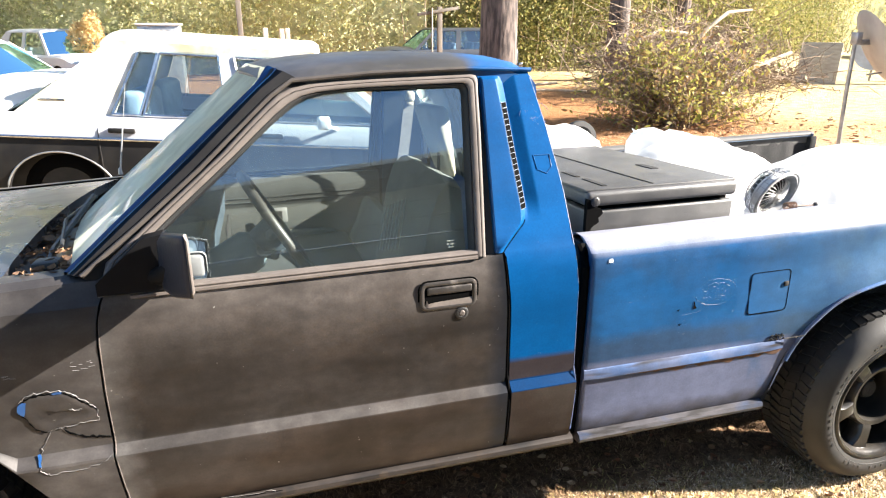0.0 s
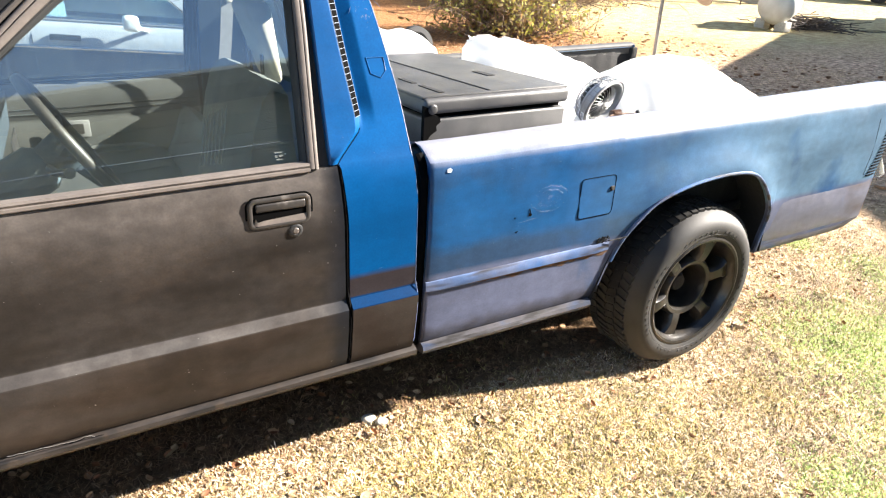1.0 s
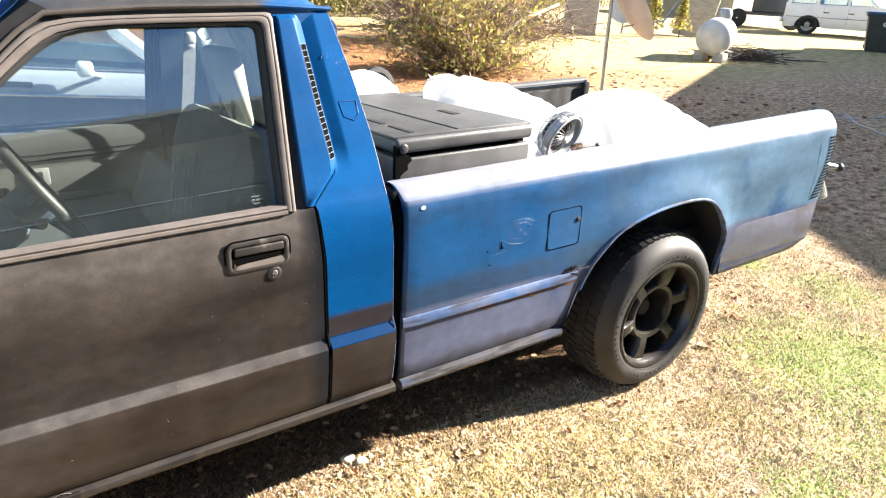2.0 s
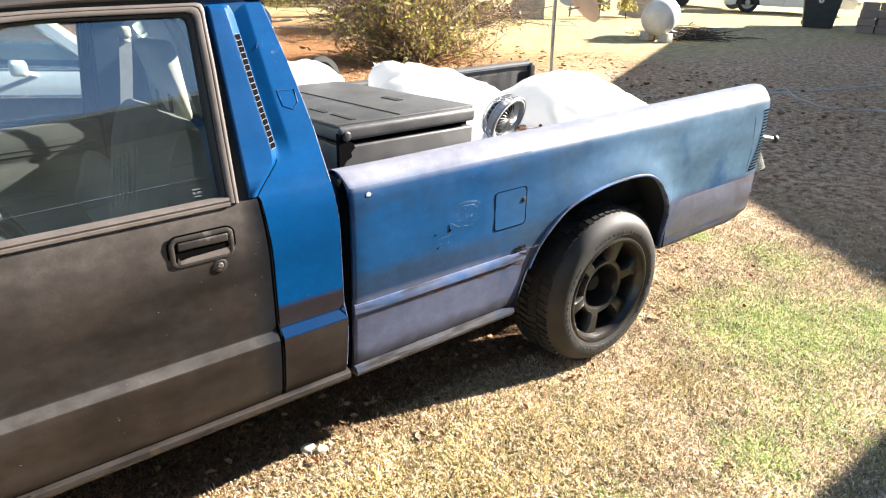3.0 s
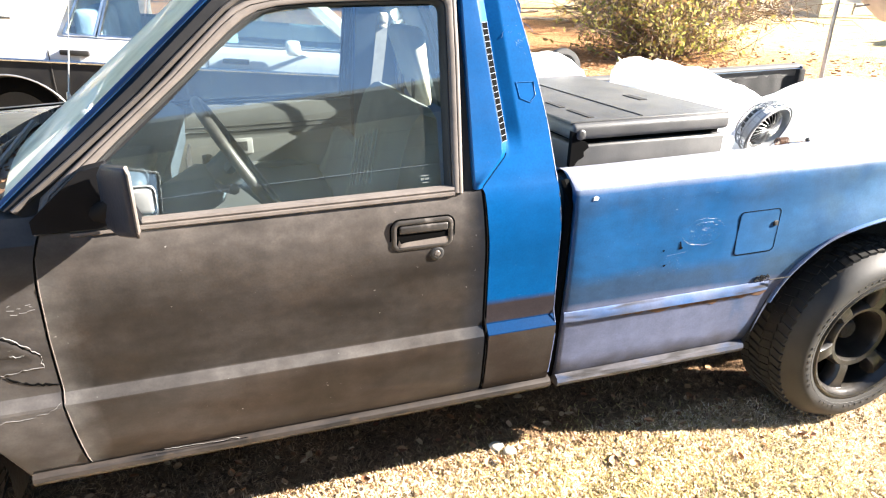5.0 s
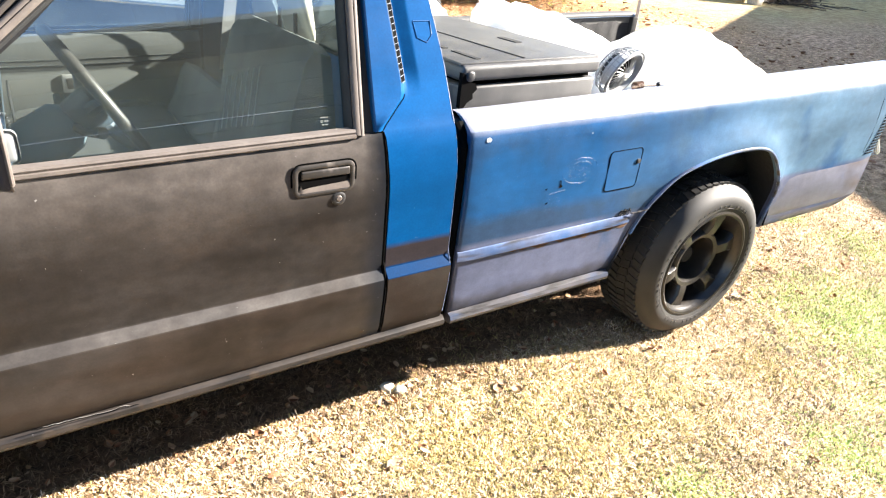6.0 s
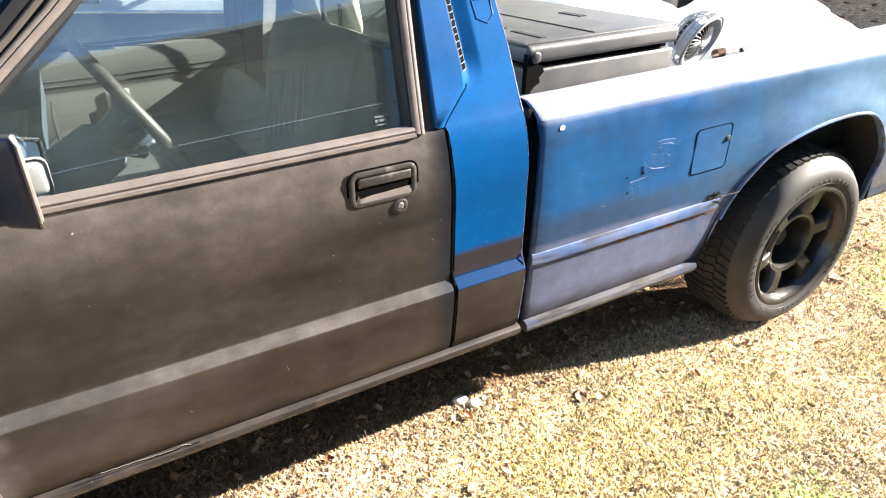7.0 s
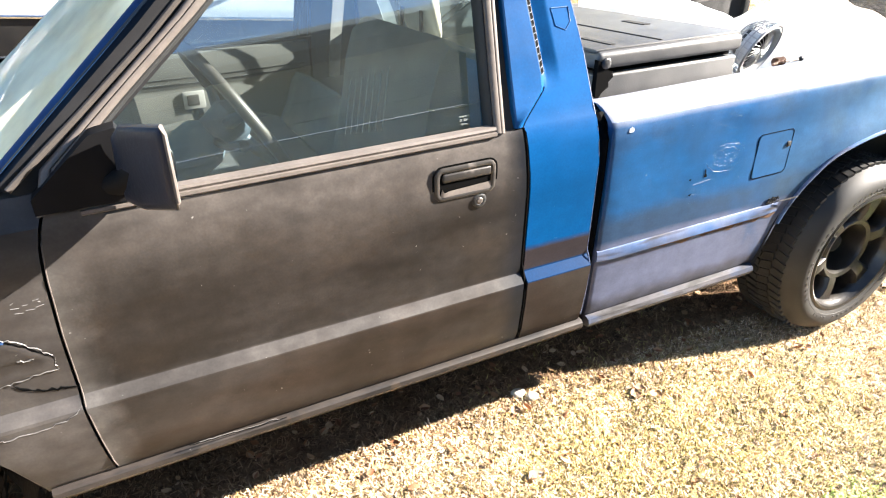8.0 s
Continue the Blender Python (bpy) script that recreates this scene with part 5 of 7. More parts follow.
def sack(name, at, size, seed, turn=0.0, knot=None, label="", flat=0.55):
    """A tied plastic sack: a lumpy, creased cushion resting on its base."""
    bm = bmesh.new()
    bmesh.ops.create_icosphere(bm, subdivisions=5, radius=1.0)
    r = random.Random(seed)
    off = Vector((r.uniform(0, 50), r.uniform(0, 50), r.uniform(0, 50)))
    for v in bm.verts:
        p = v.co.copy()
        d = 1 + 0.16 * noise.noise(p * 1.6 + off) + 0.07 * noise.noise(p * 4 + off) + 0.035 * abs(noise.noise(p * 9 + off))
        if knot:
            k = Vector(knot).normalized()
            c = max(0.0, p.dot(k))
            d += 0.34 * c ** 40 + 0.05 * c ** 8 * math.sin(14 * math.atan2(p.cross(k).y, p.cross(k).z))
        q = p * d
        q.z = max(q.z, -flat)
        v.co = q
    m = Matrix.Translation(at) @ Matrix.Rotation(turn, 4, "Z") @ Matrix.Diagonal((*size, 1))
    bmesh.ops.transform(bm, matrix=m, verts=bm.verts)
    bag = thing(name, label, "sack", "sacks in the truck bed")
    part("sack_body", bm, M_BAG, bag, sharp=180)
    if knot:
        base = m @ Vector((0, 0, 0))
        tip = m @ (Vector(knot).normalized() * 1.25)
        d = (tip - base).normalized()
        for k in range(5):
            bm = bmesh.new()
            q = Vector((r.uniform(-0.5, 0.5), r.uniform(-0.5, 0.5), r.uniform(-0.1, 0.4)))
            rows = []
            for t in span(0, 1, 4):
                c = tip - d * 0.05 + (d + q) * t * 0.05
                w = 0.006 + 0.014 * t
                rows.append([c + Vector((w, 0.3 * w, 0.01 * math.sin(9 * t + k))), c, c - Vector((w, -0.2 * w, 0.012 * math.sin(7 * t + k)))])
            grid(bm, rows)
            part("tied_neck", bm, M_BAG, bag)
    return bag


sack("plastic_sack", (1.25, 1.00, 0.722), (0.54, 0.42, 0.335), 3, 0.3, (-0.05, 0.60, 1.0), "bulging white plastic sack tied at the top, in the bed")
sack("plastic_sack", (1.80, 0.66, 0.730), (0.52, 0.38, 0.31), 8, 0.05, None, "long smooth white plastic sack lying along the bed")

bm = bmesh.new()
grid(bm, [[(2.20 + 0.10 * t, 0.66 + (0.05 + 0.07 * t) * k, 0.80 - 0.05 * t + 0.012 * math.sin(6 * k + 4 * t)) for k in span(-1, 1, 8)] for t in span(0, 1, 4)])
part("folded_end", bm, M_BAG, bpy.data.objects["plastic_sack.001"])

sack("plastic_sack", (0.70, 1.27, 0.80), (0.32, 0.22, 0.34), 14, 0.1, None, "white plastic sack wedged behind the toolbox")
bm = bmesh.new()
grid(bm, [[(0.99 + 0.06 * t, 1.25 + 0.04 * k, 0.87 + 0.03 * t) for k in span(-1, 1, 4)] for t in span(0, 1, 3)])
part("folded_end", bm, M_BAG, bpy.data.objects["plastic_sack.002"])
bm = bmesh.new()
mw = Matrix.Translation((0.91, 1.40, 1.055)) @ Matrix.Rotation(radians(78), 4, "X") @ Matrix.Scale(0.78, 4)
lathe(bm, [(0.055, 0.0), (0.075, 0.028), (0.105, 0.026), (0.115, 0.0), (0.105, -0.026), (0.075, -0.028), (0.055, 0.0)], 28, mw)
tyre_s = thing("small_tyre", "small black rubber tyre lying behind the white sack", "tyre")
part("tyre", bm, M_TYRE, tyre_s)
bm = bmesh.new()
lathe(bm, [(0.001, 0.012), (0.03, 0.014), (0.058, 0.006), (0.058, -0.006), (0.001, -0.012)], 20, mw)
part("hub", bm, M_HOLE, tyre_s)

fan = thing("floor_fan", "round silver wire-caged fan standing among the sacks", "fan")

mf = Matrix.Translation((1.146, 0.362, 0.948)) @ Vector((0.20, -0.90, -0.38)).to_track_quat("Z", "Y").to_matrix().to_4x4() @ Matrix.Scale(1.10, 4)
bm = bmesh.new()
lathe(bm, [(0.055, -0.020), (0.052, -0.050), (0.040, -0.064), (0.001, -0.066)], 32, mf)
part("fan_motor", bm, M_BLACK, fan)
bm = bmesh.new()
for k in range(30):
    a = 2 * math.pi * k / 30
    tube(bm, [mf @ Vector((r * math.cos(a), r * math.sin(a), h)) for r, h in ((0.084, 0.002), (0.083, -0.022), (0.076, -0.046), (0.056, -0.066), (0.020, -0.072))], 0.0016, 4, cap=False)
for r, h in ((0.0835, -0.020), (0.077, -0.045), (0.057, -0.066)):
    tube(bm, [mf @ Vector((r * math.cos(a), r * math.sin(a), h)) for a in span(0, 2 * math.pi, 32)], 0.0022, 5, cap=False)
part("rear_cage", bm, M_FAN, fan, "silver wire cage")
bm = bmesh.new()
lathe(bm, [(0.084, 0.003), (0.078, 0.006), (0.070, 0.003), (0.061, -0.006), (0.059, -0.020), (0.061, -0.040)], 40, mf)
face = part("fan_face", bm, mat("silver_fan_rim", (0.60, 0.60, 0.59), 0.35, var=0.2, scale=30), fan, "bright dished fan rim")
bm = bmesh.new()
tube(bm, [mf @ Vector((0.0855 * math.cos(a), 0.0855 * math.sin(a), 0.003)) for a in span(0, 2 * math.pi, 40)], 0.0034, 6, cap=False)
part("fan_ring", bm, M_STEEL, face)
bm = bmesh.new()
for k in range(26):
    a = 2 * math.pi * k / 26
    tube(bm, [mf @ Vector((r * math.cos(a + s), r * math.sin(a + s), h)) for r, s, h in ((0.010, 0.0, 0.004), (0.030, 0.25, 0.004), (0.050, 0.42, 0.000), (0.061, 0.50, -0.005))], 0.0014, 4, cap=False)
lathe(bm, [(0.001, 0.007), (0.009, 0.006), (0.011, 0.0)], 16, mf)
part("fan_grille", bm, M_FAN, face)
bm = bmesh.new()
for k in range(5):
    a0 = 2 * math.pi * k / 5
    grid(bm, [[mf @ Vector((r * math.cos(a0 + s), r * math.sin(a0 + s), h)) for s, h in ((-0.36, -0.030), (0.0, -0.022), (0.36, -0.014))] for r in (0.008, 0.026, 0.044, 0.056)])
lathe(bm, [(0.001, -0.012), (0.010, -0.012), (0.012, -0.06)], 16, mf)
part("fan_blades", bm, M_BLACK, fan)
bm = bmesh.new()
box(bm, (1.04, 0.30, 0.562), (1.26, 0.50, 0.585), 0.008)
tube(bm, [(1.14, 0.41, 0.58), (1.14, 0.41, 0.90)], 0.012, 8)
for dx in (-0.05, -0.02):
    tube(bm, [(1.13 + dx, 0.40, 0.58), (1.12 + dx, 0.36, 0.86), (1.12, 0.40, 0.90)], 0.005, 6)
part("fan_stand", bm, M_BLACK, fan)

ratchet = thing("ratchet_strap", "rusty brown strap spring with a black knob beside the fan", "strap")
bm = bmesh.new()
tube(bm, [(1.120, 0.25, 0.934), (1.150, 0.25, 0.934), (1.20, 0.25, 0.932)], [0.003, 0.003, 0.003], 6)
tube(bm, [(1.088 + 0.00055 * k, 0.25 + 0.013 * math.sin(k * 0.6), 0.936 + 0.013 * math.cos(k * 0.6)) for k in range(70)], 0.0022, 5)
part("strap_spring", bm, M_RED, ratchet)
bm = bmesh.new()
bmesh.ops.create_icosphere(bm, subdivisions=2, radius=0.008, matrix=Matrix.Translation((1.209, 0.25, 0.934)))
part("strap_knob", bm, M_BLACK, ratchet)

hook = thing("tie_hook", "bright wire tie-down hook on the far wall of the bed", "hook")
for dx, rad in ((-0.020, 0.020), (0.020, 0.026)):
    bm = bmesh.new()
    tube(bm, [(2.317 + dx + rad * 0.7 * math.cos(a), 1.526 - 0.008 * math.sin(a), 0.775 + rad * math.sin(a) + dx * 0.6) for a in span(0, 2 * math.pi, 16)], 0.0045, 6, cap=False)
    part("wire_loop", bm, M_CHROME, hook)

# plastic net hanging at the open rear corner of the bed
RISING[0] = True
net = thing("plastic_net", "loose pale mesh hanging from the rear corner of the bed", "net")
bm = bmesh.new()
for i in range(16):
    a = i / 15
    tube(bm, [(2.424 + 0.02 * a + 0.008 * math.sin(5 * a + t * 3) + 0.14 * t * a, 0.034 + 0.01 * a + 0.01 * math.sin(7 * a), 0.745 - 0.175 * t + 0.01 * a) for t in span(0, 1, 6)], 0.0020, 4)
for j in range(14):
    t = j / 13
    tube(bm, [(2.424 + 0.02 * a + 0.008 * math.sin(5 * a + t * 3) + 0.14 * t * a, 0.034 + 0.01 * a + 0.01 * math.sin(7 * a), 0.745 - 0.175 * t + 0.01 * a) for a in span(0, 1, 6)], 0.0020, 4)
part("mesh_cords", bm, M_NET, net)
bm = bmesh.new()
tube(bm, [(2.43, 0.05, 0.745), (2.50, 0.040, 0.735), (2.56, 0.03, 0.722)], [0.010, 0.014, 0.012], 10)
part("lamp_stub", bm, M_STEEL, net)
bm = bmesh.new()
bmesh.ops.create_icosphere(bm, subdivisions=2, radius=0.022, matrix=Matrix.Translation((2.578, 0.026, 0.718)))
part("lamp_socket", bm, M_BLACK, net)
RISING[0] = False


SHEARING[0] = False


# ---- ground ----
def island_mix(name, colors, rough=0.8, trans=0.0, patch=0.0, pscale=5.0):
    """Small loose pieces, each with a colour of its own; patch: lighter and darker tone over larger spots."""
    m = bpy.data.materials.new(name)
    m.use_nodes = True
    nt = m.node_tree
    b = nt.nodes["Principled BSDF"]
    b.inputs["Roughness"].default_value = rough
    b.inputs["Specular IOR Level"].default_value = 0.25
    g = nt.nodes.new("ShaderNodeNewGeometry")
    ramp = nt.nodes.new("ShaderNodeValToRGB")
    ramp.color_ramp.interpolation = "LINEAR"
    el = ramp.color_ramp.elements
    el[0].color, el[1].color = (*colors[0], 1), (*colors[-1], 1)
    for i, c in enumerate(colors[1:-1]):
        el.new((i + 1) / (len(colors) - 1)).color = (*c, 1)
    nt.links.new(g.outputs["Random Per Island"], ramp.inputs[0])
    tint = ramp.outputs[0]
    if patch:
        n = nt.nodes.new("ShaderNodeTexNoise")
        n.inputs["Scale"].default_value, n.inputs["Detail"].default_value, n.inputs["Roughness"].default_value = pscale, 6, 0.65
        nt.links.new(g.outputs["Position"], n.inputs["Vector"])
        mr = nt.nodes.new("ShaderNodeMapRange")
        mr.inputs[1].default_value, mr.inputs[2].default_value, mr.inputs[3].default_value, mr.inputs[4].default_value = 0.35, 0.65, 1 - patch, 1 + patch
        nt.links.new(n.outputs["Fac"], mr.inputs[0])
        mx = nt.nodes.new("ShaderNodeMix")
        mx.data_type, mx.blend_type = "RGBA", "MULTIPLY"
        mx.inputs[0].default_value = 1.0
        nt.links.new(tint, mx.inputs[6])
        nt.links.new(mr.outputs[0], mx.inputs[7])
        tint = mx.outputs[2]
    nt.links.new(tint, b.inputs["Base Color"])
    if trans:
        t = nt.nodes.new("ShaderNodeBsdfTranslucent")
        nt.links.new(ramp.outputs[0], t.inputs[0])
        mx = nt.nodes.new("ShaderNodeMixShader")
        mx.inputs[0].default_value = trans
        nt.links.new(b.outputs[0], mx.inputs[1])
        nt.links.new(t.outputs[0], mx.inputs[2])
        nt.links.new(mx.outputs[0], nt.nodes["Material Output"].inputs[0])
    return m


def ground_material():
    m = bpy.data.materials.new("dry_lawn")
    m.use_nodes = True
    nt = m.node_tree
    b = nt.nodes["Principled BSDF"]
    b.inputs["Roughness"].default_value = 0.95
    b.inputs["Specular IOR Level"].default_value = 0.15
    tc = nt.nodes.new("ShaderNodeTexCoord")
    sep = nt.nodes.new("ShaderNodeSeparateXYZ")
    nt.links.new(tc.outputs["Object"], sep.inputs[0])

    def tex(scale, detail=8, rough=0.6):
        n = nt.nodes.new("ShaderNodeTexNoise")
        n.inputs["Scale"].default_value, n.inputs["Detail"].default_value, n.inputs["Roughness"].default_value = scale, detail, rough
        nt.links.new(tc.outputs["Object"], n.inputs["Vector"])
        return n.outputs["Fac"]

    def rng(v, a, c):
        n = nt.nodes.new("ShaderNodeMapRange")
        n.inputs[1].default_value, n.inputs[2].default_value = a, c
        nt.links.new(v, n.inputs[0])
        return n.outputs[0]

    def mix(f, a, c):
        n = nt.nodes.new("ShaderNodeMix")
        n.data_type = "RGBA"
        for i, v in ((0, f), (6, a), (7, c)):
            if isinstance(v, tuple):
                n.inputs[i].default_value = (*v, 1)
            else:
                nt.links.new(v, n.inputs[i])
        return n.outputs[2]

    def plus(a, c, k):
        n = nt.nodes.new("ShaderNodeMath")
        n.operation = "MULTIPLY_ADD"
        nt.links.new(c, n.inputs[0])
        n.inputs[1].default_value = k
        nt.links.new(a, n.inputs[2])
        return n.outputs[0]

    straw = mix(rng(tex(38, 10, 0.75), 0.38, 0.62), (0.13, 0.08, 0.042), (0.58, 0.44, 0.27))
    straw = mix(rng(tex(0.9, 5), 0.50, 0.62), straw, (0.40, 0.30, 0.18))
    green = mix(rng(tex(60, 8, 0.7), 0.35, 0.6), (0.20, 0.18, 0.06), (0.46, 0.42, 0.20))
    col = mix(rng(tex(1.3, 5), 0.56, 0.66), straw, green)
    needles = mix(rng(tex(16, 10, 0.8), 0.38, 0.6), (0.13, 0.055, 0.022), (0.42, 0.21, 0.09))
    col = mix(rng(plus(sep.outputs[1], tex(0.5, 6), 5.0), 6.3, 8.6), col, needles)
    far = mix(rng(tex(5, 8), 0.4, 0.6), (0.33, 0.25, 0.125), (0.50, 0.41, 0.22))
    col = mix(rng(plus(sep.outputs[0], tex(0.4, 6), 5.0), 8.5, 12.5), col, far)
    # East yard is coloured lighter and redder, lifting the shade over it.
    worn = mix(rng(tex(13, 9, 0.75), 0.4, 0.6), (0.19, 0.105, 0.060), (0.80, 0.56, 0.37))
    east = mix(rng(plus(sep.outputs[0], tex(0.8, 6), 2.0), 4.0, 5.5), col, worn)
    south = rng(plus(sep.outputs[1], tex(0.8, 6), 2.0), 7.5, 5.5)
    col = mix(south, col, east)
    # Ground is painted dark under the truck, deepening its shadow.
    shadow_earth = mix(rng(tex(24, 9, 0.75), 0.38, 0.62), (0.07, 0.042, 0.025), (0.22, 0.14, 0.082))
    bare = mix(rng(plus(sep.outputs[1], tex(2.5, 6), 0.5), 0.32, 0.48), col, shadow_earth)
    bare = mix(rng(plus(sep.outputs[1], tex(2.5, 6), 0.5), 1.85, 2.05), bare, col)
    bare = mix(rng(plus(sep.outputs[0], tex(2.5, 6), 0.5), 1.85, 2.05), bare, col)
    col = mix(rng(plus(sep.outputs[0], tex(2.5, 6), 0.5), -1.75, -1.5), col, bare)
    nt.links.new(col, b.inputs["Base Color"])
    bp = nt.nodes.new("ShaderNodeBump")
    bp.inputs["Strength"].default_value, bp.inputs["Distance"].default_value = 1.0, 0.03
    nt.links.new(tex(55, 10, 0.75), bp.inputs["Height"])
    nt.links.new(bp.outputs[0], b.inputs["Normal"])
    return m


M_GROUND = ground_material()
bm = bmesh.new()
xs = [-400, -120, -50, -24, -12] + span(-6, -2, 8)[:-1] + span(-2, 4, 60)[:-1] + span(4, 30, 52) + [36, 50, 80, 160, 400]
ys = [-400, -120, -50, -24, -12] + span(-6, -1, 10)[:-1] + span(-1, 2.5, 35)[:-1] + span(2.5, 24, 43) + [30, 50, 90, 200, 400]


def hollow(x, y):
    """Ground lowered round the rear wheels, so that the tyres fit the camera's view."""
    return -0.032 * np.exp(-((x - 1.40) / 0.42) ** 2 - (np.maximum(0.0, np.abs(y - 0.83) - 0.80) / 0.32) ** 2)


def swell(x, y):
    near = min(1.0, max(0.0, (math.hypot(x - 0.5, y - 0.6) - 2.6) / 4.0))
    return near * 0.05 * noise.noise(Vector((x * 0.45, y * 0.45, 0.0))) + hollow(x, y)


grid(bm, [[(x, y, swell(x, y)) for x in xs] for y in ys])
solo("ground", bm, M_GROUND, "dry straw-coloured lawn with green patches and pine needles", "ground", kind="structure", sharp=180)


def pieces(name, verts, faces, material, label, category, kind="stuff"):
    me = bpy.data.meshes.new(name)
    me.from_pydata(verts, [], faces)
    me.materials.append(material)
    return tagged(new(name, me), label, category, "", kind)


def blades(rng, n, xlo, xhi, ylo, yhi, l0, l1, w0, w1, lift):
    """n grass blades as bent two-piece strips."""
    x, y = rng.uniform(xlo, xhi, n), rng.uniform(ylo, yhi, n)
    a = rng.uniform(0, 2 * np.pi, n)
    L, W = rng.uniform(l0, l1, n), rng.uniform(w0, w1, n)
    h = rng.uniform(0.1, 1.0, n) ** 1.5 * lift
    dx, dy = np.cos(a) * L, np.sin(a) * L
    px, py = -np.sin(a) * W / 2, np.cos(a) * W / 2
    v = np.empty((n, 5, 3))
    v[:, 0] = np.stack((x - px, y - py, np.full(n, 0.001)), 1)
    v[:, 1] = np.stack((x + px, y + py, np.full(n, 0.001)), 1)
    v[:, 2] = np.stack((x + dx * 0.5 + px, y + dy * 0.5 + py, h), 1)
    v[:, 3] = np.stack((x + dx * 0.5 - px, y + dy * 0.5 - py, h), 1)
    v[:, 4] = np.stack((x + dx, y + dy, h * rng.uniform(0.2, 1.1, n)), 1)
    v[:, :, 2] += hollow(v[:, :, 0], v[:, :, 1])
    i = np.arange(n)[:, None] * 5
    f = [list(q) for q in (i + np.array([0, 1, 2, 3])).tolist()] + [list(q) for q in (i + np.array([3, 2, 4])).tolist()]
    return v.reshape(-1, 3).tolist(), f


gen = np.random.default_rng(7)
M_STRAW = island_mix("straw_blades", [(0.03, 0.018, 0.009), (0.57, 0.36, 0.20), (0.05, 0.030, 0.016), (0.74, 0.53, 0.32), (0.91, 0.74, 0.53), (0.18, 0.105, 0.056), (0.94, 0.83, 0.66), (0.80, 0.61, 0.38), (0.10, 0.06, 0.028), (0.52, 0.41, 0.17), (0.24, 0.17, 0.065)], 0.75, patch=0.40, pscale=4.5)
v, f = blades(gen, 225000, -1.6, 3.4, -1.1, 0.17, 0.006, 0.030, 0.0009, 0.0030, 0.015)
v2, f2 = blades(gen, 70000, -4.5, 6.0, -3.2, 0.15, 0.010, 0.040, 0.0014, 0.0040, 0.015)
f += [[i + len(v) for i in q] for q in f2]
v += v2
v2, f2 = blades(gen, 24000, 1.55, 3.4, 0.10, 0.80, 0.008, 0.034, 0.0012, 0.0034, 0.015)
f += [[i + len(v) for i in q] for q in f2]
v += v2
pieces("dry_grass", v, f, M_STRAW, "short matted straw-coloured dead grass blades", "grass")
# Brown blades replace straw under the truck, deepening its shadow.
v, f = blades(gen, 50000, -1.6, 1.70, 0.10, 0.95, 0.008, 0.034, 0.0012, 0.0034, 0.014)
pieces("shadow_thatch", v, f, island_mix("brown_thatch", [(0.06, 0.034, 0.018), (0.26, 0.155, 0.085), (0.11, 0.063, 0.034), (0.40, 0.26, 0.15), (0.18, 0.105, 0.055)], 0.85, patch=0.4, pscale=5.0), "brown thatch under the parked truck, darkened for its shadow", "grass")
# Yard blades get warmer, stronger tones to lift them out of the shade.
v, f = blades(gen, 90000, 3.0, 11.0, -0.8, 7.0, 0.018, 0.055, 0.0025, 0.006, 0.020)
pieces("dry_grass", v, f, island_mix("brown_blades", [(0.18, 0.095, 0.05), (0.54, 0.35, 0.20), (0.26, 0.16, 0.075), (0.74, 0.53, 0.33), (0.40, 0.32, 0.14), (0.82, 0.61, 0.40), (0.36, 0.21, 0.115)], 0.8, patch=0.7, pscale=6.0), "sparse dead grass over the shaded yard", "grass")
M_GREEN = island_mix("green_blades", [(0.18, 0.26, 0.05), (0.37, 0.51, 0.12), (0.54, 0.64, 0.21), (0.43, 0.51, 0.14)], 0.6)
vs_all, fs_all = [], []
for cx, cy, r, n in ((2.25, -0.35, 0.40, 4200), (2.75, -0.75, 0.35, 3600), (1.75, -0.75, 0.28, 800), (3.0, 0.05, 0.25, 900), (1.35, -0.75, 0.16, 500), (2.9, 0.55, 0.12, 500), (0.75, -0.62, 0.12, 260)):
    v, f = blades(gen, n * 3, -1, 1, -1, 1, 0.010, 0.034, 0.0012, 0.0036, 0.018)
    v = np.array(v).reshape(-1, 5, 3)
    c = v[:, :1, :2].copy()
    d = gen.normal(0, 0.55, (len(v), 1, 2)) * r
    v[:, :, :2] += -c + d + np.array([cx, cy])
    k = len(vs_all)
    vs_all += v.reshape(-1, 3).tolist()
    fs_all += [[q + k for q in face] for face in f]
v, f = [], []
for cx, cy, r, n in ((0.55, -0.20, 0.36, 5600), (0.15, -0.16, 0.28, 3600), (0.90, -0.42, 0.34, 3000), (1.5, -0.35, 0.2, 900), (0.35, -0.42, 0.36, 2600)):
    b, q = blades(gen, n, -1, 1, -1, 1, 0.008, 0.030, 0.0012, 0.0034, 0.017)
    b = np.array(b).reshape(-1, 5, 3)
    b[:, :, :2] += -b[:, :1, :2].copy() + gen.normal(0, 0.55, (len(b), 1, 2)) * r + np.array([cx, cy])
    k = len(v)
    v += b.reshape(-1, 3).tolist()
    f += [[i + k for i in face] for face in q]
pieces("mossy_grass", v, f, island_mix("olive_blades", [(0.08, 0.065, 0.02), (0.40, 0.31, 0.10), (0.58, 0.47, 0.19), (0.21, 0.165, 0.05)], 0.7, patch=0.3), "olive-yellow short grass beside the truck", "grass")
pieces("green_weeds", vs_all, fs_all, M_GREEN, "patches of fresh green weeds in the dead lawn", "grass")


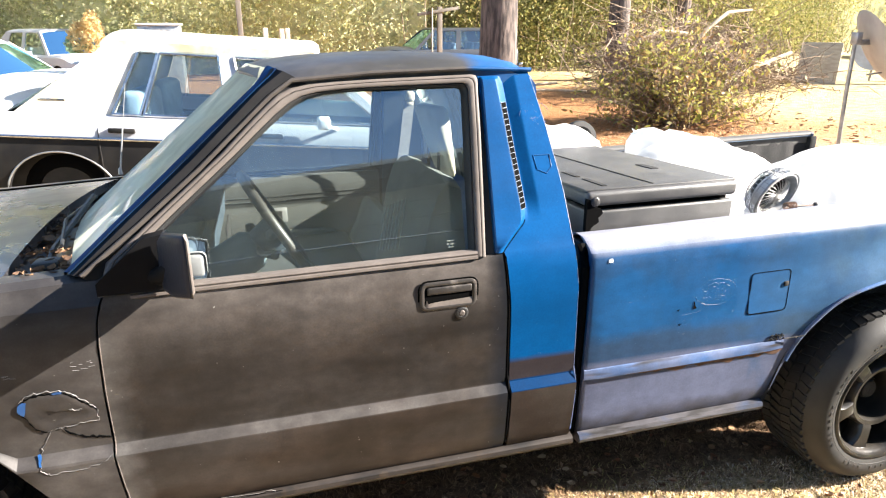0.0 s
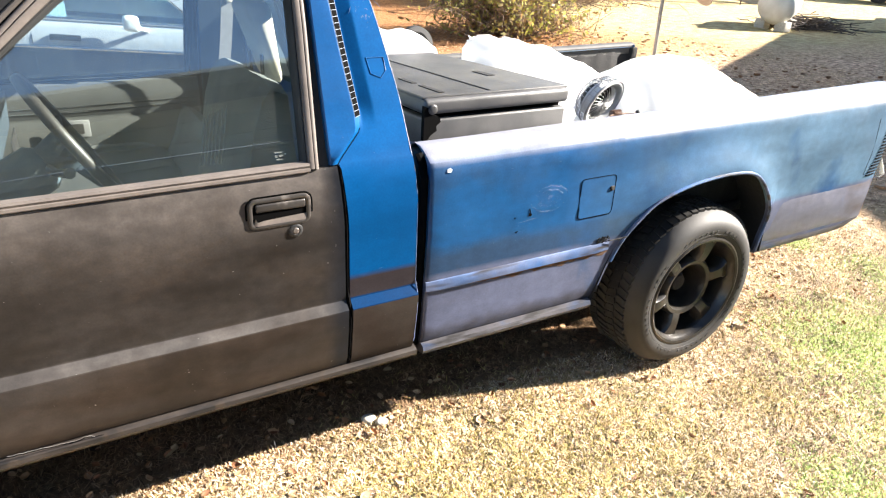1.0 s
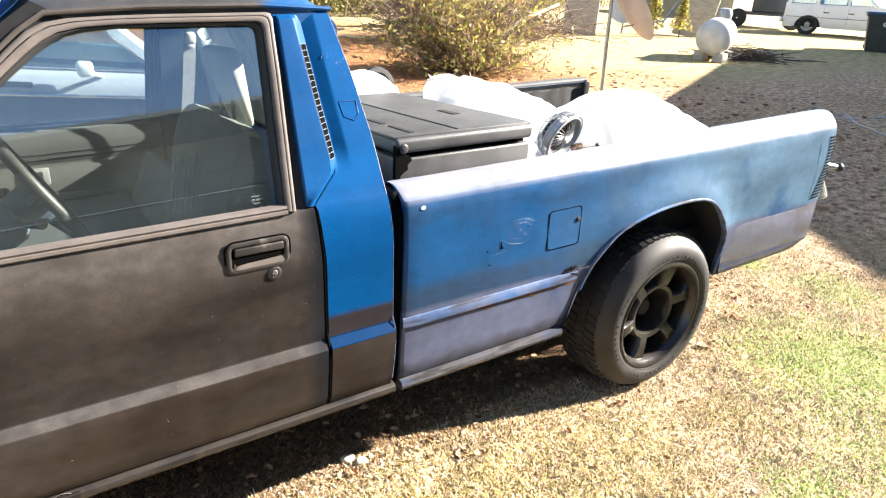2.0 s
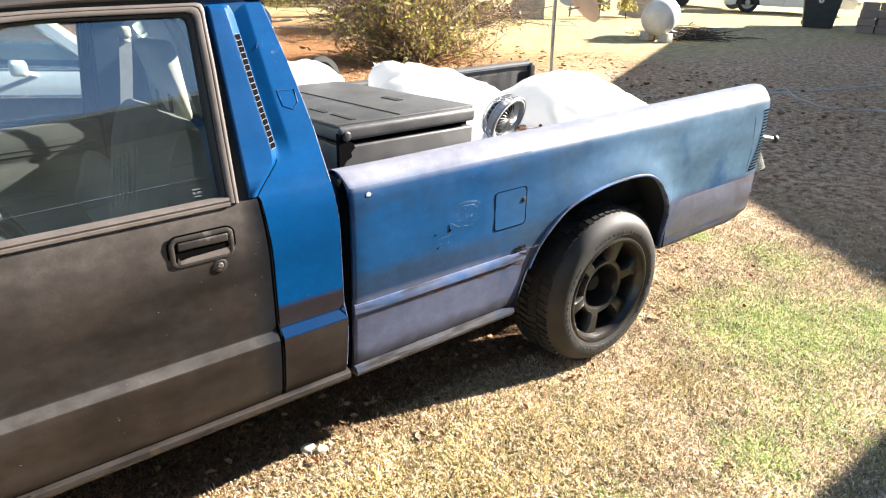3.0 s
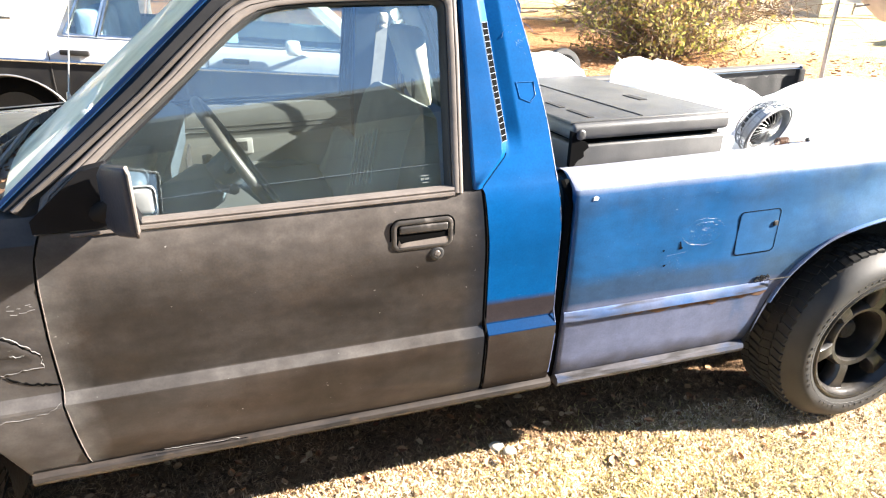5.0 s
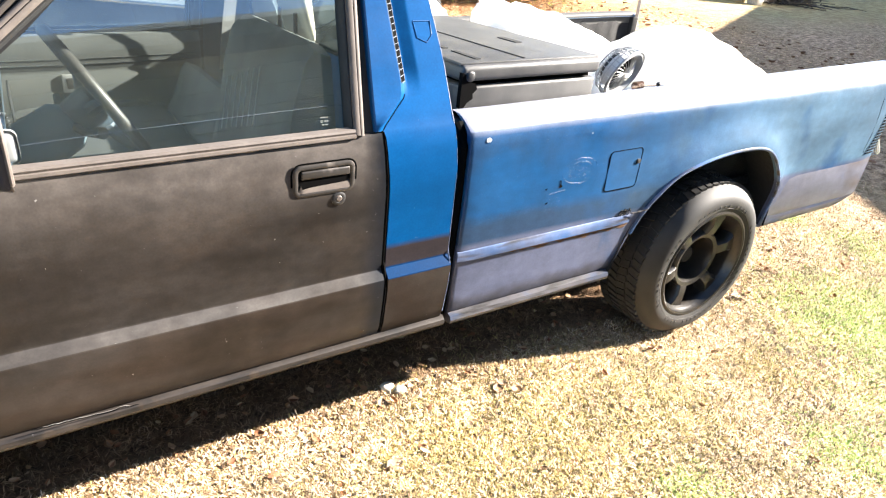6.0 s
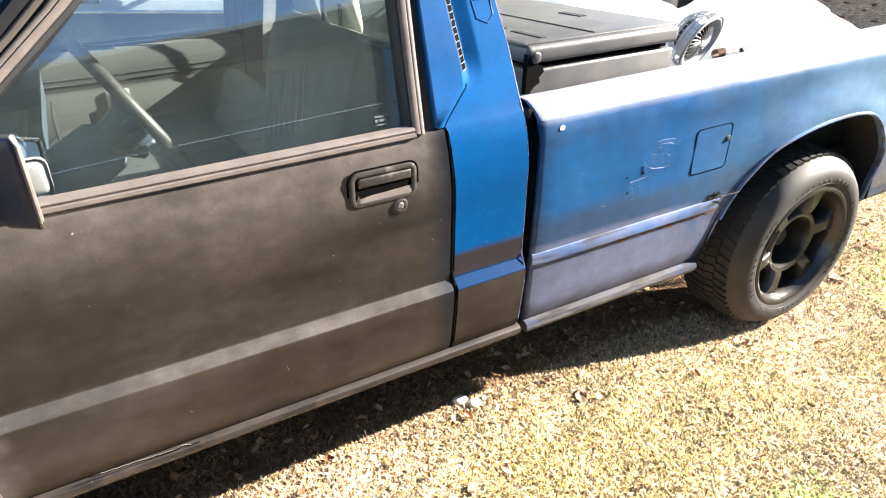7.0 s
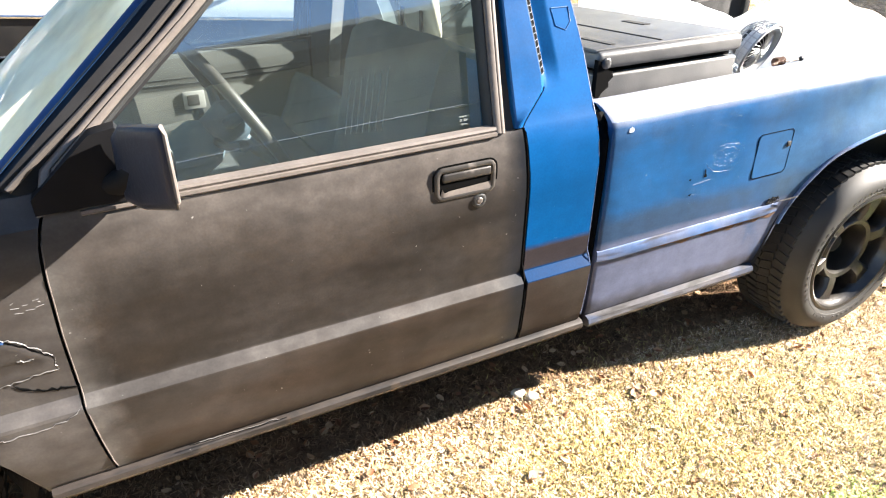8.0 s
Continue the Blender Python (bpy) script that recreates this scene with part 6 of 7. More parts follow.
def leaf_mesh(bm, at, size, turn, curl, tip, rnd):
    """A dry curled leaf, four by two cells."""
    rows = []
    for i in range(5):
        s = i / 4
        wdt = size * 0.36 * math.sin(math.pi * (0.08 + 0.88 * s)) * rnd.uniform(0.85, 1.1)
        row = []
        for k in (-1, -0.4, 0.4, 1):
            p = Vector((size * (s - 0.5), wdt * k, curl * size * (k * k * 0.35 + 0.5 * (s - 0.5) ** 2)))
            p = Matrix.Rotation(turn, 4, "Z") @ Matrix.Rotation(tip, 4, "X") @ p
            row.append(p + Vector(at))
        rows.append(row)
    grid(bm, rows)


rl = random.Random(17)
M_LEAF = island_mix("fallen_leaf_brown", [(0.11, 0.045, 0.022), (0.32, 0.15, 0.07), (0.50, 0.36, 0.22), (0.22, 0.09, 0.045), (0.40, 0.25, 0.13)], 0.7)
M_LEAFPALE = mat("pale_dry_leaf", (0.34, 0.23, 0.14), 0.75, color2=(0.18, 0.11, 0.06), scale=40)
bm = bmesh.new()
for _ in range(620):
    x, y = rl.uniform(-1.4, 4.2), min(rl.uniform(-1.0, 1.6), rl.uniform(-0.6, 1.6))
    leaf_mesh(bm, (x, y, 0.006 + hollow(x, y)), rl.uniform(0.012, 0.030), rl.uniform(0, 6.28), rl.uniform(-0.6, 0.8), rl.uniform(-0.3, 0.3), rl)
for _ in range(1100):
    x, y = rl.uniform(-1.3, 2.9), rl.uniform(0.0, 1.5) + rl.gauss(0, 0.12)
    leaf_mesh(bm, (x, y, 0.012 + hollow(x, y)), rl.uniform(0.012, 0.034), rl.uniform(0, 6.28), rl.uniform(-0.4, 0.9), rl.uniform(-0.4, 0.4), rl)
for _ in range(900):
    x, y = rl.uniform(2.5, 9.0), rl.uniform(0.8, 9.0)
    leaf_mesh(bm, (x, y, 0.014 + swell(x, y)), rl.uniform(0.04, 0.09), rl.uniform(0, 6.28), rl.uniform(-0.6, 1.0), rl.uniform(-0.4, 0.4), rl)
solo("leaf_litter", bm, M_LEAF, "scattered small brown leaves on the dead grass", "leaves", kind="stuff")
for x, y, s, tn, cu, ti in ((0.482, -0.004, 0.055, 0.9, 0.9, 0.3), (0.516, 0.016, 0.040, 2.4, 0.8, -0.3), (0.741, -0.198, 0.05, 0.3, 0.4, 0.1), (1.152, -0.215, 0.04, 2.0, 0.3, 0.1), (1.207, -0.625, 0.05, 1.2, 0.4, 0.1), (0.30, -0.10, 0.045, 0.5, 0.4, 0.1), (-0.55, -0.02, 0.09, 0.4, 0.4, 0.1), (0.10, 0.10, 0.05, 1.1, 0.7, 0.1), (1.86, 0.05, 0.09, 2.8, 0.5, 0.1), (0.02, -0.14, 0.06, 0.1, 0.9, 0.3)):
    bm = bmesh.new()
    leaf_mesh(bm, (x, y, 0.007 + hollow(x, y)), s * 0.85, tn, cu * 0.45, ti * 0.4, rl)
    solo("fallen_leaf", bm, M_LEAFPALE, "curled pale brown dead leaf lying on the lawn", "leaf", "fallen leaves")
M_STONE = mat("pale_stone", (0.52, 0.49, 0.42), 0.8, color2=(0.36, 0.33, 0.28), scale=50, bump=0.3)
for x, y, s in ((0.149, 0.162, 0.020), (0.182, 0.131, 0.018)):
    bm = bmesh.new()
    bmesh.ops.create_icosphere(bm, subdivisions=3, radius=s, matrix=Matrix.Translation((x, y, s * 0.55)) @ Matrix.Diagonal((1.2, 0.9, 0.7, 1)))
    for vv in bm.verts:
        vv.co += vv.normal * 0.003 * noise.noise(vv.co * 60)
    solo("stone", bm, M_STONE, "small pale rounded stone in the dead grass", "stone", "stones", sharp=180)

# ---- house behind the camera, seen only in the glass, and unseen blocks added to shade the yard ----
M_SIDING = mat("grey_green_lap_siding", (0.40, 0.41, 0.36), 0.8, var=0.3, scale=3, bump=0.1, bscale=80)
house = thing("wall_south", "grey-green lap-sided house wall facing the parked truck", "wall", kind="structure")
mh = Matrix.Translation((0.0, -4.35, 0.0)) @ Matrix.Rotation(radians(13), 4, "Z") @ Matrix.Diagonal((1, 1, 1.14, 1))
for k in range(17):
    bm = bmesh.new()
    z0 = k * 0.155
    prism(bm, [(0.0, z0), (0.022, z0), (0.004, z0 + 0.165), (0.0, z0 + 0.165)], -9.0, 3.3, "x")
    bmesh.ops.transform(bm, matrix=mh, verts=bm.verts)
    part("board", bm, M_SIDING, house)
bm = bmesh.new()
prism(bm, [(0.35, 2.60), (0.35, 2.72), (-2.6, 4.0), (-5.6, 2.72), (-5.6, 2.60), (-5.3, 2.60), (-2.6, 3.7), (-0.2, 2.60)], -9.3, 3.6, "x")
bmesh.ops.transform(bm, matrix=mh, verts=bm.verts)
M_SHINGLE = mat("grey_roof_shingle", (0.09, 0.088, 0.085), 0.9, var=0.4, scale=12, bump=0.4)
part("roof", bm, M_SHINGLE, house)
bm = bmesh.new()
box(bm, (-9.0, -5.3, 0), (3.3, -0.02, 2.62), 0, 1, mh)
part("house_body", bm, M_SIDING, house)

M_WALL = mat("beige_house_siding", (0.42, 0.39, 0.33), 0.85, var=0.15, scale=4, bump=0.1)
# Unseen block, outlined back along the sun from its wanted shadow.
bm = bmesh.new()
prism(bm, [(11.0, -9.0), (11.0, -4.9), (12.45, -2.6), (15.07, 1.52), (25.5, 6.9), (29.3, 5.8), (33, -9)], 0, 5.0, "z")
solo("wall_shade_east", bm, M_WALL, "plain unseen block added to cast the shade over the yard", "wall", kind="structure")
# Unseen block added for the shadow on the near lawn.
bm = bmesh.new()
box(bm, (5.0, -5.2, 0), (9.0, -2.22, 2.6))
solo("wall_shade_near", bm, M_WALL, "plain low unseen block added to cast a shadow on the lawn", "wall", kind="structure")


# ---- parked cars ----
def car(name, label, place, heading, upper, lower, shape, group="parked cars", detail=True):
    """A car lofted from side sheets, deck, hood, roof and pillars; u runs forward, v away from the near side, w up."""
    f = Vector((math.cos(heading), math.sin(heading), 0))
    n = Vector((-f.y, f.x, 0))
    m = Matrix(((f.x, n.x, 0, place[0]), (f.y, n.y, 0, place[1]), (0, 0, 1, place[2] if len(place) > 2 else 0), (0, 0, 0, 1)))
    top = thing(name, label, "car", group)
    W = shape["wide"]
    rear, front, rw, fw, R = shape["rear"], shape["front"], shape["rw"], shape["fw"], shape["R"]
    belt, deck, hood, roofz, split = shape["belt"], shape["deck"], shape["hood"], shape["roof"], shape["split"]

    def add(nm, bm, mt, parent=None, lab=""):
        if parent is None:
            for q in bm.verts:
                k = (q.co.x - front + 0.75) / 0.75
                if k > 0 and q.co.z > 0.5:
                    q.co.z -= 0.30 * k ** 1.8 * (q.co.z - 0.5) / 0.45
        for q in bm.verts:
            q.co.z -= shape.get("dip", 0.0) * q.co.x
        bmesh.ops.transform(bm, matrix=m, verts=bm.verts)
        return part(nm, bm, mt, parent or top, lab)

    AW, AH = R + 0.055, 0.92

    def low(u):
        for c in (rw, fw):
            d = abs(u - c)
            if d < AW:
                return 0.29 + math.sqrt(max(0.0, AW ** 2 - d * d)) * AH
        return 0.26

    us = sorted(set([rear, rear + 0.06, rear + 0.2, front - 0.3, front - 0.08, front] + span(rear + 0.3, front - 0.4, 14) + [c + AW * math.cos(a) for c in (rw, fw) for a in span(0.02, math.pi - 0.02, 12)]))

    def vin(u, w):
        end = 0.10 * max(0, (rear + 0.25 - u) / 0.25) ** 2 + 0.14 * max(0, (u - front + 0.4) / 0.4) ** 2
        return end + lerp_table([(0.26, 0.05), (0.40, 0.012), (0.60, 0.0), (0.80, 0.008), (belt - 0.03, 0.035), (belt, 0.07)], w)

    inset = shape.get("inset", 0.20)

    def sidev(w):
        return 0.07 + inset * (w - belt) / (roofz - belt)

    for far in (False, True):
        bmu, bml = bmesh.new(), bmesh.new()
        ru, rlow = [], []
        for u in us:
            lo = low(u)
            s = max(split, lo + 0.01)
            flip = (lambda v: W - v) if far else (lambda v: v)
            ru.append([(u, flip(vin(u, w)), w) for w in span(s, belt, 6)])
            rlow.append([(u, flip(vin(u, w)), w) for w in span(lo, s, 6)])
        grid(bmu, ru)
        grid(bml, rlow)
        hem(bml, (0, -0.03 if far else 0.03, 0))
        add("body_side", bmu, upper)
        add("lower_side", bml, lower)
        if detail and not far:
            bm = bmesh.new()
            tube(bm, [(u, vin(u, split) - 0.008, split) for u in span(rear + 0.1, front - 0.1, 20) if low(u) < split], 0.011, 6)
            add("chrome_strip", bm, M_CHROME)
            for c in (rw, fw):
                bm = bmesh.new()
                tube(bm, [(c + (AW + 0.005) * math.cos(a), 0.004, 0.29 + (AW + 0.005) * AH * math.sin(a)) for a in span(0.05, math.pi - 0.05, 24)], 0.007, 6)
                add("arch_trim", bm, M_STEEL)
            for u in shape["handles"]:
                bm = bmesh.new()
                box(bm, (u - 0.09, -0.022, 0.79), (u + 0.09, 0.012, 0.825), 0.008)
                add("door_handle", bm, M_TWOTONE)
            bm = bmesh.new()
            box(bm, (-0.52, sidev(1.0) - 0.008, 0.990), (-0.36, sidev(1.0) + 0.01, 1.004), 0.003)
            add("pillar_emblem", bm, M_CHROME)
            for u in shape["seams"]:
                bm = bmesh.new()
                tube(bm, [(u, vin(u, w) - 0.0005, w) for w in span(0.32, belt - 0.01, 6)], 0.004, 5)
                add("door_seam", bm, M_HOLE)
    # deck, hood and ends
    for nm, u0, u1, z in (("trunk_lid", rear, shape["cab0"], deck), ("hood", shape["cab1"], front, hood)):
        bm = bmesh.new()
        rows = []
        for u in span(u0, u1, 6):
            e = vin(u, belt)
            rows.append([(u, e + (W - 2 * e) * k, belt + (z - belt) * math.sin(math.pi * k) ** 0.5 - 0.02 * (1 if u in (u0, u1) and nm == "x" else 0)) for k in span(0, 1, 10)])
        grid(bm, rows)
        add(nm, bm, upper)
    for u, nm in ((rear, "tail_panel"), (front, "nose_panel")):
        bm = bmesh.new()
        grid(bm, [[(u, vin(u, w) + (W - 2 * vin(u, w)) * k, w) for k in span(0, 1, 6)] for w in span(0.35, belt, 4)])
        add(nm, bm, upper)
        bm = bmesh.new()
        s = -1 if u == rear else 1
        box(bm, (min(u, u + s * 0.12), 0.04, 0.40), (max(u, u + s * 0.12), W - 0.04, 0.55), 0.03)
        add("bumper", bm, M_CHROME)
    # greenhouse
    c0, r0, r1, c1 = shape["cab0"], shape["roof0"], shape["roof1"], shape["cab1"]
    bm = bmesh.new()
    rows = []
    for u in [r0 - 0.05, r0, r0 + 0.1] + span(r0 + 0.25, r1 - 0.2, 5) + [r1 - 0.08, r1, r1 + 0.05]:
        dz = -0.03 if u in (r0 - 0.05, r1 + 0.05) else 0.0
        e = sidev(roofz - 0.05)
        rows.append([(u, e + (W - 2 * e) * k, roofz - 0.05 + dz + 0.05 * (1 - (2 * k - 1) ** 6) + 0.015 * math.sin(math.pi * k)) for k in (0, 0.02, 0.05, 0.12, 0.3, 0.5, 0.7, 0.88, 0.95, 0.98, 1)])
    grid(bm, rows)
    eave = shape.get("eave", 0.07)
    hem(bm, (0, -0.0, 0.045 - eave))
    add("roof", bm, shape.get("roofmat", upper))
    zt = roofz - eave

    def strip(nm, a0, a1, b0, b1, mt, far, dy=0.0):
        """A panel on the greenhouse side from belt (a0..a1) to roof (b0..b1)."""
        bm = bmesh.new()
        rows = []
        for t in span(0, 1, 4):
            w = belt - 0.02 + (zt + 0.02 - belt + 0.02) * t
            vv = sidev(w) + dy
            vv = W - vv if far else vv
            rows.append([(a0 + (b0 - a0) * t + (a1 + (b1 - b0) * 0 - a0) * 0 + ((a1 - a0) + ((b1 - b0) - (a1 - a0)) * t) * k, vv, w) for k in span(0, 1, 3)])
        grid(bm, rows)
        hem(bm, (0, -0.03 if far else 0.03, 0))
        return add(nm, bm, mt)

    for far in (False, True):
        for nm, a0, a1, b0, b1 in shape["posts"]:
            strip(nm, a0, a1, b0, b1, shape.get("roofmat", upper) if nm == "rear_pillar" else upper, far)
        for a0, a1, b0, b1 in shape["windows"]:
            g = strip("side_window", a0, a1, b0, b1, M_GLASS, far, 0.015)
            g.visible_shadow = False
            if detail and not far:
                bm = bmesh.new()
                ring = [(a0, sidev(belt) - 0.004, belt + 0.01), (a1, sidev(belt) - 0.004, belt + 0.01), (b1, sidev(zt) - 0.004, zt), (b0, sidev(zt) - 0.004, zt)]
                tube(bm, ring + ring[:1], 0.013, 6)
                add("window_trim", bm, M_CHROME)
    for nm, ub, ut in (("rear_screen", c0, r0), ("front_screen", c1, r1)):
        bm = bmesh.new()
        rows = []
        for t in span(0, 1, 4):
            w = belt + (zt + 0.03 - belt) * t
            e = sidev(w) + 0.02
            rows.append([(ub + (ut - ub) * t + (0.06 if ub == c1 else -0.06) * math.sin(math.pi * k), e + (W - 2 * e) * k, w) for k in span(0, 1, 8)])
        grid(bm, rows)
        g = add(nm, bm, M_CARGLASS if not detail else M_SCREEN)
        g.visible_shadow = False
    # wheels and dark inside
    for c in (rw, fw):
        for far in (False, True):
            wheel_m = Matrix.Translation((c, W - 0.10 if far else 0.10, R - 0.01)) @ Matrix.Rotation(radians(-90 if far else 90), 4, "X")
            hubp = thing_part("wheel", top)
            bm = bmesh.new()
            lathe(bm, [(R * 0.62, 0.0), (R * 0.75, 0.012), (R * 0.93, 0.0), (R, -0.04), (R, -0.16), (R * 0.9, -0.2)], 32, wheel_m)
            # Near-black wheels stand for the shade in the sedan's arches.
            add("tyre", bm, M_SLOT if shape.get("shade_wheels") else M_TYRE, hubp)
            bm = bmesh.new()
            lathe(bm, [(R * 0.62, 0.0), (R * 0.58, -0.02), (R * 0.4, -0.03), (R * 0.25, 0.0), (0.001, 0.005)], 24, wheel_m)
            add("rim", bm, M_SLOT if shape.get("shade_wheels") else M_STEEL, hubp)
    bm = bmesh.new()
    box(bm, (rear + 0.15, 0.10, 0.28), (front - 0.15, W - 0.10, belt - 0.12), 0.02)
    add("inner_body", bm, M_HOLE)
    bm = bmesh.new()
    for u in shape["seats"]:
        box(bm, (u, 0.20, belt - 0.25), (u + 0.16, W * 0.46, belt + 0.16), 0.05, 3)
        box(bm, (u, W * 0.54, belt - 0.25), (u + 0.16, W - 0.20, belt + 0.16), 0.05, 3)
    add("seats", bm, M_SEATBLUE)
    if shape.get("mirror"):
        u = shape["mirror"]
        bm = bmesh.new()
        box(bm, (u - 0.05, -0.15, belt - 0.02), (u + 0.05, -0.03, belt + 0.075), 0.025, 3)
        tube(bm, [(u + 0.03, -0.06, belt), (u + 0.10, 0.03, belt - 0.03)], 0.014, 8)
        # White paint stands for the glare on a chrome mirror.
        add("door_mirror", bm, M_WHITE)
    return top


M_SEATBLUE = mat("pale_blue_cloth", (0.20, 0.30, 0.40), 0.85, var=0.3, scale=5)
M_WHITE = mat("white_car_paint", (0.84, 0.85, 0.87), 0.28, var=0.06, scale=4)
# White is greyed for the shade on the sedan's body.
M_SEDANSIDE = mat("shaded_white_car_paint", (0.41, 0.42, 0.46), 0.3, var=0.08, scale=4)
M_TWOTONE = mat("charcoal_car_paint", (0.012, 0.012, 0.013), 0.45, spec=0.12, color2=(0.022, 0.021, 0.020), scale=5)
M_PADDED = mat("stained_white_vinyl_roof", (0.74, 0.73, 0.71), 0.55, color2=(0.46, 0.40, 0.27), scale=5, bump=0.06, bscale=60)
M_SILVER = mat("silver_car_paint", (0.50, 0.51, 0.52), 0.35, var=0.1, scale=5)
M_CARDARK = mat("dark_car_paint", (0.04, 0.045, 0.055), 0.35, var=0.3, scale=5)

SEDAN = dict(wide=1.92, rear=-1.60, front=3.25, rw=-0.435, fw=2.40, R=0.32, shade_wheels=True, belt=0.905, deck=0.955, hood=0.965, roof=1.475, split=0.743, cab0=-0.74, roof0=-0.06, roof1=1.40, cab1=2.0, inset=0.19, roofmat=M_PADDED, handles=(0.014, 1.05), seams=(-0.15, 0.86), seats=(-0.02, 0.80), mirror=1.45, dip=0.068, eave=0.125,
             posts=[("rear_pillar", -0.72, -0.05, -0.10, 0.15), ("mid_pillar", 0.75, 0.87, 0.70, 0.82), ("front_pillar", 1.90, 2.02, 1.37, 1.46)],
             windows=[(-0.05, 0.14, 0.15, 0.28), (0.16, 0.75, 0.30, 0.70), (0.87, 1.90, 0.82, 1.37)])
car("sedan", "old white sedan with charcoal lower body and stained padded roof", (-1.538, 3.724, -0.02), radians(-4.9), M_SEDANSIDE, M_TWOTONE, SEDAN)
car("sedan", "silver hatchback parked nose to the yard behind the white sedan", (-6.5, 17.70), radians(-48), M_SILVER, M_SILVER, dict(SEDAN, shade_wheels=False, dip=0.0, eave=0.07, roofmat=M_SILVER, wide=1.66, belt=0.85, deck=0.87, hood=0.87, roof=1.41, rear=-0.9, cab0=-0.7, front=3.2), detail=False)
car("sedan", "white sedan with a blue sky-reflecting windscreen parked beyond the old one", (-5.97, 9.52), radians(-12.5), M_WHITE, M_WHITE, dict(SEDAN, shade_wheels=False, dip=0.0, eave=0.07, roofmat=M_WHITE, wide=1.8, belt=0.84, deck=0.86, hood=0.86, roof=1.31), detail=False)
car("sedan", "dark sedan parked at the edge of the woods", (-6.5, 19.7), radians(-31), M_CARDARK, M_CARDARK, dict(SEDAN, shade_wheels=False, dip=0.0, eave=0.07, roofmat=M_CARDARK, wide=1.7, belt=0.86, deck=0.88, hood=0.88, roof=1.34), detail=False)
car("sedan", "dark car half hidden by a pine at the woods", (5.5, 17.7), radians(180), M_CARDARK, M_CARDARK, dict(SEDAN, shade_wheels=False, dip=0.0, eave=0.07, roofmat=M_CARDARK, roof=1.43, rear=-0.9, rw=-0.35, cab0=-0.6), detail=False)
SUV = dict(SEDAN, shade_wheels=False, dip=0.0, eave=0.07, wide=1.8, rear=-1.1, front=3.4, rw=-0.25, fw=2.45, R=0.37, belt=1.08, deck=1.1, hood=1.10, roof=1.78, split=0.62, cab0=-1.02, roof0=-0.85, roof1=1.25, cab1=1.95, inset=0.14, roofmat=M_WHITE, handles=(0.3, 1.1), seams=(0.2, 1.0), seats=(0.0, 0.9), mirror=1.7,
           posts=[("rear_pillar", -1.05, -0.92, -0.86, -0.75), ("side_pillar", -0.12, 0.02, -0.10, 0.02), ("mid_pillar", 0.90, 1.02, 0.85, 0.95), ("front_pillar", 1.84, 1.97, 1.20, 1.28)],
           windows=[(-0.92, -0.12, -0.75, -0.10), (0.02, 0.90, 0.02, 0.85), (1.02, 1.84, 0.95, 1.20)])
car("suv", "white estate four-wheel-drive parked across the yard", (25.15, 12.5), radians(-62), M_WHITE, M_WHITE, SUV)

# pale box and short posts standing behind the parked cars
locker = thing("storage_box", "pale grey steel storage box near the woods", "box")
bm = bmesh.new()
box(bm, (-2.90, 14.6, 0.0), (-2.05, 15.2, 1.50), 0.02)
part("box_body", bm, M_STEEL, locker)
bm = bmesh.new()
box(bm, (-2.93, 14.56, 1.50), (-2.02, 15.24, 1.55), 0.015)
part("lid", bm, M_SILVER, locker)
bm = bmesh.new()
box(bm, (-3.28, 14.7, 0.0), (-3.02, 15.0, 1.42), 0.02)
solo("metal_can", bm, M_STEEL, "narrow pale metal cabinet beside the storage box", "cabinet")
M_POST = mat("bleached_post", (0.48, 0.42, 0.33), 0.85, color2=(0.34, 0.29, 0.22), scale=9, bump=0.2)
for px, py, pz in ((-0.27, 13.0, 1.46), (0.165, 13.0, 1.45), (0.06, 13.2, 1.44)):
    bm = bmesh.new()
    box(bm, (px - 0.05, py - 0.05, -0.05), (px + 0.05, py + 0.05, pz), 0.012)
    solo("short_post", bm, M_POST, "short bleached wooden post near the parked cars", "post", "short posts")

# flatbed trailer beside it
trailer = thing("utility_trailer", "dark steel utility trailer with small wheels", "trailer")
mt = Matrix.Translation((26.6, 16.4, 0)) @ Matrix.Rotation(radians(-60), 4, "Z")
bm = bmesh.new()
box(bm, (-0.6, -0.9, 0.50), (2.2, 0.9, 0.62), 0.01, 1, mt)
box(bm, (0.3, -0.9, 0.62), (1.6, 0.9, 1.25), 0.04, 1, mt)
part("trailer_bed", bm, M_CARDARK, trailer)
for u in (-0.2, 1.9):
    bm = bmesh.new()
    lathe(bm, [(0.02, 0.0), (0.2, 0.0), (0.36, -0.02), (0.37, -0.10), (0.36, -0.18)], 24, mt @ Matrix.Translation((u, -0.92, 0.36)) @ Matrix.Rotation(radians(90), 4, "X"))
    part("trailer_wheel", bm, M_TYRE, trailer)

# ---- yard things ----
tank = thing("propane_tank", "white painted propane tank on concrete blocks", "tank")
M_TANK = mat("white_tank_paint", (0.62, 0.61, 0.58), 0.5, color2=(0.50, 0.48, 0.43), scale=4, bump=0.05)
mt = Matrix.Translation((12.85, 7.95, 0.50)) @ Matrix.Rotation(radians(31), 4, "Z") @ Matrix.Rotation(radians(90), 4, "Y")
bm = bmesh.new()
lathe(bm, [(0.001, -0.80), (0.15, -0.79), (0.28, -0.74), (0.36, -0.65), (0.385, -0.52), (0.385, 0.52), (0.36, 0.65), (0.28, 0.74), (0.15, 0.79), (0.001, 0.80)], 32, mt)
part("tank_shell", bm, M_TANK, tank)
bm = bmesh.new()
lathe(bm, [(0.16, 0.0), (0.17, 0.10), (0.14, 0.20), (0.001, 0.23)], 20, Matrix.Translation((13.05, 8.0, 0.86)))
part("valve_dome", bm, M_STEEL, tank)
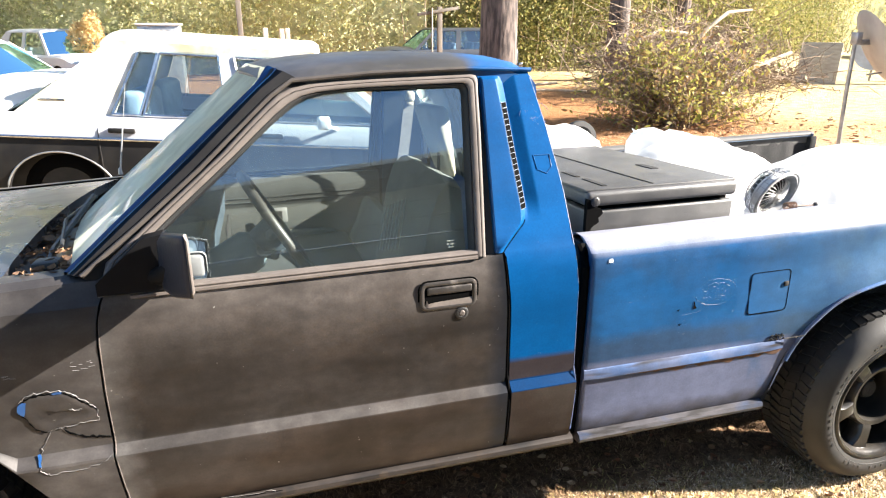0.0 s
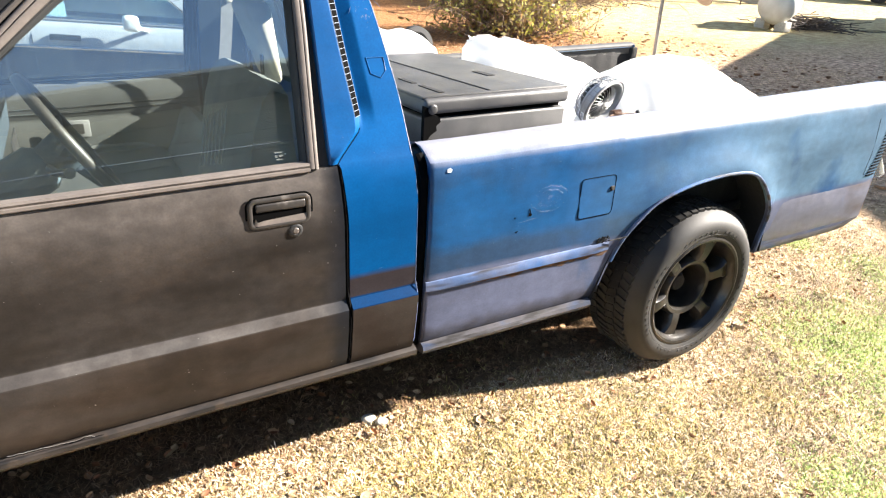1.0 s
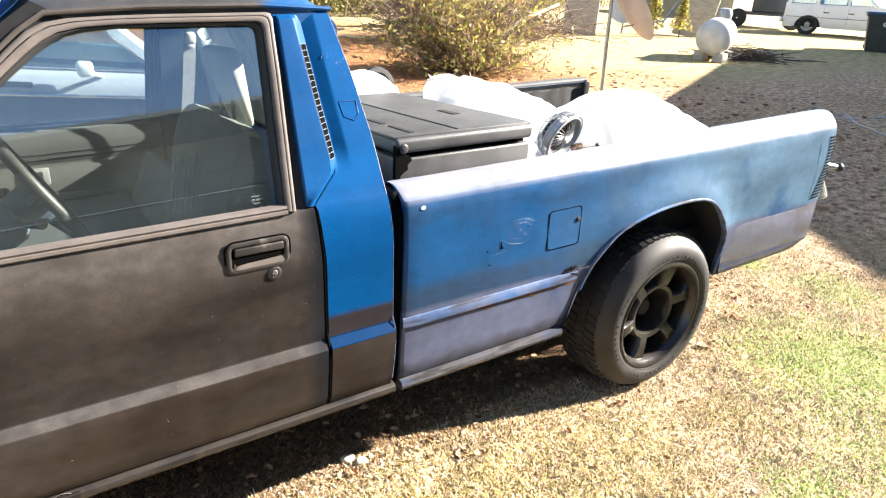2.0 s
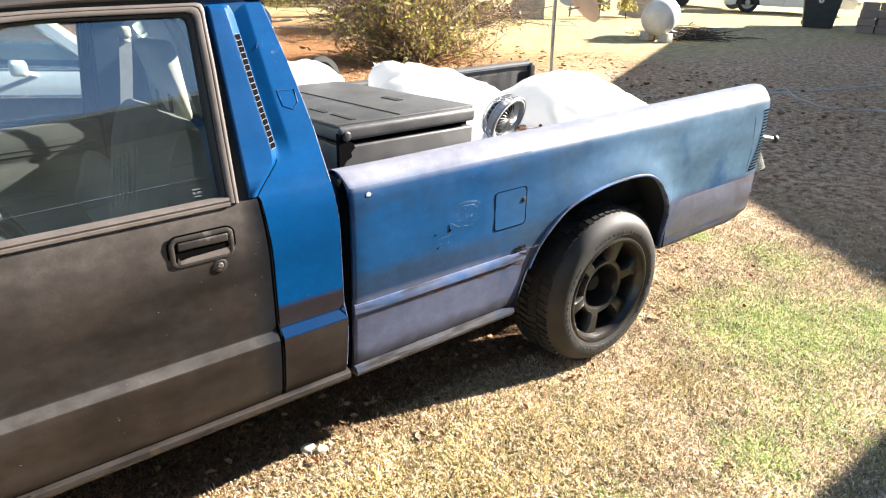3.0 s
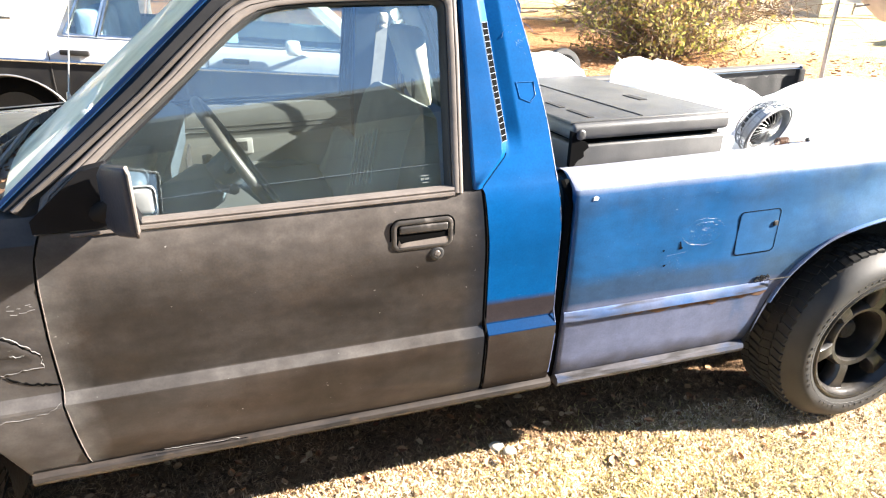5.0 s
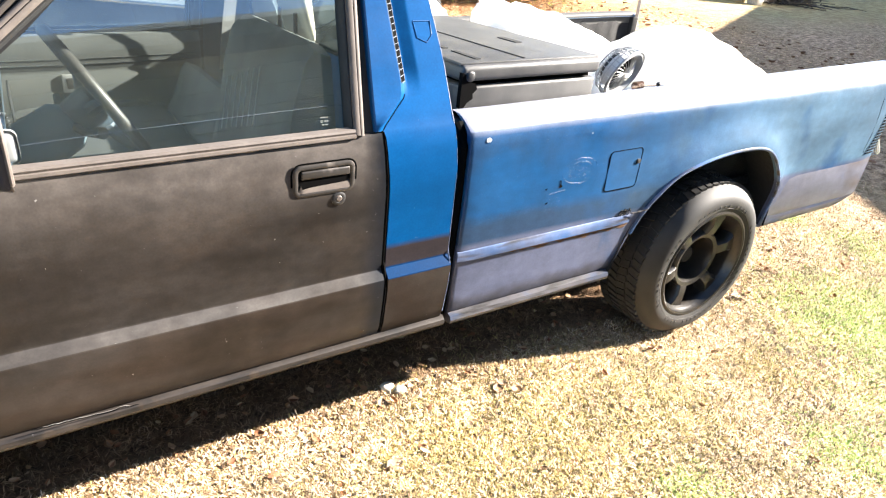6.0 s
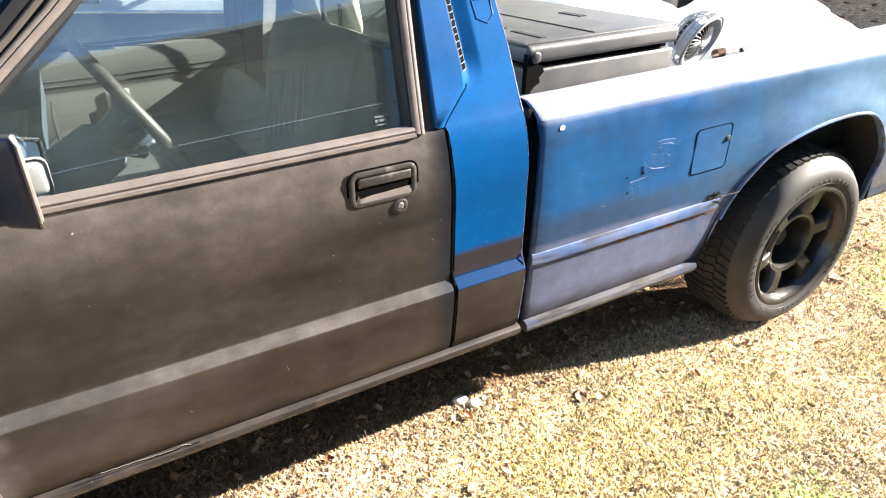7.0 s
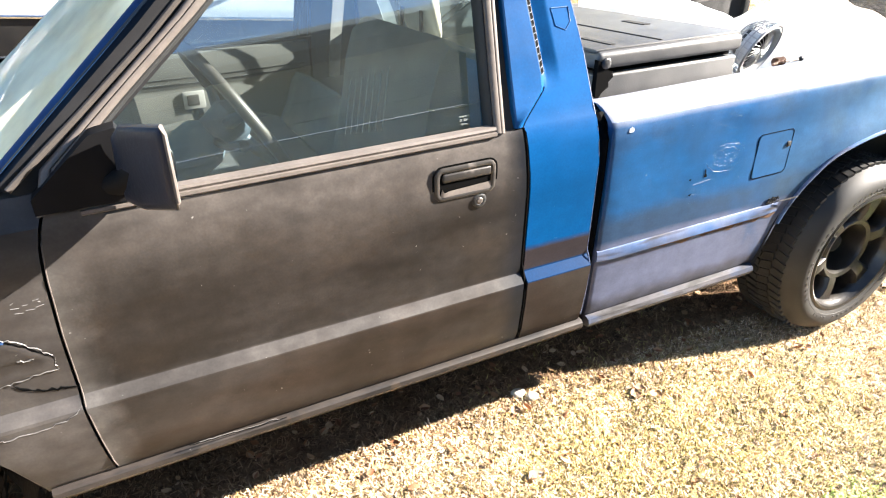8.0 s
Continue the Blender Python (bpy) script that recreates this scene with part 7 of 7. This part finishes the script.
for dx in (-0.42, 0.42):
    for dy in (-0.24, 0.24):
        bm = bmesh.new()
        box(bm, (12.85 + dx - 0.10, 7.95 + dx * 0.55 + dy - 0.12, 0.0), (12.85 + dx + 0.10, 7.95 + dx * 0.55 + dy + 0.12, 0.19), 0.01)
        part("concrete_block", bm, M_STONE, tank)

dish = thing("satellite_dish", "grey satellite dish on a leaning steel pole", "satellite dish")
bm = bmesh.new()
tube(bm, [(6.15, 4.85, -0.05), (6.13, 4.87, 0.7), (6.115, 4.87, 1.42)], 0.024, 12)
part("pole", bm, M_STEEL, dish)
md = Matrix.Translation((6.43, 4.92, 1.17)) @ Vector((0.75, -0.39, 0.52)).to_track_quat("Z", "Y").to_matrix().to_4x4() @ Matrix.Scale(1.5, 4)
bm = bmesh.new()
lathe(bm, [(0.001, 0.0), (0.12, 0.010), (0.24, 0.038), (0.34, 0.078), (0.345, 0.082), (0.24, 0.046), (0.12, 0.018), (0.001, 0.008)], 36, md)
part("reflector", bm, mat("grey_dish_paint", (0.40, 0.39, 0.37), 0.6, var=0.2, scale=5), dish)
bm = bmesh.new()
box(bm, (6.09, 4.82, 1.30), (6.17, 4.92, 1.43), 0.012)
box(bm, (6.15, 4.85, 1.29), (6.43, 4.93, 1.35), 0.012)
tube(bm, [(6.43, 4.92, 0.95), (6.88, 4.62, 1.05), (7.13, 4.49, 1.50)], 0.012, 6)
part("bracket", bm, M_STEEL, dish)
dish2 = thing("satellite_dish", "old satellite dish lying against the brush", "satellite dish")
bm = bmesh.new()
lathe(bm, [(0.001, 0.0), (0.2, 0.02), (0.38, 0.07), (0.5, 0.13), (0.505, 0.135), (0.38, 0.08), (0.001, 0.01)], 32, Matrix.Translation((16.2, 13.7, 0.75)) @ Matrix.Rotation(radians(-140), 4, "Z") @ Matrix.Rotation(radians(70), 4, "Y"))
part("reflector", bm, M_TANK, dish2)
bm = bmesh.new()
tube(bm, [(16.2, 13.7, 0.75), (16.4, 13.9, 0.0)], 0.03, 8)
part("pole", bm, M_STEEL, dish2)

M_WOODGREY = mat("weathered_plywood", (0.50, 0.43, 0.33), 0.85, color2=(0.36, 0.30, 0.23), scale=5, stretch=(1, 1, 4), bump=0.2)
bm = bmesh.new()
box(bm, (-0.55, -0.02, 0), (0.55, 0.02, 1.35), 0.005, 1, Matrix.Translation((18.2, 12.7, -0.02)) @ Matrix.Rotation(radians(-60), 4, "Z") @ Matrix.Rotation(radians(-22), 4, "X") @ Matrix.Rotation(radians(8), 4, "Y"))
solo("plywood_sheet", bm, M_WOODGREY, "weathered plywood sheet leaning by the tank", "board")
bm = bmesh.new()
box(bm, (-0.5, -0.02, 0), (0.5, 0.02, 1.15), 0.005, 1, Matrix.Translation((14.2, 13.6, -0.02)) @ Matrix.Rotation(radians(-50), 4, "Z") @ Matrix.Rotation(radians(-20), 4, "X"))
solo("plywood_sheet", bm, M_WOODGREY, "grey board leaning against the brush", "board")

bin_ = thing("wheeled_bin", "dark grey wheeled bin with a blue lid", "bin")
mb = Matrix.Translation((20.6, 8.0, 0)) @ Matrix.Rotation(radians(-62), 4, "Z") @ Matrix.Diagonal((1, 1, 0.86, 1))
M_BINBODY = mat("dark_bin_plastic", (0.035, 0.042, 0.04), 0.55, var=0.3, scale=6)
M_BINLID = mat("blue_bin_lid", (0.03, 0.09, 0.20), 0.5, var=0.2, scale=6)
bm = bmesh.new()
grid(bm, [[mb @ Vector((x * s, y * s, z)) for x, y in ((-0.5, -0.42), (0.5, -0.42), (0.5, 0.42), (-0.5, 0.42))] for s, z in ((0.74, 0.0), (0.78, 0.1), (0.98, 1.08), (1.06, 1.08), (1.06, 1.16))], closed=True)
part("bin_body", bm, M_BINBODY, bin_)
bm = bmesh.new()
box(bm, (-0.56, -0.48, 1.155), (0.60, 0.48, 1.23), 0.03, 3, mb)
part("lid", bm, M_BINLID, bin_)
bm = bmesh.new()
lathe(bm, [(0.07, 0.0005), (0.045, 0.001), (0.02, 0.001)], 18, mb @ Matrix.Translation((-0.05, -0.415, 0.86)) @ Matrix.Rotation(radians(84), 4, "X"))
part("round_emblem", bm, M_TANK, bin_)
for dx in (-0.3, 0.3):
    bm = bmesh.new()
    lathe(bm, [(0.001, 0.03), (0.11, 0.03), (0.12, 0.0), (0.11, -0.03), (0.001, -0.03)], 16, mb @ Matrix.Translation((dx, 0.42, 0.12)) @ Matrix.Rotation(radians(90), 4, "X"))
    part("wheel", bm, M_TYRE, bin_)

M_BRICK = mat("old_brick_block", (0.30, 0.20, 0.16), 0.9, color2=(0.22, 0.20, 0.19), scale=6, bump=0.3)
rb = random.Random(31)
stack = thing("block_stack", "stack of old bricks and blocks by the bin", "bricks")
for k in range(26):
    bm = bmesh.new()
    x, y, z = k % 4 * 0.41, (k // 4) % 2 * 0.22, (k // 8) * 0.2
    box(bm, (-0.19, -0.095, 0.0), (0.19, 0.095, 0.19), 0.008, 1, Matrix.Translation((19.9, 6.4, 0)) @ Matrix.Rotation(radians(-62), 4, "Z") @ Matrix.Translation((x + rb.uniform(-0.02, 0.02), y, z)) @ Matrix.Rotation(rb.uniform(-0.06, 0.06), 4, "Z"))
    part("brick", bm, M_BRICK, stack)

bm = bmesh.new()
hose_pts = [(7.95, 2.93, 0.012), (8.28, 2.92, 0.012), (8.66, 2.90, 0.02), (8.42, 2.68, 0.012), (8.22, 2.53, 0.012), (7.99, 2.23, 0.012), (7.84, 2.03, 0.012), (7.95, 1.84, 0.012), (8.4, 1.2, 0.012), (8.3, 0.2, 0.012)]
sm = []
for i in range(len(hose_pts) - 1):
    for t in span(0, 1, 5)[:-1]:
        p0, p1, p2, p3 = (Vector(hose_pts[max(0, min(len(hose_pts) - 1, i + d))]) for d in (-1, 0, 1, 2))
        sm.append(0.5 * ((2 * p1) + (p2 - p0) * t + (2 * p0 - 5 * p1 + 4 * p2 - p3) * t * t + (3 * p1 - p0 - 3 * p2 + p3) * t ** 3))
tube(bm, sm, 0.009, 8)
solo("garden_hose", bm, M_NET, "pale garden hose lying across the shaded lawn", "hose")
bm = bmesh.new()
tube(bm, [(8.10, 2.86, 0.012), (8.75, 2.66, 0.012), (9.44, 2.49, 0.012), (12.2, 2.1, 0.012)], 0.009, 8)
solo("garden_hose", bm, M_NET, "second loop of pale hose on the lawn", "hose")

# ---- trees, brush and woods ----
M_BARK = mat("pine_bark", (0.15, 0.115, 0.098), 0.95, color2=(0.040, 0.031, 0.028), scale=20, stretch=(1, 1, 0.22), bump=1.0, bscale=26, detail=8)
M_TWIG = island_mix("grey_twigs", [(0.15, 0.105, 0.075), (0.26, 0.19, 0.135), (0.09, 0.062, 0.045), (0.36, 0.28, 0.20)], 0.85)
M_BUSHLEAF = island_mix("yellow_green_leaves", [(0.12, 0.14, 0.03), (0.32, 0.33, 0.07), (0.52, 0.46, 0.12), (0.20, 0.20, 0.06), (0.36, 0.24, 0.10), (0.26, 0.15, 0.07)], 0.55, 0.4)
M_WOODLEAF = island_mix("woodland_leaves", [(0.34, 0.35, 0.15), (0.56, 0.54, 0.27), (0.62, 0.59, 0.34), (0.46, 0.47, 0.22), (0.63, 0.57, 0.38), (0.58, 0.56, 0.31)], 0.6, 0.6)


def leaf_quads(rng, centres, size, squash=0.7):
    n = len(centres)
    a = rng.normal(size=(n, 3))
    a /= np.linalg.norm(a, axis=1)[:, None]
    b = np.cross(a, rng.normal(size=(n, 3)))
    b /= np.linalg.norm(b, axis=1)[:, None]
    s = rng.uniform(0.55, 1.3, n)[:, None] * size
    a, b = a * s, b * s * 0.45
    v = np.stack((centres - a, centres + b * 1.0, centres + a, centres - b * 1.0), 1)
    f = (np.arange(n)[:, None] * 4 + np.array([0, 1, 2, 3])).tolist()
    return v.reshape(-1, 3).tolist(), f


def sticks(rng, starts, ends, r0, r1, bend):
    """Thin three-sided twigs with one bend."""
    n = len(starts)
    mid = (starts + ends) / 2 + rng.normal(size=(n, 3)) * bend
    d = ends - starts
    u = np.cross(d, rng.normal(size=(n, 3)))
    u /= np.linalg.norm(u, axis=1)[:, None] + 1e-9
    w = np.cross(d, u)
    w /= np.linalg.norm(w, axis=1)[:, None] + 1e-9
    v = np.empty((n, 9, 3))
    for i, (p, r) in enumerate(((starts, r0), (mid, (r0 + r1) / 2), (ends, r1))):
        for k in range(3):
            ang = 2 * np.pi * k / 3
            v[:, i * 3 + k] = p + (u * np.cos(ang) + w * np.sin(ang)) * r
    q = []
    for i in range(2):
        for k in range(3):
            q.append([i * 3 + k, i * 3 + (k + 1) % 3, i * 3 + 3 + (k + 1) % 3, i * 3 + 3 + k])
    base = np.arange(n)[:, None, None] * 9
    f = (base + np.array(q)[None]).reshape(-1, 4).tolist()
    return v.reshape(-1, 3).tolist(), f


def pine(x, y, r, label):
    tree = thing("pine_tree", label, "tree", "pines")
    bm = bmesh.new()
    rows = []
    for z in [-0.1, 0.1, 0.35, 0.8] + span(1.4, 13, 16):
        rr = r * (1.0 + 0.45 * math.exp(-max(z, 0) / 0.25)) * (1 - 0.045 * max(z, 0))
        rows.append([(x + rr * math.cos(a) * (1 + 0.05 * noise.noise(Vector((math.cos(a) * 3, math.sin(a) * 3, z * 0.8)))), y + rr * math.sin(a), z) for a in (2 * math.pi * k / 24 for k in range(24))])
    grid(bm, rows, closed=True)
    part("trunk", bm, M_BARK, tree)
    rng = np.random.default_rng(int(x * 10 + y))
    c = np.concatenate([rng.normal((x + rng.normal() * 1.3, y + rng.normal() * 1.3, rng.uniform(8.5, 14)), (0.7, 0.7, 0.4), (260, 3)) for _ in range(16)])
    v, f = leaf_quads(rng, c, 0.16)
    me = bpy.data.meshes.new("crown")
    me.from_pydata(v, [], f)
    me.materials.append(M_WOODLEAF)
    ob = new("crown", me)
    ob.parent = tree
    return tree


pine(2.915, 8.0, 0.285, "tall pine trunk with furrowed grey-brown bark")
pine(9.44, 16.0, 0.31, "dark pine trunk at the edge of the woods")
pine(13.9, 19.5, 0.26, "slim dark pine deeper in the woods")
pine(20.0, 24.0, 0.30, "pine trunk rising behind the brush pile")

bush = thing("bush", "sprawling yellow-green bush with many bare twigs", "bush")
rng = np.random.default_rng(3)
n = 210
ang, el = rng.uniform(0, 2 * np.pi, n), rng.uniform(0.05, 1.2, n)
L = rng.uniform(0.5, 1.0, n)
st = np.stack((5.85 + rng.normal(0, 0.18, n), 7.75 + rng.normal(0, 0.18, n), np.zeros(n)), 1)
en = st + np.stack((np.cos(ang) * np.cos(el) * L * 1.75, np.sin(ang) * np.cos(el) * L * 1.3, np.sin(el) * L * 2.0), 1)
v, f = sticks(rng, st, en, 0.010, 0.003, 0.12)
k = rng.integers(0, n, 2600)
t = rng.uniform(0.35, 1.0, 2600)[:, None]
s2 = st[k] + (en[k] - st[k]) * t
e2 = s2 + rng.normal(0, 0.24, (2600, 3)) + np.array([0, 0, 0.02])
v2, f2 = sticks(rng, s2, e2, 0.004, 0.0015, 0.03)
off = len(v)
me = bpy.data.meshes.new("twig_tangle")
me.from_pydata(v + v2, [], f + [[i + off for i in q] for q in f2])
me.materials.append(M_TWIG)
ob = new("twig_tangle", me)
ob.parent = bush
ob["kind"] = "stuff"
k = rng.integers(0, 2600, 6400)
c = s2[k] + (e2[k] - s2[k]) * rng.uniform(0.2, 1.1, (6400, 1)) + rng.normal(0, 0.04, (6400, 3))
c = c[c[:, 2] > 0.05]
v, f = leaf_quads(rng, c, 0.043)
me = bpy.data.meshes.new("foliage")
me.from_pydata(v, [], f)
me.materials.append(M_BUSHLEAF)
new("foliage", me).parent = bush

rng = np.random.default_rng(9)
n = 2600
cx = rng.choice([7.9, 8.7, 9.6, 10.6, 11.8], n, p=[0.25, 0.3, 0.2, 0.15, 0.1])
st = np.stack((cx + rng.normal(0, 0.6, n), 11.9 + rng.normal(0, 0.8, n) + (cx - 8) * 0.25, np.abs(rng.normal(0, 0.8, n)) * np.exp(-((cx - 8.8) / 3.0) ** 2) + 0.05), 1)
en = st + rng.normal(0, 0.55, (n, 3)) * np.array([1.2, 1.0, 0.8])
en[:, 2] = np.abs(en[:, 2])
v, f = sticks(rng, st, en, 0.011, 0.003, 0.10)
pieces("brush_pile", v, f, M_TWIG, "tangled grey heap of cut branches", "brush")
M_LOG = mat("bleached_branch", (0.46, 0.38, 0.27), 0.85, color2=(0.30, 0.23, 0.16), scale=8, bump=0.3)
for pts, r in ((((7.6, 10.2, 0.9), (8.0, 10.1, 1.45), (8.5, 10.2, 1.75), (9.2, 10.4, 1.8)), 0.045), (((8.6, 10.4, 0.3), (9.6, 10.5, 0.7), (10.6, 10.7, 0.95)), 0.05), (((6.8, 10.6, 1.2), (7.2, 10.5, 1.4), (7.9, 10.6, 1.35)), 0.045), (((3.7, 13.0, 0.15), (4.8, 12.6, 0.2), (6.0, 12.5, 0.28)), 0.04), (((4.4, 12.2, 0.1), (5.6, 12.3, 0.15), (6.6, 12.2, 0.1)), 0.035)):
    bm = bmesh.new()
    tube(bm, pts, [r, r * 0.9, r * 0.75, r * 0.5][: len(pts)], 8)
    solo("cut_branch", bm, M_LOG, "bleached cut branch lying in the brush", "branch", "cut branches")
n = 260
st = np.stack((13.7 + rng.normal(0, 0.35, n), 7.75 + rng.normal(0, 0.30, n), np.abs(rng.normal(0, 0.09, n)) + 0.02), 1)
en = st + rng.normal(0, 0.35, (n, 3)) * np.array([1.2, 1.2, 0.12])
en[:, 2] = np.abs(en[:, 2])
v, f = sticks(rng, st, en, 0.014, 0.006, 0.04)
pieces("stick_heap", v, f, mat("dark_sticks", (0.09, 0.07, 0.055), 0.9, var=0.4, scale=20), "small heap of dark sticks beside the tank", "sticks")


# woodland edge: clumps of leaves on a curving line, a wall of growth behind it
def wood_edge(t):
    """The line along which the woods stand, t from west to east."""
    x = -32 + 100 * t
    y = lerp_table([(-32, 19), (-10, 20.6), (0, 20.6), (4, 20.6), (8, 20.0), (12, 20.3), (20, 23), (30, 30), (45, 34), (70, 36)], x)
    return x, y


rng = np.random.default_rng(12)
cl = []
for i in range(2000):
    t = rng.uniform(0.16, 0.64) if i % 5 else rng.uniform(0, 1)
    x, y = wood_edge(t)
    y += abs(rng.normal(0, 1.6))
    h = rng.uniform(0.1, 5.2)
    cl.append(rng.normal((x + rng.normal(0, 0.4), y, h), (0.50, 0.45, 0.38), (150, 3)))
c = np.concatenate(cl)
c = c[c[:, 2] > 0.02]
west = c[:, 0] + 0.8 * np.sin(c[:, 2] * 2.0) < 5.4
v, f = leaf_quads(rng, c[west], 0.058)
pieces("woodland", v, f, M_WOODLEAF, "dense sunlit yellow-green undergrowth at the edge of the woods", "woods")
# Darker leaf colours stand for the shade in the eastern woods.
M_EVERGREEN = island_mix("shaded_evergreen_leaves", [(0.07, 0.075, 0.024), (0.18, 0.19, 0.05), (0.36, 0.34, 0.11), (0.11, 0.115, 0.034), (0.42, 0.33, 0.15), (0.25, 0.25, 0.08)], 0.6, 0.4)
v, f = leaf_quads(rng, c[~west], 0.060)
pieces("woodland", v, f, M_EVERGREEN, "evergreen and brown undergrowth behind the brush pile, coloured dark for shade", "woods")
n = 160
tt = rng.uniform(0.36, 0.7, n)
xy = np.array([wood_edge(t) for t in tt])
st = np.stack((xy[:, 0], xy[:, 1] + rng.normal(0.5, 0.8, n), np.zeros(n)), 1)
en = st + np.stack((rng.normal(0, 0.8, n), rng.normal(0, 0.4, n), rng.uniform(0.6, 4.5, n)), 1)
v, f = sticks(rng, st, en, 0.022, 0.006, 0.2)
pieces("saplings", v, f, M_TWIG, "thin bare saplings in the woods", "woods")
# Light western and dark eastern walls paint in sun and shade.
M_DEEP = mat("sunlit_foliage_depth", (0.62, 0.60, 0.36), 0.95, color2=(0.34, 0.34, 0.17), scale=2.6, bump=1.0, bscale=3)
M_DEEPER = mat("shaded_evergreen_depth", (0.30, 0.28, 0.12), 0.95, color2=(0.10, 0.10, 0.04), scale=1.6, bump=1.0, bscale=3)
for t0, t1, mt_, lab in ((0.0, 0.372, M_DEEP, "yellow-green depth of the woods behind the undergrowth, coloured light as if sunlit"), (0.372, 1.0, M_DEEPER, "evergreen depth of the woods behind the undergrowth, coloured dark for shade")):
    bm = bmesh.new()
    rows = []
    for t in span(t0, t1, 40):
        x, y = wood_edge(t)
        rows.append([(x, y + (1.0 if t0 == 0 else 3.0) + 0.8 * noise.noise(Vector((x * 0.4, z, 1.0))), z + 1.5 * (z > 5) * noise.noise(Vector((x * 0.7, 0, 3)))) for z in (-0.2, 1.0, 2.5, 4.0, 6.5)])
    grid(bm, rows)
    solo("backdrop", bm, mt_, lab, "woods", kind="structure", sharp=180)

# slender evergreen saplings by the tank
for x, y, h in ((16.3, 12.6, 1.5), (17.2, 12.3, 1.3)):
    sap = thing("evergreen_sapling", "young bright green evergreen beside the tank", "tree", "saplings")
    bm = bmesh.new()
    tube(bm, [(x, y, 0), (x + 0.03, y, h)], [0.02, 0.006], 6)
    part("trunk", bm, M_BARK, sap)
    zz = rng.uniform(0.25, h, 900)
    aa = rng.uniform(0, 2 * np.pi, 900)
    rr = rng.uniform(0, 1, 900) * (0.42 * (1.08 - zz / h))
    v, f = leaf_quads(rng, np.stack((x + rr * np.cos(aa), y + rr * np.sin(aa), zz), 1), 0.055)
    me = bpy.data.meshes.new("crown")
    me.from_pydata(v, [], f)
    me.materials.append(M_BUSHLEAF)
    new("crown", me).parent = sap

# dry orange shrub behind the parked cars
shrub = thing("shrub", "rounded dry orange-brown shrub at the woods", "shrub")
q = rng.normal(size=(5200, 3))
q /= np.linalg.norm(q, axis=1)[:, None]
q *= (rng.uniform(0.3, 1.0, 5200) ** 0.4)[:, None] * np.array([0.46, 0.42, 0.95]) * (1 + 0.15 * np.sin(5 * q[:, :1]))
q += np.array([-4.35, 17.0, 0.85])
v, f = leaf_quads(rng, q[q[:, 2] > 0.02], 0.05)
me = bpy.data.meshes.new("foliage")
me.from_pydata(v, [], f)
me.materials.append(island_mix("dry_orange_leaves", [(0.58, 0.42, 0.18), (0.74, 0.56, 0.28), (0.66, 0.50, 0.25)], 0.7, 0.4))
new("foliage", me).parent = shrub
bm = bmesh.new()
tube(bm, [(-4.35, 17.0, 0), (-4.33, 17.0, 0.8)], [0.04, 0.02], 6)
part("stem", bm, M_BARK, shrub)

# far pale building beyond the suv
bm = bmesh.new()
box(bm, (31, 20.0, 0), (42, 26.0, 2.6))
solo("wall_far", bm, M_WALL, "pale wall of a distant low house", "wall", kind="structure")
M_WOODOLD = mat("old_grey_post", (0.20, 0.17, 0.14), 0.9, color2=(0.12, 0.10, 0.08), scale=6, stretch=(1, 1, 0.3), bump=0.3)
# utility posts by the woods
for x, y, h in ((-0.78, 15.5, 2.3), (4.081, 15.5, 1.95)):
    post = thing("wooden_post", "grey wooden post with a cross bar near the woods", "post", "wooden posts")
    bm = bmesh.new()
    box(bm, (x - 0.06, y - 0.06, -0.1), (x + 0.06, y + 0.06, h), 0.01)
    part("upright", bm, M_WOODOLD, post)
    bm = bmesh.new()
    box(bm, (-0.60, -0.085, -0.038), (0.48, -0.06, 0.038), 0.005, 2, Matrix.Translation((x, y, h - 0.10)) @ Matrix.Rotation(radians(-8.8), 4, "Y"))
    part("cross_bar", bm, M_WOODOLD, post)
bm = bmesh.new()
tube(bm, [(3.86, 15.4, -0.05), (3.86, 15.4, 1.92)], [0.022, 0.018], 8)
solo("thin_pole", bm, M_POST, "thin pale pole standing near the woods", "pole")
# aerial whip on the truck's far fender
SHEARING[0] = True
bm = bmesh.new()
tube(bm, [(-1.164, 1.59, 1.02), (-1.130, 1.59, 1.20), (-1.128, 1.59, 1.21), (-1.095, 1.59, 1.38)], [0.0035, 0.0035, 0.002, 0.0015], 6)
lathe(bm, [(0.001, 0.03), (0.007, 0.025), (0.010, 0.0)], 12, Matrix.Translation((-1.166, 1.59, 1.00)))
part("aerial", bm, M_STEEL, truck)
# dry leaves caught in the cowl
bm = bmesh.new()
for _ in range(220):
    y = rl.uniform(0.08, 0.95)
    leaf_mesh(bm, (rl.uniform(-1.13, -1.0) - 0.09 * math.sin(math.pi * (y - 0.07) / 1.52), y, rl.uniform(0.972, 0.998)), rl.uniform(0.012, 0.032), rl.uniform(0, 6.28), rl.uniform(-0.5, 1.2), rl.uniform(-0.8, 0.8), rl)
part("cowl_leaves", bm, island_mix("old_dark_leaf", [(0.04, 0.022, 0.014), (0.14, 0.08, 0.045), (0.22, 0.14, 0.08), (0.07, 0.04, 0.025)], 0.8), truck)["kind"] = "stuff"
SHEARING[0] = False
